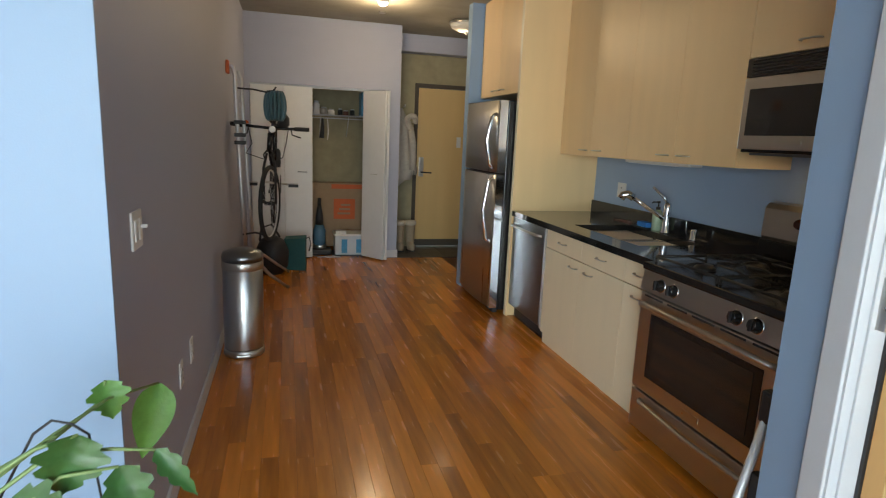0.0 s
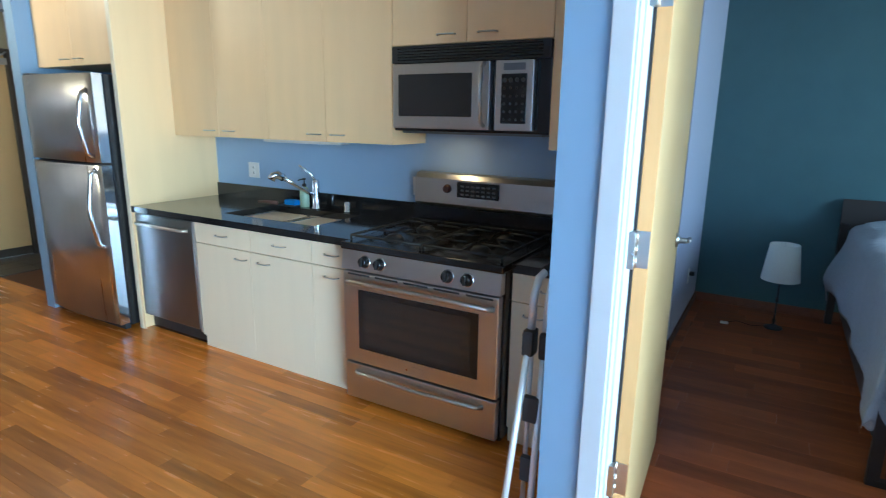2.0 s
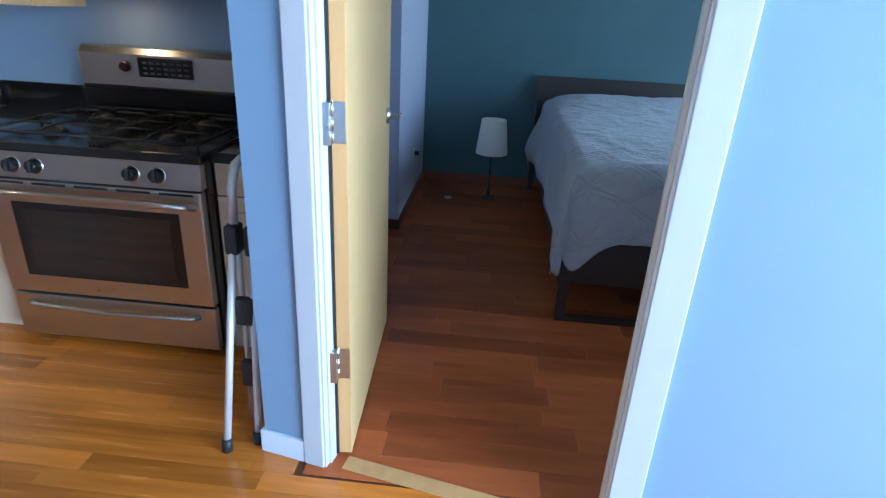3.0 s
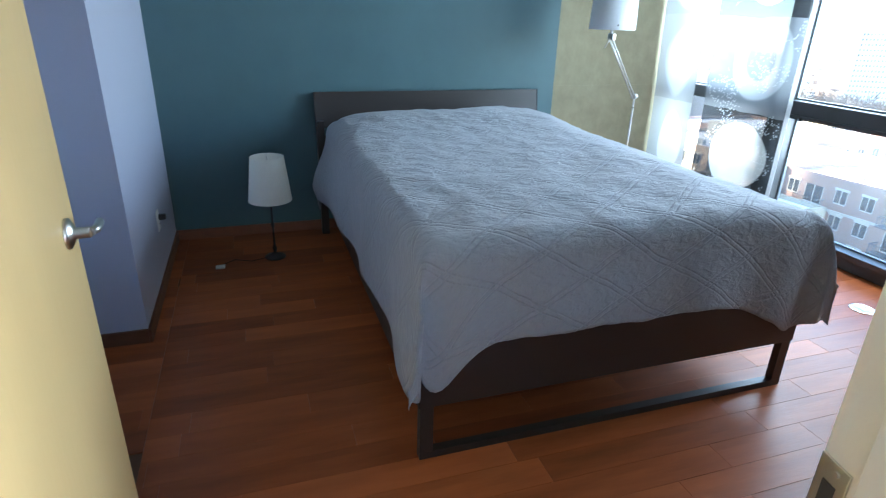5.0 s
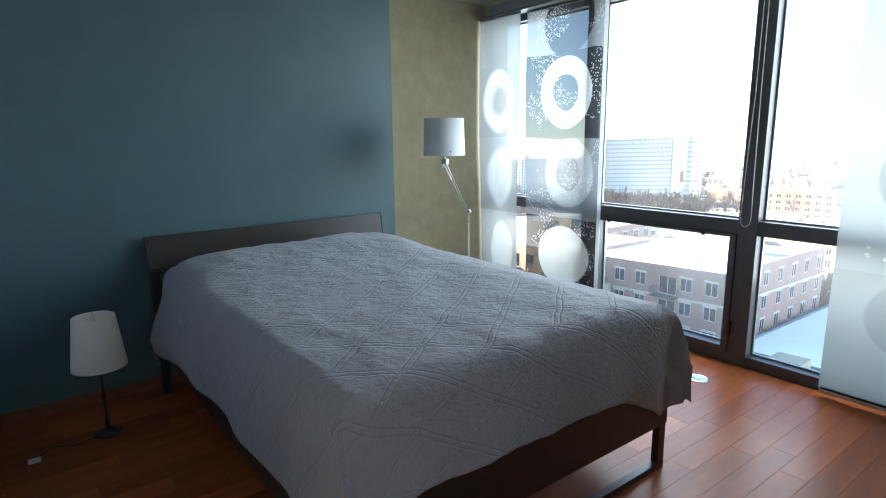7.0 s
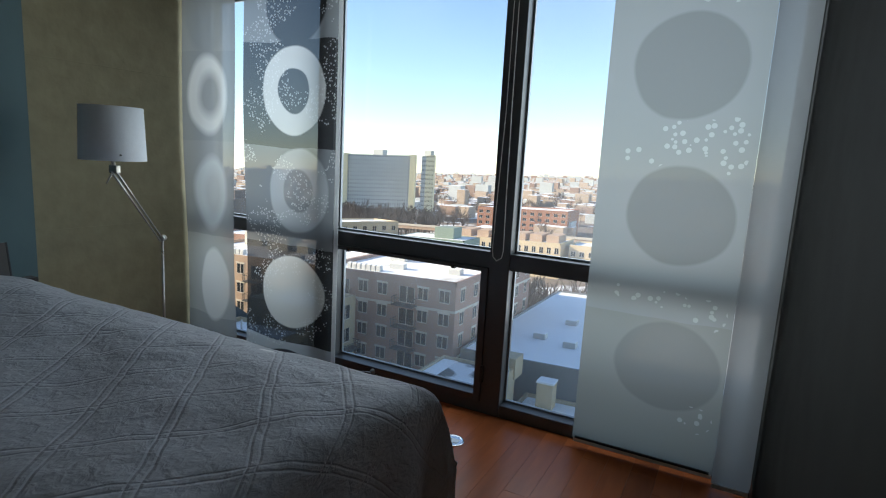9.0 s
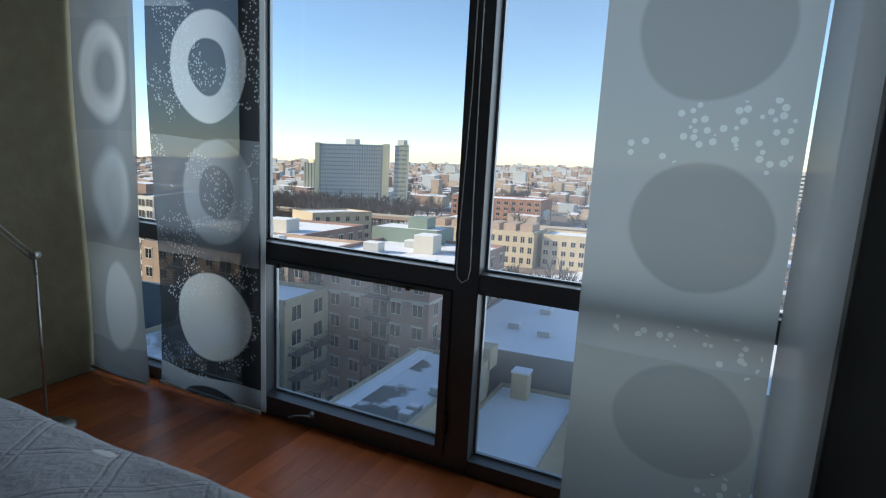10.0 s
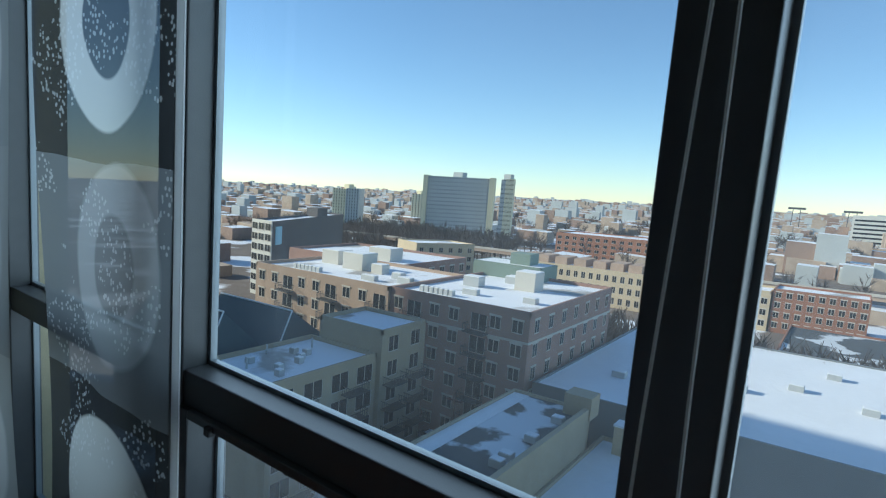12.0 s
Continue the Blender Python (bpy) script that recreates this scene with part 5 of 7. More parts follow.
for k in range(3):
    part("print_bar", bx(1.0 + 0.02 * k, 8.3945, 0.46 + 0.055 * k, 1.16, 8.3963, 0.485 + 0.055 * k), CARD, bdy)
VAC = thing("vacuum_cleaner", (0.74, 8.2, 0), "upright vacuum cleaner with blue dust cup", "vacuum cleaner")
VB = material("vacuum_blue", (0.08, 0.20, 0.30), 0.25)
part("head", bx(0.63, 8.02, 0.0, 0.90, 8.22, 0.07, bevel=0.02), BLACK_M, VAC)
part("dust_cup", lt([(0.06, 0), (0.075, 0.05), (0.075, 0.2), (0.05, 0.27)], (0.76, 8.17, 0.09), 20), VB, VAC, "clear blue dust cup")
part("motor", lt([(0.085, 0), (0.085, 0.07), (0.06, 0.1)], (0.76, 8.19, 0.04), 20), NICKEL, VAC)
part("body", lt([(0.05, 0), (0.045, 0.1), (0.03, 0.2), (0.02, 0.24)], (0.76, 8.2, 0.36), 16), BLACK_M, VAC)
part("handle", tb([(0.76, 8.2, 0.58), (0.76, 8.22, 0.64), (0.76, 8.2, 0.68)], 0.022, 10), BLACK_M, VAC)
BK = thing("backpack", (0.62, 8.35, 0), "black bag slumped against the closet wall", "bag")
part("sack", lt([(0.10, 0), (0.14, 0.06), (0.13, 0.22), (0.08, 0.36), (0.02, 0.40)], (0.60, 8.3, 0), 18, squash=(0.8, 0.9)), BLACK_M, BK)
part("strap", tb([(0.60, 8.2, 0.36), (0.57, 8.16, 0.25), (0.58, 8.16, 0.12)], 0.012, 6), BLACK_M, BK)
TUBM = material("clear_tub", (0.60, 0.66, 0.70), 0.25, 0, 0.05, 8)
TB = thing("storage_tub", (1.15, 8.15, 0), "clear plastic storage tub with a white lid in the closet", "storage box")
part("tub", bx(0.94, 8.02, 0.0, 1.42, 8.30, 0.24, bevel=0.015), TUBM, TB)
part("lid", bx(0.93, 8.01, 0.24, 1.43, 8.31, 0.265, bevel=0.006), PLASTIC, TB)
for x in (1.02, 1.20):
    part("blue_carton", bx(x, 8.016, 0.03, x + 0.07, 8.019, 0.20), BLUEP, TB)
solid("charger_box", bx(0.95, 8.05, 0.265, 1.08, 8.15, 0.30, bevel=0.004), PLASTIC, "small white box lying on the tub lid", "box")
solid("whisk_broom", tb([(0.80, 8.285, 1.66), (0.80, 8.28, 1.55), (0.79, 8.28, 1.42)], 0.012, 8, r_end=0.03), BLACK_M, "dark brush hanging from the wire shelf", "brush")
solid("hanging_cord", tb([(0.86, 8.285, 1.66), (0.87, 8.28, 1.5), (0.86, 8.28, 1.40)], 0.006, 6), PLASTIC, "pale cord hanging from the wire shelf", "cord")
solid("floor_cable", tb([(0.68, 7.98, 0.006), (0.78, 7.92, 0.006), (0.92, 7.95, 0.006), (1.0, 7.9, 0.006), (0.88, 7.88, 0.006), (0.72, 7.9, 0.006)], 0.005, 6), PLASTIC, "white cable lying at the closet door", "cable")
solid("closet_mat", bx(0.9, 7.95, 0.0, 1.44, 8.33, 0.0045, bevel=0.001), BLACK_M, "dark mat on the closet floor", "mat")

# coat and boots by the entry door
COATM = material("pale_coat", (0.46, 0.43, 0.385), 0.9, 0, 0.12, 12, 0.4, 40)
FUR = material("hood_fur", (0.50, 0.46, 0.40), 0.95, 0, 0.25, 40, 0.8, 90)
def coat():
    """A coat that hangs in soft folds from one hook, longer on the wall side."""
    bm = bmesh.new()
    rows = []
    for z, w, d in ((0.90, 0.165, 0.075), (1.0, 0.165, 0.08), (1.15, 0.15, 0.085), (1.32, 0.135, 0.085), (1.48, 0.125, 0.085), (1.60, 0.105, 0.08), (1.70, 0.07, 0.06), (1.79, 0.035, 0.035), (1.84, 0.012, 0.012)):
        ring = []
        for j in range(28):
            a = 2 * math.pi * j / 28
            f = 1 + 0.16 * math.sin(5 * a + 1.5 * z) * min(1, (1.9 - z) * 1.4) + 0.12 * noise.noise((math.cos(a) * 2, math.sin(a) * 2, z * 4))
            zz = z + (0.10 * math.cos(a) + 0.012 * math.sin(7 * a)) * max(0, (1.2 - z) / 0.3)
            ring.append(bm.verts.new((1.835 + 0.05 * (1.3 - z) + w * f * math.cos(a), 8.46 + d * f * math.sin(a), zz)))
        rows.append(ring)
    for a, b in zip(rows, rows[1:]):
        for j in range(28):
            bm.faces.new((a[j], a[(j + 1) % 28], b[(j + 1) % 28], b[j])).smooth = True
    bm.faces.new(rows[0][::-1]), bm.faces.new(rows[-1])
    return bm
def hood():
    """A hood fallen open to the side, with a thick furry rim."""
    bm = bmesh.new()
    tube(bm, [Vector((1.93 + 0.075 * math.cos(a) * math.sin(a * 0.5 + 0.6), 8.385 - 0.03 * math.sin(a), 1.655 + 0.085 * math.sin(a))) for a in [2 * math.pi * k / 22 for k in range(23)]], 0.036, 10)
    for v in bm.verts:
        v.co += Vector((1, 0.6, 1)) * 0.014 * noise.noise(v.co * 38)
    return bm
CO = thing("coat", (1.84, 8.46, 0.90), "pale winter coat with a furry hood hanging on a hook", "coat")
part("body", coat(), COATM, CO)
part("sleeve", tb([(1.92, 8.40, 1.56), (1.955, 8.385, 1.40), (1.965, 8.385, 1.2), (1.955, 8.385, 1.05)], 0.048, 12, r_end=0.040), COATM, CO)
part("hood", hood(), FUR, CO, "furry hood rim")
part("drawcord", tb([(1.985, 8.40, 1.06), (1.985, 8.39, 0.90)], 0.005, 5), BLACK_M, CO)
solid("coat_hook", tb([(1.86, 8.56, 1.86), (1.86, 8.50, 1.86), (1.86, 8.48, 1.89)], 0.008, 8), NICKEL, "metal coat hook on the concrete wall", "hook")
BOOTM = material("tan_suede", (0.40, 0.31, 0.22), 0.9, 0, 0.12, 12, 0.3, 60)
FLEECE = material("fleece_trim", (0.62, 0.55, 0.45), 0.95, 0, 0.1, 20, 0.5, 80)
def boot(x, y):
    t = thing("boot", (x, y, 0), "tan suede winter boot with fleece trim on the floor", "boot", "pair of boots")
    part("shaft", lt([(0.05, 0.05), (0.055, 0.12), (0.062, 0.30), (0.066, 0.36)], (x, y, 0), 16), BOOTM, t)
    part("foot", lt([(0.052, 0), (0.055, 0.03), (0.05, 0.08), (0.02, 0.1)], (x, y - 0.06, 0.012), 16, squash=(0.9, 2.0)), BOOTM, t)
    part("sole", lt([(0.056, 0), (0.056, 0.018)], (x, y - 0.06, 0), 16, squash=(0.95, 2.05)), RUBBER, t)
    part("cuff", lt([(0.068, 0), (0.076, 0.02), (0.074, 0.05), (0.06, 0.06)], (x, y, 0.335), 16), FLEECE, t)
boot(1.80, 8.32)
boot(1.95, 8.34)

# ceiling lights and alarms
def dome(x, y, r, glowing):
    t = thing("ceiling_light", (x, y, H - 0.13), "flush ceiling light with a frosted glass dome", "ceiling light", "ceiling lights")
    part("canopy", lt([(r * 0.9, 0), (r, -0.02), (r, -0.035)], (x, y, H), 32), NICKEL, t)
    part("dome", lt([(r * 0.96, -0.036), (r * 0.85, -0.075), (r * 0.5, -0.105), (0.012, -0.115)], (x, y, H), 32), glowing, t, "frosted glass dome")
    part("finial", lt([(0.012, -0.115), (0.014, -0.125), (0.005, -0.14)], (x, y, H), 12), NICKEL, t)
DOME_OFF = material("frosted_glass", (0.72, 0.70, 0.64), 0.3, 0, 0.03, 8)
dome(2.28, 7.30, 0.19, DOME_OFF)
SPOT = thing("spot_light", (1.26, 6.65, H - 0.1), "small lit ceiling spot lamp", "ceiling light")
part("canopy", lt([(0.06, 0), (0.06, -0.03), (0.045, -0.045)], (1.26, 6.65, H), 24), PLASTIC, SPOT)
part("lens", lt([(0.044, -0.046), (0.03, -0.062), (0.004, -0.066)], (1.26, 6.65, H), 24), glow("lit_lens", (1.0, 0.88, 0.68), 14.0), SPOT, "glowing lens")
solid("sprinkler_cap", lt([(0.04, 0), (0.04, -0.008), (0.03, -0.014)], (1.35, 7.25, H), 20), NICKEL, "round sprinkler cover on the ceiling", "sprinkler")

# ---- trash can ----
TC = thing("trash_can", (0.095, 4.87, 0), "slim brushed steel step trash can with black lid", "trash can")
part("body", lt([(0.125, 0.045), (0.127, 0.06), (0.127, 0.60), (0.122, 0.605)], (0.095, 4.87, 0), 40), STEEL_V, TC)
part("band", lt([(0.128, 0), (0.131, 0.004), (0.131, 0.05), (0.128, 0.054)], (0.095, 4.87, 0.585), 40), STEEL, TC)
part("lid", lt([(0.13, 0), (0.131, 0.03), (0.12, 0.055), (0.07, 0.075), (0.01, 0.08)], (0.095, 4.87, 0.64), 40), STEEL_D, TC, "dark domed lid")
part("foot_ring", lt([(0.13, 0), (0.132, 0.01), (0.13, 0.04), (0.126, 0.045)], (0.095, 4.87, 0), 40), STEEL, TC)
part("pedal", bx(0.05, 4.72, 0.012, 0.14, 4.76, 0.03, bevel=0.006), STEEL, TC)

# ---- bicycle hung upright on a stand ----
TUBE_S = material("dull_silver_tube", (0.62, 0.62, 0.63), 0.36, 0.8, 0.06, 8)
RK = thing("bike_stand", (0.12, 6.2, 0), "leaning silver tube bike stand against the wall", "bike stand")
part("upright", tb([(0.04, 5.98, 0.45), (0.02, 5.96, 0.9), (0.0, 5.94, 1.5), (-0.01, 5.92, 1.90), (-0.02, 5.90, 1.955), (-0.05, 5.89, 1.965)], 0.016, 10), TUBE_S, RK)
part("upright", tb([(0.10, 6.1, 0.45), (0.07, 6.06, 0.9), (0.045, 6.02, 1.5), (0.03, 5.99, 1.88), (0.01, 5.96, 1.93)], 0.013, 10), TUBE_S, RK)
part("foot", tb([(0.04, 5.98, 0.46), (0.10, 6.05, 0.40), (0.22, 6.25, 0.2), (0.38, 6.5, 0.012)], 0.015, 10), TUBE_S, RK)
part("foot", tb([(0.10, 6.1, 0.46), (0.16, 6.3, 0.38), (0.28, 6.75, 0.18), (0.385, 7.15, 0.012)], 0.013, 10), TUBE_S, RK)
part("wall_pad", bx(-0.07, 5.84, 1.90, -0.045, 5.92, 2.0, bevel=0.01), ORANGE, RK, "red rubber wall pad")
for z in (1.52, 1.42, 1.36):
    part("clamp", bx(-0.025, 5.91, z, 0.06, 6.04, z + 0.03, bevel=0.006), BLACK_M, RK)
part("hook", tb([(0.0, 5.95, 1.80), (0.12, 5.99, 1.80), (0.22, 6.0, 1.785), (0.28, 6.0, 1.80), (0.30, 6.0, 1.83)], 0.007, 8), BLACK_M, RK)
part("hook", tb([(0.02, 5.96, 0.62), (0.12, 6.0, 0.63), (0.20, 6.02, 0.60)], 0.008, 8), BLACK_M, RK)

BI = thing("bicycle", (0.26, 6.2, 0.45), "black road bicycle hanging upright on the bike stand", "bicycle")
WC = Vector((0.235, 6.15, 0.86))
def wheel(c, r, name, steer=0.22):
    bm = bmesh.new()
    u, v = Vector((steer, 1, 0)).normalized(), Vector((0, 0, 1))
    ax = u.cross(v)
    tube(bm, arc(c, r, 0, 360, 40, u, v), 0.019, 8, False)
    ty = part(name, bm, RUBBER, BI)
    bm = bmesh.new()
    tube(bm, arc(c, r - 0.022, 0, 360, 40, u, v), 0.008, 6, False)
    part("rim", bm, ALU, ty)
    for k in range(24):
        a = 2 * math.pi * k / 24
        part("spoke", tb([c + ax * (0.02 if k % 2 else -0.02), c + (u * math.cos(a) + v * math.sin(a)) * (r - 0.02)], 0.0012, 4), ALU, ty)
    part("hub", tb([c - ax * 0.045, c + ax * 0.045], 0.018, 10), BLACK_M, ty)
wheel(WC, 0.31, "front_tyre")
fk = Vector((0.235, 6.15, 1.34))
for s in (-0.05, 0.05):
    part("fork_blade", tb([WC + Vector((s, -s * 0.3, 0)), WC + Vector((s, -s * 0.3, 0.30)), fk + Vector((s * 0.4, 0, -0.05))], 0.011, 8), BLACK_M, BI)
part("head_tube", tb([fk + Vector((0, 0, -0.04)), fk + Vector((0.01, 0.02, 0.12))], 0.022, 10), BLACK, BI)
part("stem", tb([fk + Vector((0.01, 0.02, 0.12)), fk + Vector((0.01, -0.05, 0.15))], 0.014, 8), BLACK_M, BI)
HB = fk + Vector((0.01, -0.06, 0.16))
hbar = part("handlebar", tb([HB + Vector((-0.30, 0.02, 0.03)), HB + Vector((-0.14, 0, 0.01)), HB, HB + Vector((0.14, -0.02, 0.0)), HB + Vector((0.30, -0.03, 0.0))], 0.012, 8), BLACK, BI)
for s in (-1, 1):
    part("grip", tb([HB + Vector((s * 0.20, -s * 0.02, 0.012 if s < 0 else 0)), HB + Vector((s * 0.32, -s * 0.03, 0.025 if s < 0 else 0))], 0.017, 8), RUBBER, hbar)
    part("brake_lever", tb([HB + Vector((s * 0.17, 0, 0)), HB + Vector((s * 0.18, -0.05, -0.05)), HB + Vector((s * 0.25, -0.06, -0.07))], 0.006, 6), BLACK_M, hbar)
part("headlight", lt([(0.02, 0), (0.028, 0.03), (0.024, 0.05)], HB + Vector((0.02, -0.03, -0.01)), 14, (0, -1, 0)), PLASTIC, hbar, "small white bike light")
part("bell", lt([(0.025, 0), (0.02, 0.02), (0.005, 0.027)], HB + Vector((-0.19, -0.01, 0.03)), 14), ORANGE, hbar, "orange bike bell")
part("cable", tb([HB + Vector((-0.17, -0.03, 0)), HB + Vector((-0.14, -0.1, -0.13)), HB + Vector((-0.19, -0.07, -0.21)), fk + Vector((-0.05, 0, -0.1))], 0.0035, 6), RUBBER, BI)
part("cable", tb([HB + Vector((0.15, -0.03, 0)), HB + Vector((0.13, -0.1, -0.12)), HB + Vector((0.10, -0.05, -0.24)), fk + Vector((0.04, 0, -0.12))], 0.0035, 6), RUBBER, BI)
BB = Vector((0.27, 6.62, 0.99))
SAD = Vector((0.27, 6.3, 1.62))
for a, b, r in ((fk + Vector((0, 0.02, 0.02)), BB, 0.019), (fk + Vector((0.01, 0.02, 0.1)), SAD + Vector((0, 0.1, -0.06)), 0.016), (BB, SAD + Vector((0, 0.1, -0.06)), 0.017), (BB, Vector((0.21, 7.17, 0.86)), 0.011), (BB, Vector((0.26, 7.17, 0.86)), 0.011), (SAD + Vector((0.02, 0.2, -0.1)), Vector((0.26, 7.17, 0.86)), 0.009), (SAD + Vector((-0.02, 0.2, -0.1)), Vector((0.21, 7.17, 0.86)), 0.009)):
    part("frame_tube", tb([a, b], r, 10), BLACK, BI)
part("saddle", lt([(0.02, 0), (0.06, 0.05), (0.07, 0.10), (0.05, 0.16), (0.02, 0.19)], SAD + Vector((0, -0.04, -0.08)), 16, squash=(1, 0.5)), BLACK_M, BI)
part("seat_bag", lt([(0.03, 0), (0.06, 0.03), (0.06, 0.09), (0.03, 0.13)], fk + Vector((0.11, 0.05, 0.16)), 14), BLACK_M, BI)
part("reflective_strip", tb([fk + Vector((0.06, -0.02, 0.20)), fk + Vector((0.09, -0.02, 0.28)), fk + Vector((0.14, -0.01, 0.32))], 0.006, 6), PLASTIC, BI)
crk = part("crank", tb([BB + Vector((-0.10, -0.03, 0.02)), BB + Vector((0.12, -0.05, 0.0))], 0.01, 8), NICKEL, BI)
for s in (-1, 1):
    c = BB + Vector((0.185 * s - 0.02, -0.06 * s - 0.05, -0.005))
    pd = part("pedal", bx(c.x - 0.045, c.y - 0.04, c.z - 0.013, c.x + 0.045, c.y + 0.04, c.z + 0.013, bevel=0.004), BLACK_M, crk)
    part("pedal_cage", tb([c + Vector((-0.045, -0.045, 0.02)), c + Vector((0.045, -0.045, 0.02))], 0.005, 6), NICKEL, pd)
part("cable", tb([HB + Vector((0.02, -0.05, -0.02)), HB + Vector((0.06, -0.13, -0.10)), HB + Vector((0.02, -0.10, -0.24)), fk + Vector((0.0, -0.03, -0.06))], 0.0035, 6), RUBBER, BI)
part("chainring", lt([(0.05, -0.004), (0.085, -0.004), (0.088, 0.0), (0.085, 0.004), (0.05, 0.004)], BB + Vector((0.05, -0.02, 0)), 24, (1, 0, 0)), BLACK_M, crk)
for s in (-1, 1):
    part("brake_arm", tb([fk + Vector((s * 0.012, -0.035, -0.02)), fk + Vector((s * 0.045, -0.045, -0.06)), fk + Vector((s * 0.03, -0.04, -0.12))], 0.007, 6), BLACK_M, BI)
part("bottle", lt([(0.03, 0), (0.034, 0.05), (0.034, 0.14), (0.02, 0.17)], BB + Vector((0.02, -0.07, 0.16)), 14), BLACK_M, BI)
wheel(Vector((0.235, 7.17, 0.86)), 0.31, "rear_tyre", 0.0)

HM = thing("bike_helmet", (0.29, 6.06, 1.60), "teal and black bicycle helmet hanging on the bike", "helmet")
TEALH = material("teal_helmet", (0.06, 0.13, 0.15), 0.35)
for k in range(7):
    a = -1.2 + 0.4 * k
    pts = []
    for j in range(9):
        b = -1.25 + 2.5 * j / 8
        pts.append((0.29 + 0.085 * math.sin(a) * math.cos(b * 0.7), 6.03 - 0.07 * math.cos(a) * math.cos(b), 1.68 + 0.12 * math.sin(b)))
    part("shell_rib", tb(pts, 0.0135, 8), TEALH, HM)
part("liner", lt([(0.03, -0.10), (0.075, -0.05), (0.082, 0.02), (0.06, 0.08), (0.02, 0.105)], (0.29, 6.05, 1.68), 18, squash=(1, 0.75)), BLACK_M, HM)
part("strap", tb([(0.24, 6.03, 1.60), (0.27, 6.0, 1.54), (0.31, 6.0, 1.53), (0.34, 6.03, 1.60)], 0.006, 6), BLACK_M, HM)
TEALB = material("teal_fabric", (0.02, 0.10, 0.10), 0.8, 0, 0.15, 12, 0.2, 80)
BG = thing("tote_bag", (0.45, 7.3, 0), "teal fabric bag standing on the floor by the bike", "bag")
bm = bmesh.new()
prism(bm, [(0.34, 7.28), (0.56, 7.22), (0.58, 7.42), (0.36, 7.48)], 0.0, 0.34)
for v in bm.verts:
    if v.co.z > 0.2:
        v.co.z += 0.10 * (v.co.x - 0.45)
        v.co.y += 0.04
part("sack", bm, TEALB, BG)
part("strap", tb([(0.56, 7.24, 0.34), (0.60, 7.2, 0.38), (0.62, 7.2, 0.30), (0.60, 7.22, 0.22)], 0.006, 6), BLACK_M, BG)
DUF = thing("duffel_bag", (0.24, 7.2, 0), "black soft bag on the floor behind the bike", "bag")
part("sack", lt([(0.12, 0), (0.18, 0.08), (0.19, 0.24), (0.13, 0.36), (0.05, 0.40)], (0.22, 7.15, 0), 20, squash=(0.9, 0.8)), BLACK_M, DUF)
part("handle", tb([(0.10, 7.1, 0.36), (0.12, 7.05, 0.50), (0.22, 7.03, 0.54), (0.30, 7.08, 0.40)], 0.012, 8), BLACK_M, DUF)

# ---- plant by the wall corner ----
PT = thing("monstera_plant", (-0.28, 1.95, 0), "monstera plant with split green leaves in a pot", "plant")
POT = material("grey_pot", (0.30, 0.30, 0.30), 0.6, 0, 0.08, 10)
part("pot", lt([(0.13, 0), (0.16, 0.28), (0.17, 0.30), (0.155, 0.30), (0.15, 0.26)], (-0.35, 1.85, 0), 28), POT, PT)
part("soil", lt([(0.152, 0.255), (0.01, 0.262)], (-0.35, 1.85, 0), 20), SUB, PT)


def leaf_mesh(at, tip, width, bend, slits):
    """A heart-shaped blade from its stalk to its tip, with slits along the rim."""
    bm = bmesh.new()
    at, tip = Vector(at), Vector(tip)
    d = tip - at
    side = d.cross(Vector((0.35, -0.9, 0.25))).normalized()
    up = side.cross(d).normalized()
    rows = []
    n = 12
    for k in range(n + 1):
        s = k / n
        w = 1.12 * width * math.sin(math.pi * (s ** 0.62 * 0.94 + 0.05))
        if slits and k % 3 == 2:
            w *= 0.7
        mid = at + d * s + up * (bend * math.sin(math.pi * s))
        rows.append([bm.verts.new(mid + side * w * f + up * (0.45 * w * (abs(f) - 0.3))) for f in (-1, -0.5, 0, 0.5, 1)])
    for a, b in zip(rows, rows[1:]):
        for j in range(4):
            bm.faces.new((a[j], a[j + 1], b[j + 1], b[j])).smooth = True
    return bm
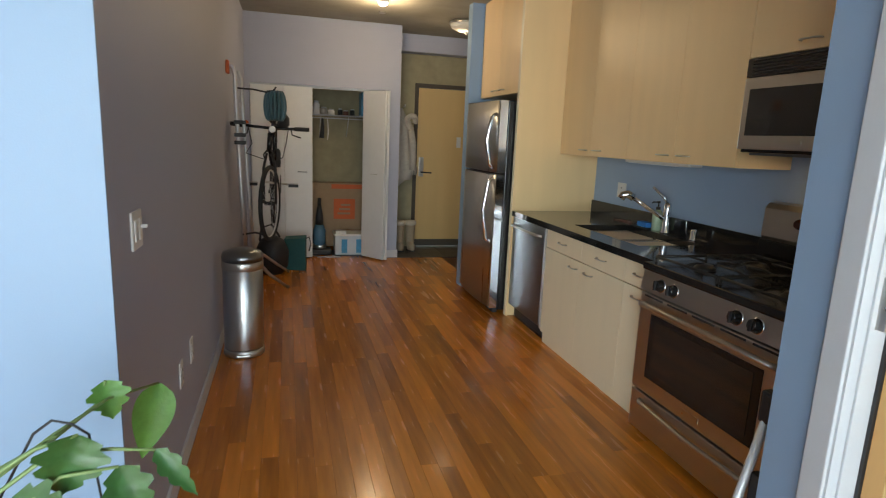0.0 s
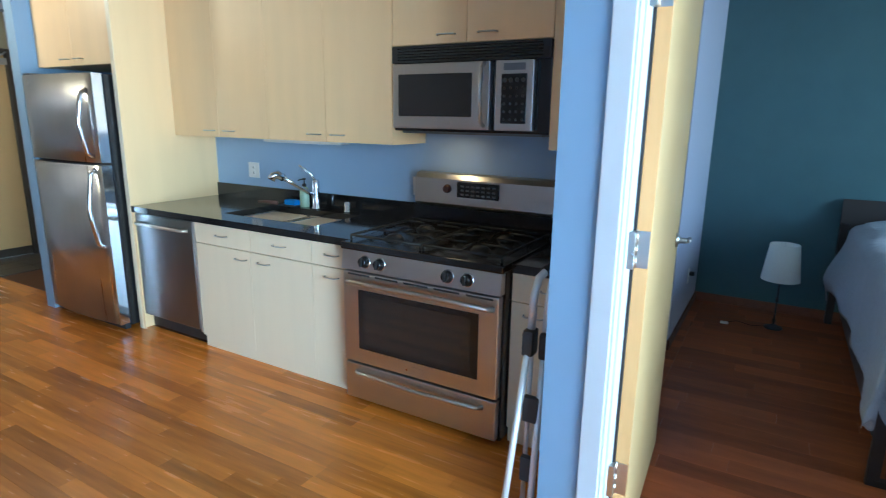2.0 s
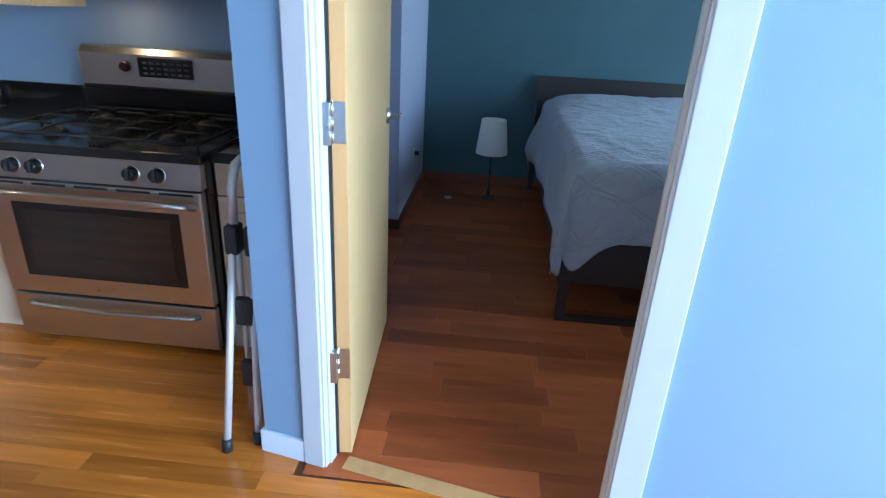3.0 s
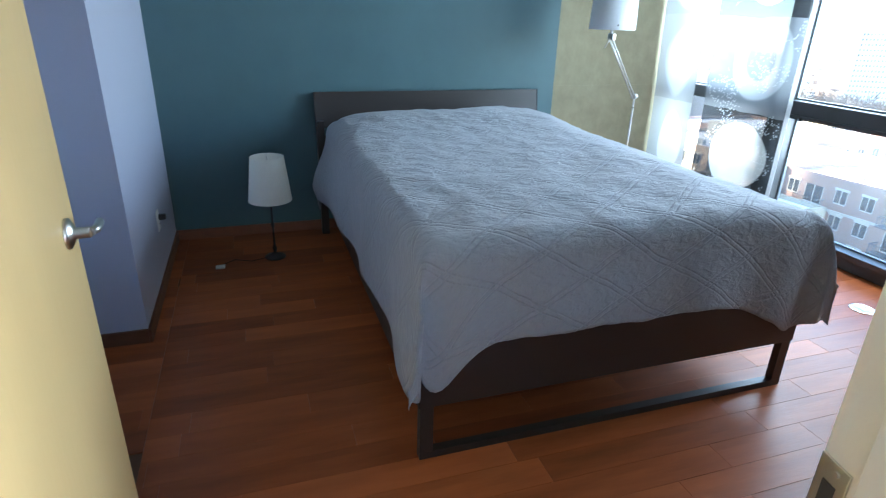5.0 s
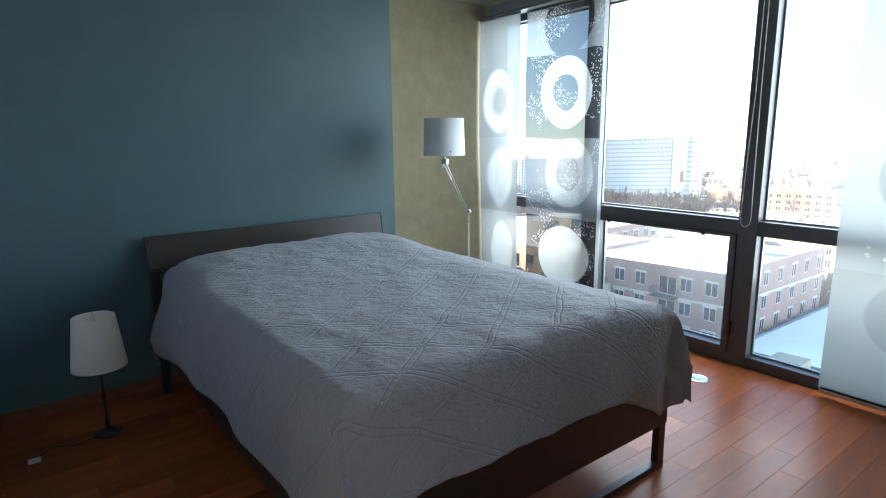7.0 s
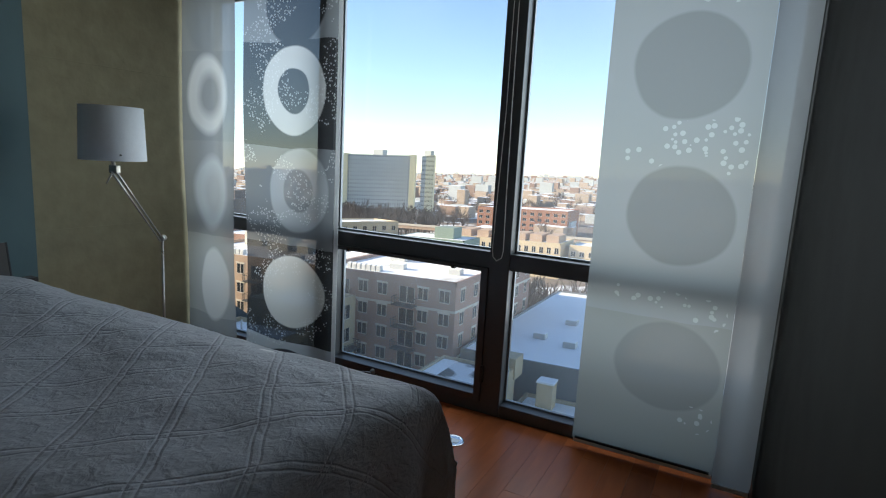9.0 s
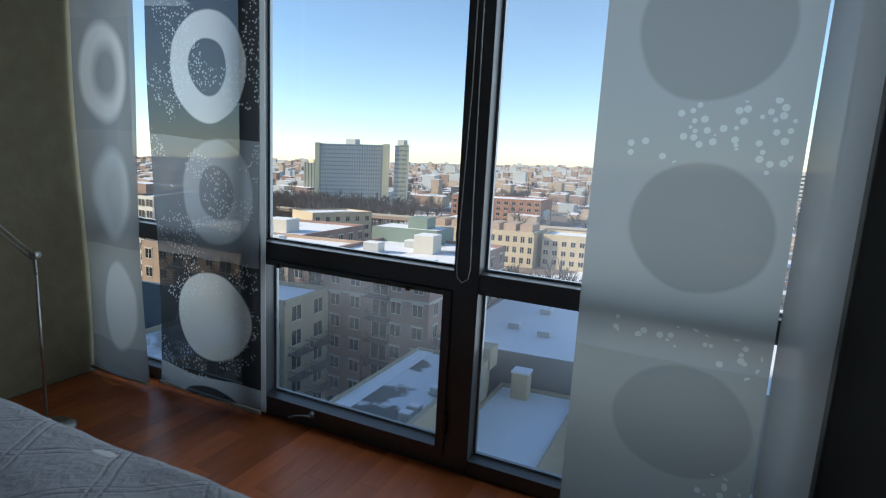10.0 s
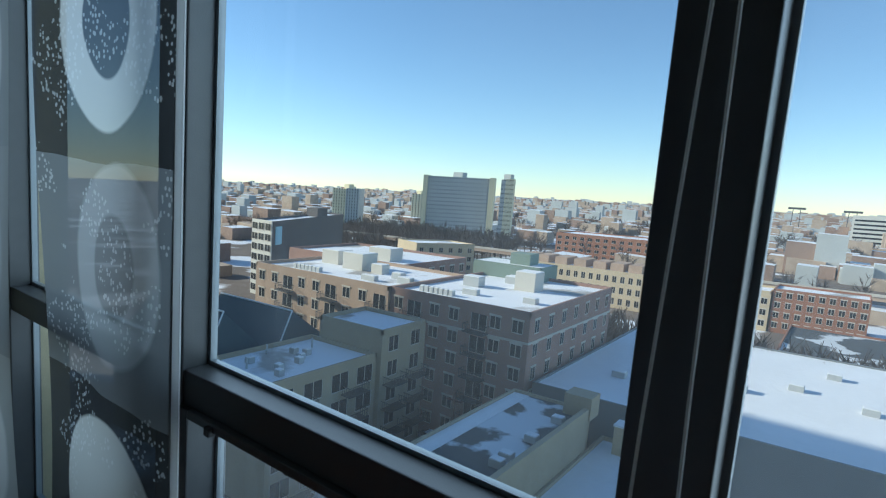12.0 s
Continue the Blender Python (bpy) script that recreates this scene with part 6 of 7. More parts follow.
# each leaf hangs from its own stalk
for stalk, tip, w, mat, slit in (
    (((-0.33, 1.86, 0.27), (-0.24, 2.05, 0.72), (-0.138, 2.15, 0.796), (-0.037, 2.15, 0.853), (-0.013, 2.347, 0.833), (0.001, 2.347, 0.883)), (0.011, 2.347, 0.789), 0.040, LEAF_L, True),
    (((-0.33, 1.86, 0.27), (-0.22, 2.05, 0.74), (-0.037, 2.16, 0.858), (0.009, 2.335, 0.846), (0.082, 2.475, 0.815)), (0.034, 2.475, 0.612), 0.044, LEAF_L, False),
    (((-0.35, 1.86, 0.27), (-0.24, 2.04, 0.70), (-0.039, 2.15, 0.826), (0.06, 2.15, 0.822), (0.14, 2.15, 0.812)), (0.215, 2.15, 0.70), 0.022, LEAF, True),
    (((-0.35, 1.85, 0.27), (-0.22, 2.05, 0.76), (-0.06, 2.12, 0.85), (0.012, 2.13, 0.868)), (-0.026, 2.13, 0.745), 0.058, LEAF, True),
    (((-0.36, 1.85, 0.27), (-0.2, 2.04, 0.66), (-0.02, 2.12, 0.79), (0.08, 2.12, 0.80)), (0.115, 2.12, 0.66), 0.042, LEAF, True),
    (((-0.36, 1.84, 0.27), (-0.28, 2.0, 0.62), (-0.16, 2.08, 0.74), (-0.10, 2.10, 0.76)), (0.0, 2.09, 0.69), 0.06, LEAF, True),
    (((-0.37, 1.84, 0.27), (-0.34, 1.96, 0.58), (-0.26, 2.02, 0.70), (-0.18, 2.05, 0.72)), (-0.10, 2.04, 0.66), 0.06, LEAF, True),
    (((-0.38, 1.86, 0.27), (-0.34, 2.0, 0.8), (-0.28, 2.1, 0.95), (-0.20, 2.13, 0.98)), (-0.145, 2.12, 0.92), 0.03, LEAF, False),
):
    stalk = [(x - 0.012, y, z + (0.028 if z > 0.3 else 0)) for x, y, z in stalk]
    tip = (tip[0] - 0.012, tip[1], tip[2] + 0.028)
    st = part("stalk", tb(stalk, 0.0055, 8, r_end=0.0032), STALK, PT)
    part("leaf", leaf_mesh(stalk[-1], tip, w, 0.008, slit), mat, st)
solid("plant_cable", tb([(-0.30, 2.2, 0.0), (-0.16, 2.18, 0.75), (-0.116, 2.16, 0.83), (-0.085, 2.16, 0.89), (-0.052, 2.16, 0.915), (-0.02, 2.16, 0.905), (0.009, 2.16, 0.88), (0.02, 2.2, 0.6), (-0.05, 2.4, 0.0)], 0.0028, 6), CORD_D, "thin dark cable arching behind the plant", "cable")


# ---- the city outside: heights are over a ground that falls away gently ----
def slope(x, y):
    return -0.037 * x + 0.0105 * y


def laid(bm):
    for v in bm.verts:
        v.co.z += slope(v.co.x, v.co.y)
    return bm


GR = -34.0
SNOW = material("roof_snow", (0.80, 0.82, 0.85), 0.85, 0, 0.06, 0.4, 0.3, 2.0)
def ground_material():
    m = material("winter_ground", (0.16, 0.125, 0.10), 0.95, 0, 0.3, 0.08)
    n, l = m.node_tree.nodes, m.node_tree.links
    b = n["Principled BSDF"]
    old = b.inputs["Base Color"].links[0].from_socket
    tc, ns, rp, mx = n.new("ShaderNodeTexCoord"), n.new("ShaderNodeTexNoise"), n.new("ShaderNodeMapRange"), n.new("ShaderNodeMix")
    ns.inputs["Scale"].default_value, ns.inputs["Detail"].default_value = 0.035, 8
    rp.inputs["From Min"].default_value, rp.inputs["From Max"].default_value = 0.50, 0.56
    mx.data_type = "RGBA"
    mx.inputs[7].default_value = (0.72, 0.74, 0.78, 1)
    l.new(tc.outputs["Object"], ns.inputs["Vector"])
    l.new(ns.outputs["Fac"], rp.inputs["Value"])
    l.new(rp.outputs[0], mx.inputs[0])
    l.new(old, mx.inputs[6])
    l.new(mx.outputs[2], b.inputs["Base Color"])
    return m
GROUND = ground_material()
def patchy(name, under, cover, scale, lo, hi):
    """A roof with snow lying on it in patches."""
    m = material(name, under, 0.85, 0, 0.15, 0.6)
    n, l = m.node_tree.nodes, m.node_tree.links
    b = n["Principled BSDF"]
    old = b.inputs["Base Color"].links[0].from_socket
    tc, ns, rp, mx = n.new("ShaderNodeTexCoord"), n.new("ShaderNodeTexNoise"), n.new("ShaderNodeMapRange"), n.new("ShaderNodeMix")
    ns.inputs["Scale"].default_value, ns.inputs["Detail"].default_value = scale, 6
    rp.inputs["From Min"].default_value, rp.inputs["From Max"].default_value = lo, hi
    mx.data_type = "RGBA"
    mx.inputs[7].default_value = (*cover, 1)
    l.new(tc.outputs["Object"], ns.inputs["Vector"])
    l.new(ns.outputs["Fac"], rp.inputs["Value"])
    l.new(rp.outputs[0], mx.inputs[0])
    l.new(old, mx.inputs[6])
    l.new(mx.outputs[2], b.inputs["Base Color"])
    return m
ROOF_D = patchy("tar_roof_with_snow", (0.10, 0.11, 0.11), (0.66, 0.70, 0.74), 0.16, 0.50, 0.55)
ROOF_S = patchy("snowy_roof", (0.42, 0.40, 0.37), (0.80, 0.82, 0.86), 0.10, 0.36, 0.44)
BRICK_T = material("tan_brick", (0.44, 0.32, 0.235), 0.9, 0, 0.16, 1.5, 0.2, 8)
BRICK_B = material("brown_brick", (0.33, 0.205, 0.165), 0.9, 0, 0.16, 1.5, 0.2, 8)
BRICK_R = material("red_brick", (0.31, 0.145, 0.09), 0.9, 0, 0.18, 1.5, 0.2, 8)
BEIGE = material("beige_render", (0.40, 0.34, 0.24), 0.9, 0, 0.1, 1.0)
YELL = material("yellow_brick", (0.56, 0.46, 0.31), 0.9, 0, 0.1, 1.0)
# grey lightened for distance haze; pale yellow carries the towers' sunlit tone
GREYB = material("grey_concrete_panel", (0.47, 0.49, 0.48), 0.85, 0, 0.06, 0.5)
PALEY = material("sunlit_pale_concrete", (0.76, 0.68, 0.46), 0.85, 0, 0.06, 0.5)
DARKB = material("dark_brick_side", (0.13, 0.115, 0.11), 0.9, 0, 0.12, 0.5)
WHITEB = material("white_facade", (0.62, 0.60, 0.54), 0.8, 0, 0.06, 1.0)
BLUER = material("blue_green_roof", (0.05, 0.085, 0.10), 0.7, 0, 0.12, 1.0, 0.2, 6)
WPANE = material("far_window", (0.022, 0.026, 0.03), 0.2, 0, 0.1, 3, spec=0.25)
LINTEL = material("stone_lintel", (0.55, 0.50, 0.43), 0.85, 0, 0.05, 3)
RAILM = material("dark_railing", (0.06, 0.06, 0.06), 0.6)
METAL = material("roof_unit_metal", (0.50, 0.52, 0.52), 0.5, 0.3, 0.08, 3)

# unseen mass of the apartment house round the flat, stretched to shade near roofs
bm = bmesh.new()
box(bm, -40, -2.36, -60, 215, 18, -0.16)
box(bm, -40, -2.36, H + 0.16, 215, 18, 53)
box(bm, 5.805, -2.36, -0.16, 215, 18, H + 0.16)
box(bm, -40, -2.36, -0.16, -3.33, 18, H + 0.16)
solid("building_mass", bm, GREYB, "unseen concrete apartment house round the flat, stretched to cast shade", "building", "", "structure")
bm = bmesh.new()
nx, ny = 24, 40
gv = [[bm.verts.new((-2600 + 5200 * i / nx, -14 - 4600 * (j / ny) ** 2, GR)) for i in range(nx + 1)] for j in range(ny + 1)]
for j in range(ny):
    for i in range(nx):
        bm.faces.new((gv[j][i], gv[j + 1][i], gv[j + 1][i + 1], gv[j][i + 1]))
solid("ground", laid(bm), GROUND, "snow-patched winter ground reaching to the horizon", "ground", "", "structure")

WMESH = {}
def window_mesh(w, h, lintel):
    key = (w, h, lintel)
    if key not in WMESH:
        bm = bmesh.new()
        for q in ((-w / 2 - 0.07, -w / 2, 0, h), (w / 2, w / 2 + 0.07, 0, h), (-w / 2, w / 2, -0.12, 0), (-0.05, 0.05, 0, h)):
            box(bm, q[0], -0.05, q[2], q[1], 0.04, q[3])
        if lintel:
            box(bm, -w / 2 - 0.2, -0.05, h, w / 2 + 0.2, 0.09, h + 0.28)
        k = len(bm.faces)
        box(bm, -w / 2, -0.08, 0, -0.05, 0.015, h)
        box(bm, 0.05, -0.08, 0, w / 2, 0.015, h)
        bm.faces.ensure_lookup_table()
        for f in bm.faces[k:]:
            f.material_index = 1
        WMESH[key] = mesh_of("window", bm, [LINTEL, WPANE])
    return WMESH[key]


def put(name, mesh, parent, m):
    ob = new(name, mesh)
    ob.parent = parent
    if parent.type == "EMPTY":
        ob.matrix_parent_inverse = Matrix.Translation(-parent.location)
    ob.matrix_basis = m
    return ob


def facade(parent, a, b, z0, storeys, sh, pitch, w, h, lintel=True, skip=(), sill=0.9):
    """Rows of windows on the face from plan point a to b, outward to the right of the way from a to b."""
    a, b = Vector((*a, 0)), Vector((*b, 0))
    d = b - a
    n = max(1, int(d.length / pitch))
    turn = Matrix.Rotation(math.atan2(d.y, d.x) + math.pi, 4, "Z")
    for k in range(n):
        if k in skip:
            continue
        p = a + d * ((k + 0.5) / n)
        for s in range(storeys):
            put("window", window_mesh(w, h, lintel), parent, Matrix.Translation((p.x, p.y, z0 + s * sh + sill + slope(p.x, p.y))) @ turn)


BALC = None
def balcony(parent, x, y, z, ang):
    global BALC
    if BALC is None:
        bm = bmesh.new()
        box(bm, -1.7, 0, -0.15, 1.7, 1.5, 0.0)
        for k in range(12):
            xx = -1.65 + 0.3 * k
            box(bm, xx - 0.02, 1.43, 0, xx + 0.02, 1.47, 1.0)
        box(bm, -1.7, 1.42, 1.0, 1.7, 1.48, 1.06)
        for s in (-1.68, 1.68):
            box(bm, s - 0.03, 0, 1.0, s + 0.03, 1.45, 1.06)
            for k in range(4):
                box(bm, s - 0.02, 0.2 + 0.35 * k, 0, s + 0.02, 0.24 + 0.35 * k, 1.0)
        BALC = mesh_of("balcony", bm, RAILM)
    put("balcony", BALC, parent, Matrix.Translation((x, y, z + slope(x, y))) @ Matrix.Rotation(ang, 4, "Z"))


def block(name, outline, z0, z1, mat, roof, label, parapet=0.7):
    """A flat-roofed house over a plan outline (counter-clockwise), with a parapet."""
    cx, cy = sum(p[0] for p in outline) / len(outline), sum(p[1] for p in outline) / len(outline)
    t = thing(name, (cx, cy, z0 + slope(cx, cy)), label, "building")
    bm = bmesh.new()
    prism(bm, outline, z0, z1)
    part("walls", laid(bm), mat, t)
    bm = bmesh.new()
    prism(bm, [(cx + (x - cx) * 0.995, cy + (y - cy) * 0.995) for x, y in outline], z1 + 0.01, z1 + 0.14)
    part("roof", laid(bm), roof, t)
    if parapet:
        bm = bmesh.new()
        for k in range(len(outline)):
            (xa, ya), (xb, yb) = outline[k], outline[(k + 1) % len(outline)]
            d = Vector((xb - xa, yb - ya)).normalized() * 0.3
            nrm = Vector((-d.y, d.x))
            prism(bm, [(xa, ya), (xb, yb), (xb + nrm.x, yb + nrm.y), (xa + nrm.x, ya + nrm.y)], z1 + 0.005, z1 + parapet)
        part("parapet", laid(bm), mat, t)
    return t


def rect(x0, y0, x1, y1):
    return [(x0, y0), (x1, y0), (x1, y1), (x0, y1)]


def unit(x, y, z, sx, sy, sz, mat=None, name="roof_unit", label="snow-dusted metal ventilation unit on a flat roof"):
    t = thing(name, (x, y, z + slope(x, y)), label, "roof unit", "roof units")
    part("housing", laid(bx(x - sx / 2, y - sy / 2, z, x + sx / 2, y + sy / 2, z + sz, bevel=0.05)), mat or METAL, t)
    part("snow_cap", laid(bx(x - sx / 2 + 0.05, y - sy / 2 + 0.05, z + sz, x + sx / 2 - 0.05, y + sy / 2 - 0.05, z + sz + 0.12, bevel=0.04)), SNOW, t)


# brick apartment house: brown puts the shaded front into the colour, tan the sunlit
AH = block("apartment_house", rect(34.4, -96, 57.9, -66), GR, -14, BRICK_B, ROOF_S, "six-storey brick apartment house with balconies, browned as in shade")
facade(AH, (57.9, -66), (34.4, -66), -33.2, 6, 3.2, 3.3, 1.5, 1.6, True, (1, 4))
facade(AH, (34.4, -66), (34.4, -96), -33.2, 6, 3.2, 4.0, 1.2, 1.7)
for s in range(1, 6):
    for x in (53.2, 42.0):
        balcony(AH, x, -66, -33.2 + 3.2 * s, 0)
        put("window", window_mesh(2.4, 2.2, False), AH, Matrix.Translation((x, -66, -33.0 + 3.2 * s + slope(x, -66))))
part("string_course", laid(bx(34.3, -96, -17.6, 57.9, -65.9, -17.3)), LINTEL, AH, "pale stone band round the walls")
AH2 = block("apartment_house", rect(57.95, -86, 90, -65.6), GR, -14, BRICK_T, ROOF_S, "six-storey brick apartment house with balconies, tan as in sun")
facade(AH2, (90, -65.6), (57.95, -65.6), -33.2, 6, 3.2, 3.3, 1.5, 1.6, True, (2, 5, 8))
for s in range(1, 6):
    for k in (2, 5, 8):
        x = 90 - 32.05 * (k + 0.5) / 9
        balcony(AH2, x, -65.6, -33.2 + 3.2 * s, 0)
        put("window", window_mesh(2.4, 2.2, False), AH2, Matrix.Translation((x, -65.6, -33.0 + 3.2 * s + slope(x, -65.6))))
AH3 = block("apartment_house", rect(72, -108, 106, -86.05), GR, -14, BRICK_B, ROOF_S, "snow-roofed rear wing of the brick apartment house")
facade(AH3, (72, -86), (72, -108), -33.2, 6, 3.2, 3.6, 1.5, 1.6)
for x, y, sx, sy, sz, mt in ((44, -84, 3.6, 3.2, 3.0, WHITEB), (52, -80, 3.0, 2.0, 1.6, None), (49, -88, 2.2, 2.2, 1.2, None), (38.5, -74, 2.0, 1.2, 0.8, None), (76, -78, 5.0, 4.0, 3.0, WHITEB), (84, -80, 4.5, 4.0, 2.6, WHITEB), (70, -77, 2.6, 2.0, 1.6, WHITEB), (64, -75, 2.0, 1.4, 1.0, None), (82, -92, 6.0, 4.0, 2.6, WHITEB), (60, -72, 2.6, 1.2, 1.0, None), (66, -70, 3.0, 1.0, 0.8, None), (48, -73, 2.6, 1.0, 0.8, None)):
    unit(x, y, -13.86, sx, sy, sz, mt)
for k in range(7):
    unit(54.5 - 0.9 * k, -69.5, -13.86, 0.7, 0.8, 0.8)
    unit(83 - 1.0 * k, -69.0, -13.86, 0.8, 0.8, 0.8)
GREENB = material("green_siding", (0.20, 0.27, 0.23), 0.8, 0, 0.06, 2)
PH = block("roof_house", rect(46, -99, 60, -92), -13.9, -11.4, GREENB, SNOW, "green roof-top house with a flat snowy roof", 0.2)
part("upper_room", laid(bx(49, -97, -11.3, 53, -93.5, -9.2)), GREENB, PH)

# beige house with big windows
CH = block("beige_house", rect(49.3, -54, 61.5, -37.4), GR, -20, BEIGE, ROOF_S, "beige four-storey house with a snowy roof and wide windows")
facade(CH, (49.3, -37.4), (49.3, -54), -33.4, 4, 3.4, 4.1, 2.6, 2.1, False, (), 0.5)
for s in range(0, 4):
    for y in (-41.6, -49.7):
        balcony(CH, 49.3, y, -33.4 + 3.4 * s, math.pi / 2)
CH2 = block("beige_house", rect(48.6, -63, 60, -54.05), GR, -17, BEIGE, ROOF_S, "taller beige house end with a snowy roof")
facade(CH2, (48.6, -54.05), (48.6, -63), -33.4, 5, 3.3, 4.4, 1.8, 1.9, False)
for y in (-56.3, -60.8):
    for s in range(0, 4):
        balcony(CH2, 48.6, y, -33.4 + 3.3 * s, math.pi / 2)
for x, y in ((52, -41), (53.6, -42.2), (54, -45.5), (55, -46.6), (56, -48.4), (57.5, -47.6), (58, -41.5)):
    unit(x, y, -19.86, 0.9, 0.8, 0.7)
for x, y in ((56.5, -40), (59.5, -45), (58, -51)):
    solid("vent_pipe", laid(tb([(x, y, -19.9), (x, y, -18.6)], 0.12, 8)), METAL, "thin metal vent pipe on the snowy roof", "vent pipe")

# flat tar roof with a pale parapet, and the snowy roofs round it
TR = block("low_hall", rect(24.2, -63, 34.2, -38), GR, -23, BEIGE, ROOF_D, "low hall with a dark tar roof partly under snow", 0.5)
part("snow_edge", laid(bx(31.9, -62.6, -22.86, 33.9, -38.4, -22.80)), SNOW, TR, "strip of snow along the parapet")
part("stair_head", laid(bx(23.4, -63.2, -23, 26.6, -60.6, -20.4)), BEIGE, TR)
part("side_wall", laid(bx(23.6, -60.6, -27, 24.2, -38, -21.6)), BEIGE, TR)
for y in (-44.5, -46.2, -51.3, -57.5):
    unit(25.8, y, -22.86, 1.3, 1.0, 0.7)
block("snowy_hall", rect(13.5, -66, 23.55, -36), GR, -27, BEIGE, SNOW, "low hall with a clean snow-covered roof", 0.6)
VN = thing("roof_stair", (20.4, -63.6, -27 + slope(20.4, -63.6)), "tan metal stair head with snow on top", "roof stair")
part("housing", laid(bx(19.3, -64.6, -26.9, 21.3, -62.8, -23.6, bevel=0.05)), YELL, VN)
part("snow_cap", laid(bx(19.2, -64.7, -23.6, 21.4, -62.7, -23.35, bevel=0.06)), SNOW, VN)
GREYW = material("grey_metal_wall", (0.17, 0.19, 0.20), 0.7, 0, 0.08, 1)
block("warehouse", rect(-32, -112, 33.5, -66.6), GR, -22.8, GREYW, SNOW, "long warehouse with a wide snow-covered roof", 0.4)
for x, y in ((26, -78), (21, -76), (24, -88), (12, -84), (6, -90), (-2, -86), (-6, -96), (16, -98), (2, -100)):
    unit(x, y, -22.66, 1.8, 1.4, 0.8)
BR = block("brick_warehouse", rect(-40, -156, 11.5, -124), GR, -26, BRICK_R, patchy("dark_snowy_roof", (0.07, 0.075, 0.08), (0.6, 0.62, 0.64), 0.12, 0.55, 0.6), "red brick warehouse with a dark flat roof", 0.6)
facade(BR, (11.5, -124), (-40, -124), -34, 1, 3, 3.0, 2.2, 1.4, False, (), 4.6)
SGN = thing("roof_sign", (0.5, -123.8, -29 + slope(0, -123.8)), "yellow banner with black lettering on the brick warehouse", "sign")
YSIGN = material("yellow_banner", (0.75, 0.62, 0.06), 0.6)
part("banner", laid(bx(-4.6, -123.92, -30.4, 1.0, -123.80, -28.3)), YSIGN, SGN)
txt = bpy.data.curves.new("sign_text", "FONT")
txt.body, txt.size, txt.extrude, txt.align_x = "AVAILABLE", 1.0, 0.01, "CENTER"
tob = new("sign_text", txt)
tmesh = bpy.data.meshes.new_from_object(tob)
bpy.data.objects.remove(tob)
tmesh.materials.append(BLACK_M)
put("lettering", tmesh, SGN, Matrix.Translation((-1.8, -123.78, -29.5 + slope(-1.8, -123.8))) @ Matrix.Rotation(math.pi, 4, "Z") @ Matrix.Rotation(math.pi / 2, 4, "X"))
part("second_line", laid(bx(-3.6, -123.80, -30.15, 0.0, -123.77, -29.85)), BLACK_M, SGN)

# church-like dark roof between the houses
GB = thing("gabled_hall", (72, -50, GR + slope(72, -50)), "hall with steep blue-green roofs and snow lines", "building")
bm = bmesh.new()
prism(bm, rect(63.5, -60, 84, -38), GR, -22)
part("walls", laid(bm), BEIGE, GB)
for y0, y1, zr in ((-49, -38, -15.5), (-60, -49.2, -17.0)):
    bm = bmesh.new()
    ym = (y0 + y1) / 2
    vs = [bm.verts.new(p) for p in ((63.2, y0, -22), (63.2, y1, -22), (66.5, ym, zr), (84, y0, -22), (84, y1, -22), (84, ym, zr))]
    for q in ((0, 2, 1), (3, 4, 5), (0, 3, 5, 2), (1, 2, 5, 4), (0, 1, 4, 3)):
        bm.faces.new([vs[i] for i in q])
    rf = part("roof", laid(bm), BLUER, GB)
    part("snow_line", laid(tb([(63.2, y1, -21.9), (66.5, ym, zr + 0.05)], 0.12, 5)), SNOW, rf)
    part("ridge_snow", laid(tb([(66.5, ym, zr + 0.05), (84, ym, zr + 0.05)], 0.14, 5)), SNOW, rf)

# dark office block with a white gridded front
OB = block("office_block", [(142.9, -109.9), (172, -167.5), (182.6, -168.3), (153.5, -110.7)], GR, -11.5, DARKB, ROOF_S, "seven-storey dark brick block with a white gridded front", 0.8)
OBF = part("white_front", laid((lambda b: (prism(b, [(153.5, -110.4), (142.9, -109.6), (142.9, -109.88), (153.5, -110.68)], GR, -10.5), b)[1])(bmesh.new())), WHITEB, OB)
facade(OB, (153.5, -110.3), (142.9, -109.5), -33.5, 7, 3.2, 3.4, 2.7, 1.9, False)
part("lit_sign", laid((lambda b: (prism(b, [(143.8, -111.7), (145.6, -115.3), (145.33, -115.44), (143.53, -111.84)], -18, -12.4), b)[1])(bmesh.new())), BLUEL, OB, "pale blue painted sign on the side wall")
part("roof_frame", laid(bx(166, -153, -11.3, 172, -148, -8)), DARKB, OB)

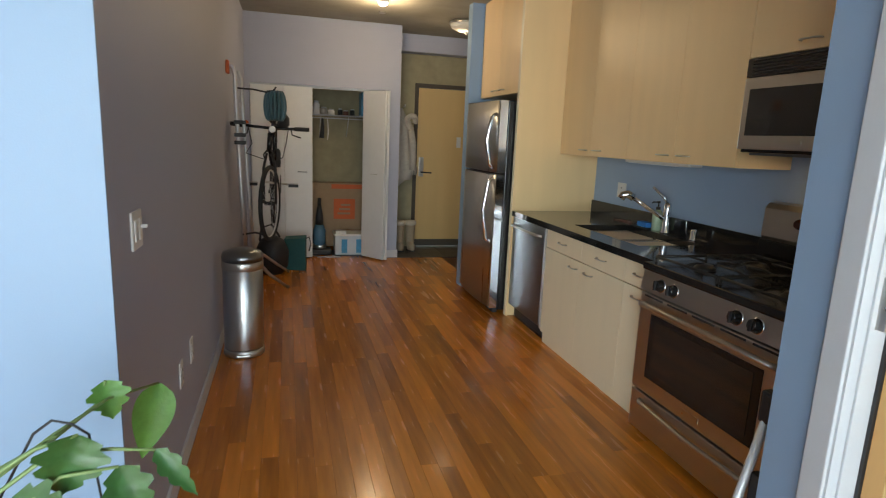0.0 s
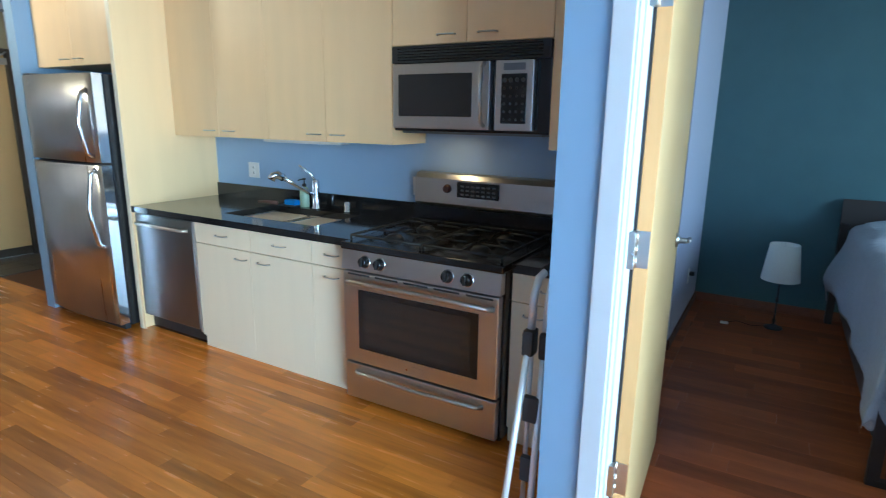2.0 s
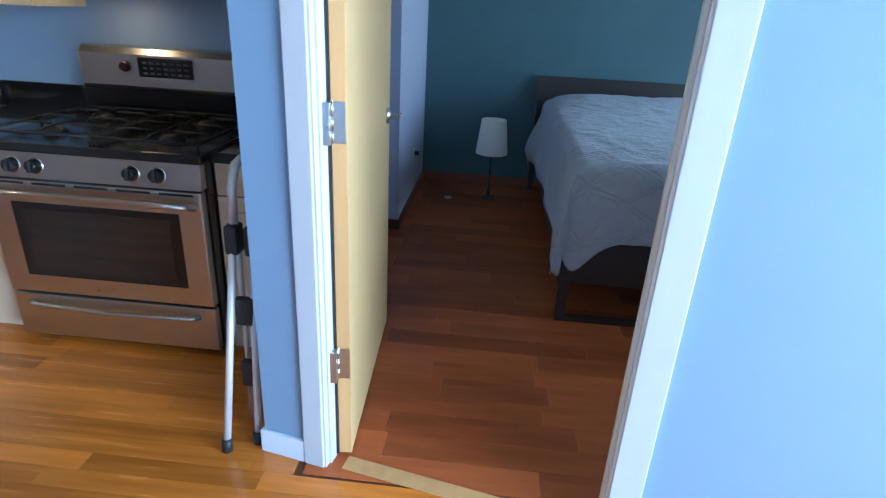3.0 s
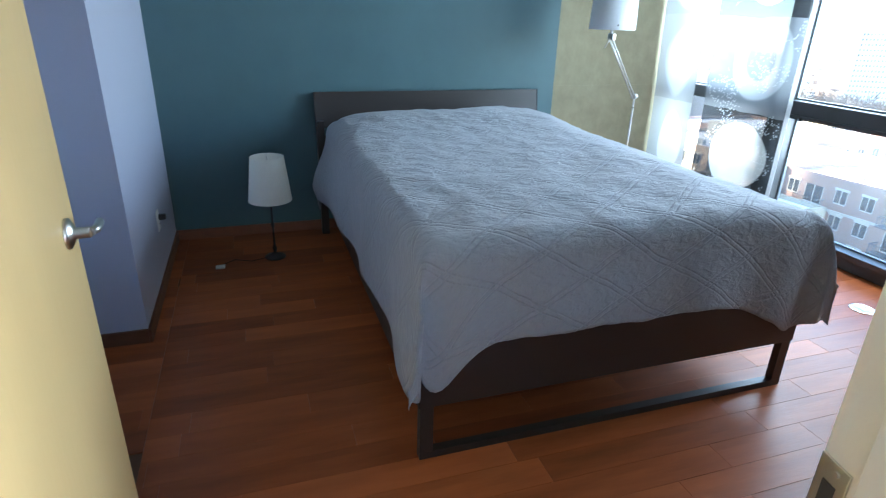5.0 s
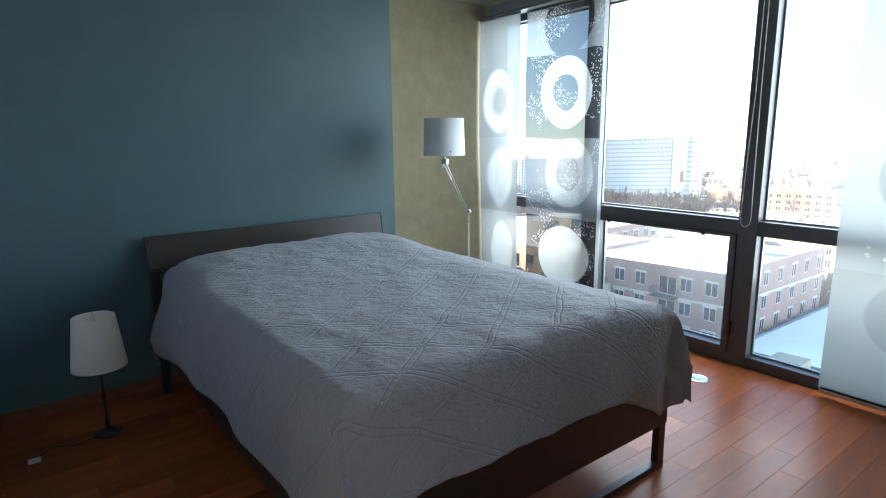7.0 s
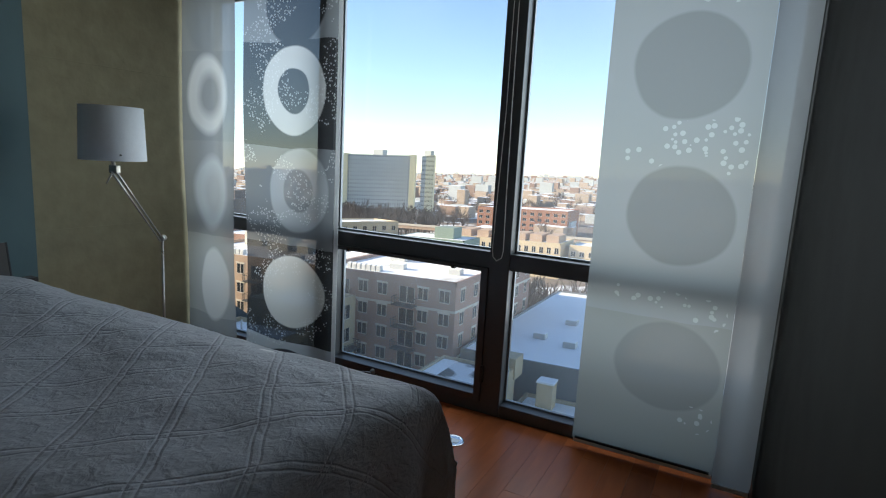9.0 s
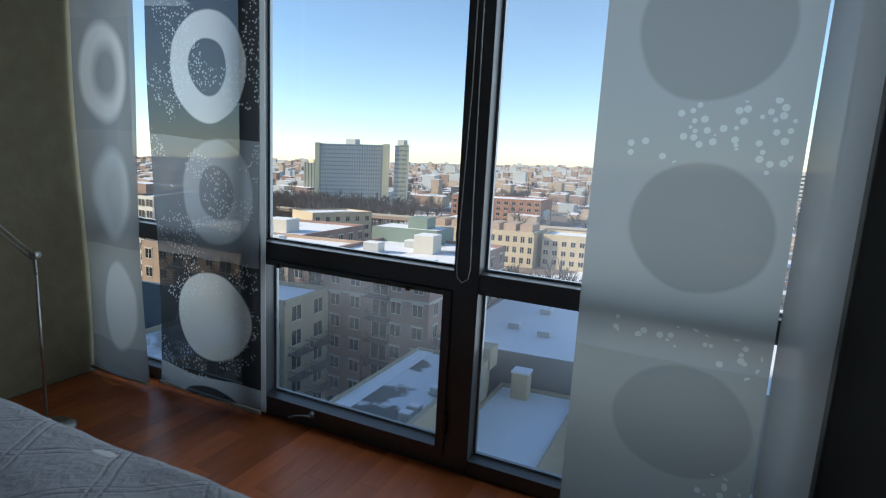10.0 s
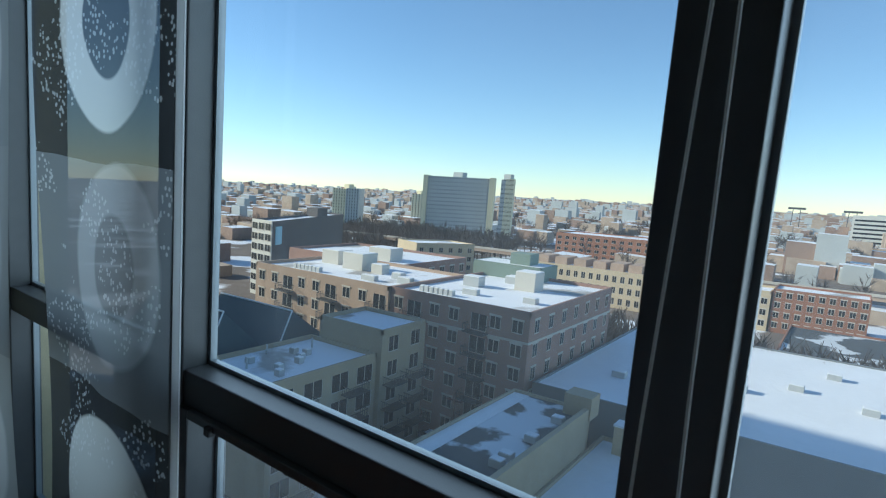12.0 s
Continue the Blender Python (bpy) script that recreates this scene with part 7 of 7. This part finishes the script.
# tower blocks
def tower(name, a, b, depth, z1, mat, end_mat, label, cols, rows):
    """A slab block whose broad face runs from plan point a to b, with pale end towers."""
    a, b = Vector(a), Vector(b)
    d = (b - a).normalized()
    nrm = Vector((d.y, -d.x))
    if nrm.y < 0:
        nrm = -nrm
    t = thing(name, (a.x, a.y, GR + slope(a.x, a.y)), label, "tower block", "tower blocks")
    bm = bmesh.new()
    q = [a, b, b - nrm * depth, a - nrm * depth]
    prism(bm, [(p.x, p.y) for p in q], GR, z1)
    part("walls", laid(bm), mat, t)
    for e, s in ((a, -1), (b, 1)):
        bm = bmesh.new()
        w = 3.0 if s < 0 else 4.0
        p0, p1 = e + d * s * 0.1, e + d * s * (w + 0.1)
        q = [p0 + nrm * 1.5, p1 + nrm * 1.5, p1 - nrm * (depth + 1), p0 - nrm * (depth + 1)]
        prism(bm, [(p.x, p.y) for p in q], GR, z1 + 0.6)
        part("end_tower", laid(bm), end_mat, t, "pale yellow end tower")
    bm = bmesh.new()
    for r in range(rows):
        for c in range(cols):
            p = a + (b - a) * ((c + 0.5) / cols) + nrm * 0.06
            z = GR + (z1 - GR) * (r + 0.45) / rows
            w = (b - a).length / cols * 0.28
            h = (z1 - GR) / rows * 0.34
            o, u = p - d * w / 2, p + d * w / 2
            vs = [bm.verts.new((*k, zz)) for k, zz in ((o, z), (u, z), (u, z + h), (o, z + h))]
            bm.faces.new(vs)
    tagged(part("far_windows", laid(bm), WPANE, t), kind="stuff")
    m = (a + b) / 2 - nrm * depth / 2
    part("lift_house", laid(bx(m.x - 4, m.y - 3, z1, m.x + 4, m.y + 3, z1 + 3.6)), mat, t)
    return t


# broad face coloured grey for shade, ends pale yellow for sun
T1 = tower("tower_block", (254.3, -330.4), (215.3, -351.0), 16, 10.8, GREYB, PALEY, "grey slab tower block with pale yellow ends", 26, 16)
def plain_tower(x, y, w, d, z1, mats, label, ang=0.5):
    t = thing("tower_block", (x, y, GR + slope(x, y)), label, "tower block", "tower blocks")
    c, s = math.cos(ang), math.sin(ang)
    for k, mt in enumerate(mats):
        x0, x1 = -w / 2 + w * k / len(mats), -w / 2 + w * (k + 1) / len(mats)
        bm = bmesh.new()
        prism(bm, [(x + px * c - py * s, y + px * s + py * c) for px, py in ((x0, -d / 2), (x1, -d / 2), (x1, d / 2), (x0, d / 2))], GR, z1 - 0.4 * k)
        part("wing", laid(bm), mt, t)
        bm = bmesh.new()
        for r in range(15):
            for cc in range(5):
                px, z = x0 + (x1 - x0) * (cc + 0.5) / 5, GR + (z1 - GR) * (r + 0.4) / 15
                hw = (x1 - x0) * 0.028
                o = [(px - hw, d / 2 + 0.05), (px + hw, d / 2 + 0.05)]
                q = [(x + a * c - b * s, y + a * s + b * c) for a, b in o]
                bm.faces.new([bm.verts.new((*q[i], zz)) for i, zz in ((0, z), (1, z), (1, z + 1.2), (0, z + 1.2))])
        tagged(part("far_windows", laid(bm), WPANE, t), kind="stuff")
    part("lift_house", laid(bx(x - 2.5, y - 2.5, z1 - 0.5, x + 2.5, y + 2.5, z1 + 3)), mats[-1], t)
plain_tower(197, -346, 8.5, 13, 11.0, (PALEY, PALEY, GREYB), "slim pale yellow tower block beside the slab tower", 0.42)
# the grey wing puts this tower's shaded side into the colour
plain_tower(306.8, -304.3, 19.5, 15, -1.5, (GREYB, PALEY), "pale tower block, one half coloured grey as its shaded side", 0.5)
plain_tower(330, -420, 14, 14, -4, (PALEY,), "distant pale tower block among trees", 0.5)
plain_tower(310, -430, 14, 14, -4.5, (GREYB,), "distant grey tower block among trees", 0.5)

# streets of lower houses
YB = block("yellow_house", [(134, -209.5), (150, -214), (166, -196), (149.7, -189)], GR, -22, YELL, ROOF_S, "three-storey yellow brick house with a snowy roof")
facade(YB, (149.7, -189), (134, -209.5), -33.5, 3, 3.7, 4.2, 1.6, 1.9, False)
LB = block("long_house", rect(54, -200, 102, -184), GR, -22.5, YELL, ROOF_S, "long yellow brick house with rows of bays")
facade(LB, (102, -184), (54, -184), -33.6, 3, 3.6, 2.6, 1.3, 2.0, False)
for x in (58, 64, 70, 77, 84, 91, 97):
    part("roof_room", laid(bx(x - 2, -197, -22.4, x + 2.4, -188, -19.8)), BRICK_T, LB)
LB2 = block("terrace_house", rect(-4, -200, 18.5, -187.5), GR, -22, BRICK_R, ROOF_S, "red brick terrace with white-framed windows")
facade(LB2, (8, -187.5), (-4, -187.5), -33.4, 4, 2.9, 2.4, 1.3, 1.5, True)
facade(LB2, (18.5, -187.5), (8, -187.5), -33.4, 4, 2.9, 2.4, 1.3, 1.5, True)
LB3 = block("terrace_house", rect(19, -200, 52, -187), GR, -23, YELL, ROOF_S, "yellow brick terrace with snowy roof terraces")
facade(LB3, (52, -187), (19, -187), -33.4, 3, 3.2, 2.8, 1.5, 1.6, True)
RB = block("red_house", rect(86, -330, 140, -306), GR, -20, BRICK_R, ROOF_S, "red-orange brick house with balconies")
facade(RB, (140, -306), (86, -306), -33.2, 4, 3.2, 4.2, 2.2, 1.6, False)
EL = thing("elevated_railway", (60, -236, GR + slope(60, -236)), "elevated railway track on steel posts", "railway")
part("deck", laid(bx(-160, -239, -27, 240, -233, -25.6)), BRICK_T, EL)
bm = bmesh.new()
for k in range(34):
    for y in (-238.2, -233.8):
        box(bm, -155 + 11.8 * k, y - 0.3, GR, -154.4 + 11.8 * k, y + 0.3, -27)
tagged(part("posts", laid(bm), RAILM, EL), kind="stuff")
part("railing", laid(bx(-160, -232.9, -25.6, 240, -232.7, -24.6)), LINTEL, EL)
for x, y, h in ((72, -980, 3), (5, -990, 2)):
    MS = thing("light_mast", (x, y, GR + slope(x, y)), "tall stadium light mast far away", "light mast", "light masts")
    for s in (-9, 9):
        part("leg", laid(tb([(x + s * 0.6, y, GR), (x + s * 0.5, y, h)], 0.5, 6)), RAILM, MS)
    part("lamp_bank", laid(bx(x - 11, y - 1, h - 3, x + 11, y + 1, h)), RAILM, MS)
solid("chimney_stack", laid(tb([(186, -1150, GR), (186, -1150, 48)], 3.0, 8, r_end=1.2)), LINTEL, "thin far chimney stack on the skyline", "chimney")
HS = block("hospital_block", rect(-120, -760, 4, -720), GR, -3, WHITEB, ROOF_S, "wide white office block with window bands far away")
for k in range(6):
    part("window_band", laid(bx(-118, -719.95, -30 + 4.4 * k, 2, -719.8, -28.2 + 4.4 * k)), WPANE, HS)

# countless far houses, in three shades, and winter trees
rng = random.Random(7)
def scatter(name, count, near, far, mat, label, hmax):
    verts, faces, mi = [], [], []
    for _ in range(count):
        r = near + (far - near) * rng.random() ** 0.75
        a = radians(-96 + 66 * rng.random())
        x, y = r * math.cos(a), r * math.sin(a)
        if 110 < x < 290 and -380 < y < -150:
            continue
        w, d, h = rng.uniform(6, 16) * (1 + r / 2500), rng.uniform(6, 14), rng.uniform(4, hmax) * (1 if rng.random() < 0.9 else 2.2)
        s = slope(x, y)
        k = len(verts)
        verts += [(x - w / 2, y - d / 2, GR + s - 2), (x + w / 2, y - d / 2, GR + s - 2), (x + w / 2, y + d / 2, GR + s - 2), (x - w / 2, y + d / 2, GR + s - 2)]
        verts += [(vx, vy, GR + s + h) for vx, vy, _ in verts[k:k + 4]]
        for q, m in (((4, 5, 6, 7), 1 if rng.random() < 0.6 else 0), ((0, 1, 5, 4), 0), ((1, 2, 6, 5), 0), ((2, 3, 7, 6), 0), ((3, 0, 4, 7), 0)):
            faces.append([k + i for i in q])
            mi.append(m)
    me = bpy.data.meshes.new(name)
    me.from_pydata(verts, [], faces)
    me.materials.append(mat), me.materials.append(SNOW)
    me.polygons.foreach_set("material_index", mi)
    tagged(new(name, me), label, "far houses", "", "stuff")
# far bricks made paler, with some distance haze in their colour
FAR_T = material("far_tan_brick", (0.46, 0.36, 0.27), 0.9, 0, 0.2, 0.1)
FAR_B = material("far_brown_brick", (0.33, 0.225, 0.17), 0.9, 0, 0.2, 0.1)
scatter("far_houses", 2000, 215, 3000, FAR_T, "countless low tan brick houses with snowy roofs", 9)
scatter("far_houses", 1700, 240, 3600, FAR_B, "countless low brown brick houses with snowy roofs", 9)
scatter("far_houses", 1700, 260, 4200, GREYB, "countless grey houses and sheds in the distance", 11)


def winter_trees(count, pick, label):
    verts, faces = [], []
    for _ in range(count):
        x, y = pick()
        z, h = GR + slope(x, y), rng.uniform(8, 14)
        def twig(p, q, w):
            k = len(verts)
            s = Vector((w, w * 0.4, 0))
            verts.extend([p - s, p + s, q + s * 0.4, q - s * 0.4])
            faces.append((k, k + 1, k + 2, k + 3))
        b = Vector((x, y, z))
        twig(b, b + Vector((0, 0, h * 0.5)), 0.22)
        for _ in range(16):
            st = b + Vector((0, 0, h * rng.uniform(0.25, 0.6)))
            en = st + Vector((rng.uniform(-1, 1), rng.uniform(-1, 1), rng.uniform(0.4, 1.2))).normalized() * h * rng.uniform(0.3, 0.55)
            twig(st, en, 0.13)
            for _ in range(3):
                twig(st.lerp(en, rng.uniform(0.4, 0.8)), en + Vector((rng.uniform(-1.6, 1.6), rng.uniform(-1.6, 1.6), rng.uniform(-0.5, 1.4))), 0.11)
    me = bpy.data.meshes.new("winter_trees")
    me.from_pydata([tuple(v) for v in verts], [], faces)
    me.materials.append(TREEM)
    tagged(new("winter_trees", me), label, "trees", "", "stuff")
TREEM = material("bare_twigs", (0.13, 0.10, 0.08), 0.95, 0, 0.2, 2)
winter_trees(650, lambda: (rng.uniform(150, 330), rng.uniform(-318, -215)), "bare brown winter trees round the tower blocks")
winter_trees(120, lambda: (rng.uniform(-30, 45), rng.uniform(-122, -113)), "bare trees and scrub behind the warehouse")
winter_trees(260, lambda: (rng.uniform(-80, 420), rng.uniform(-700, -250)), "scattered bare street trees")

# parked cars beside the hall
def car(x, y, paint, ang):
    t = thing("car", (x, y, GR + slope(x, y)), "parked car dusted with snow on the side street", "car", "parked cars")
    m = Matrix.Translation((x, y, GR + slope(x, y))) @ Matrix.Rotation(ang, 4, "Z")
    bm = bmesh.new()
    box(bm, -2.2, -0.88, 0.3, 2.2, 0.88, 0.85, 0.15, m)
    part("body", bm, paint, t)
    bm = bmesh.new()
    box(bm, -1.3, -0.78, 0.85, 1.0, 0.78, 1.4, 0.2, m)
    part("cabin", bm, WPANE, t)
    part("snowy_roof", bx(-1.0, -0.7, 1.4, 0.7, 0.7, 1.45, m=m), SNOW, t)
    for wx in (-1.4, 1.4):
        for wy in (-0.85, 0.85):
            part("wheel", lt([(0.32, -0.1), (0.32, 0.1)], m @ Vector((wx, wy, 0.32)), 12, m.to_3x3() @ Vector((0, 1, 0))), RUBBER, t)
paints = [material("car_paint", c, 0.25, 0.3, 0.03, 3, coat=0.5) for c in ((0.05, 0.05, 0.06), (0.4, 0.4, 0.41), (0.12, 0.02, 0.02), (0.03, 0.05, 0.12))]
for k in range(7):
    car(9.5, -40 - 6.2 * k, paints[k % 4], math.pi / 2 + 0.02 * (k % 3))
for k, x in enumerate((38, 42.5, 47)):
    car(x, -64.2 + 0.1 * k, paints[(k + 1) % 4], 0.0)
UP = thing("utility_pole", (41, -60, GR + slope(41, -60)), "wooden utility pole in the yard", "utility pole")
part("pole", laid(tb([(41, -60, GR), (41, -60, -24)], 0.18, 8)), BRUSHW, UP)
part("cross_arm", laid(bx(39.9, -60.1, -25.2, 42.1, -59.9, -25)), BRUSHW, UP)


# ---- floor boards, piece by piece ----
def plank_mesh(w, l):
    bm = bmesh.new()
    t, c = 0.006, 0.0006
    lo = [bm.verts.new(p) for p in ((0, 0, -t), (w, 0, -t), (w, l, -t), (0, l, -t))]
    mi = [bm.verts.new(p) for p in ((0, 0, -c), (w, 0, -c), (w, l, -c), (0, l, -c))]
    hi = [bm.verts.new(p) for p in ((c, c, 0), (w - c, c, 0), (w - c, l - c, 0), (c, l - c, 0))]
    bm.faces.new(hi)
    for k in range(4):
        j = (k + 1) % 4
        bm.faces.new((lo[k], lo[j], mi[j], mi[k]))
        bm.faces.new((mi[k], mi[j], hi[j], hi[k]))
    return bm


def planks(parent, mat, x0, x1, y0, y1, pitch, lengths, near, seed, gap):
    """Boards along y. Those in the stretch near are pieces of their own, the rest is one mesh."""
    rng = random.Random(seed)
    meshes = {}
    rest = bmesh.new()
    n = int(round((x1 - x0) / pitch))
    w = (x1 - x0) / n
    count = 0
    for k in range(n):
        x = x0 + k * w
        y = y0 - rng.random() * lengths[-1]
        while y < y1:
            l = rng.choice(lengths)
            a, b = max(y, y0), min(y + l, y1)
            y += l
            if b - a < 0.02:
                continue
            inside = near[0] <= x <= near[1] and b > near[2] and a < near[3]
            if inside and count < 300:
                ll = round(b - a, 3)
                if ll not in meshes:
                    meshes[ll] = mesh_of("plank", plank_mesh(w - gap, ll - gap), mat)
                ob = new("plank", meshes[ll])
                ob.parent = parent
                ob.location = (x, a, 0)
                count += 1
            else:
                box(rest, x, a, -0.006, x + w - gap, b - gap, 0)
    tagged(part("planks", rest, mat, parent), kind="stuff")


planks(FLOOR, OAK, -0.056, 1.52, -2.1, 7.87, 0.0788, (0.42, 0.61, 0.78, 0.97, 1.15), (-0.06, 1.53, 2.4, 7.0), 3, 0.0005)
planks(FLOOR, OAK, 1.52, 2.26, 2.0, 7.83, 0.0788, (0.42, 0.61, 0.78, 0.97, 1.15), (9, 9, 9, 9), 4, 0.0005)
planks(FLOOR, OAK, 2.262, 2.93, 2.0, 2.6, 0.0788, (0.42, 0.61), (9, 9, 9, 9), 7, 0.0005)
planks(FLOOR, OAK, -3.19, -0.072, -2.1, 2.65, 0.0788, (0.61, 0.78, 0.97, 1.15), (9, 9, 9, 9), 5, 0.0005)
planks(FLOOR, OAK, -0.06, 1.52, 7.875, 8.61, 0.0788, (0.42, 0.61), (9, 9, 9, 9), 6, 0.0005)
planks(FLOOR_BED, CHERRY, 1.535, 5.22, -2.12, 1.97, 0.123, (0.45, 0.72, 0.95, 1.22), (1.5, 5.3, -2.2, 2.2), 8, 0.0006)
planks(FLOOR_BED, CHERRY, 3.07, 5.22, 1.9705, 2.34, 0.123, (0.45, 0.72), (9, 9, 9, 9), 10, 0.0006)
planks(FLOOR_BED, CHERRY, 5.22, 5.65, -2.12, -0.745, 0.117, (0.45, 0.72), (9, 9, 9, 9), 9, 0.0006)
bm = bmesh.new()
box(bm, 1.475, 0.86, -0.002, 1.535, 1.765, 0.006, 0.002)
TH = solid("threshold", bm, PINE, "light wood threshold strip in the bedroom doorway", "threshold", "", "structure")
TH.data.transform(SKEW)
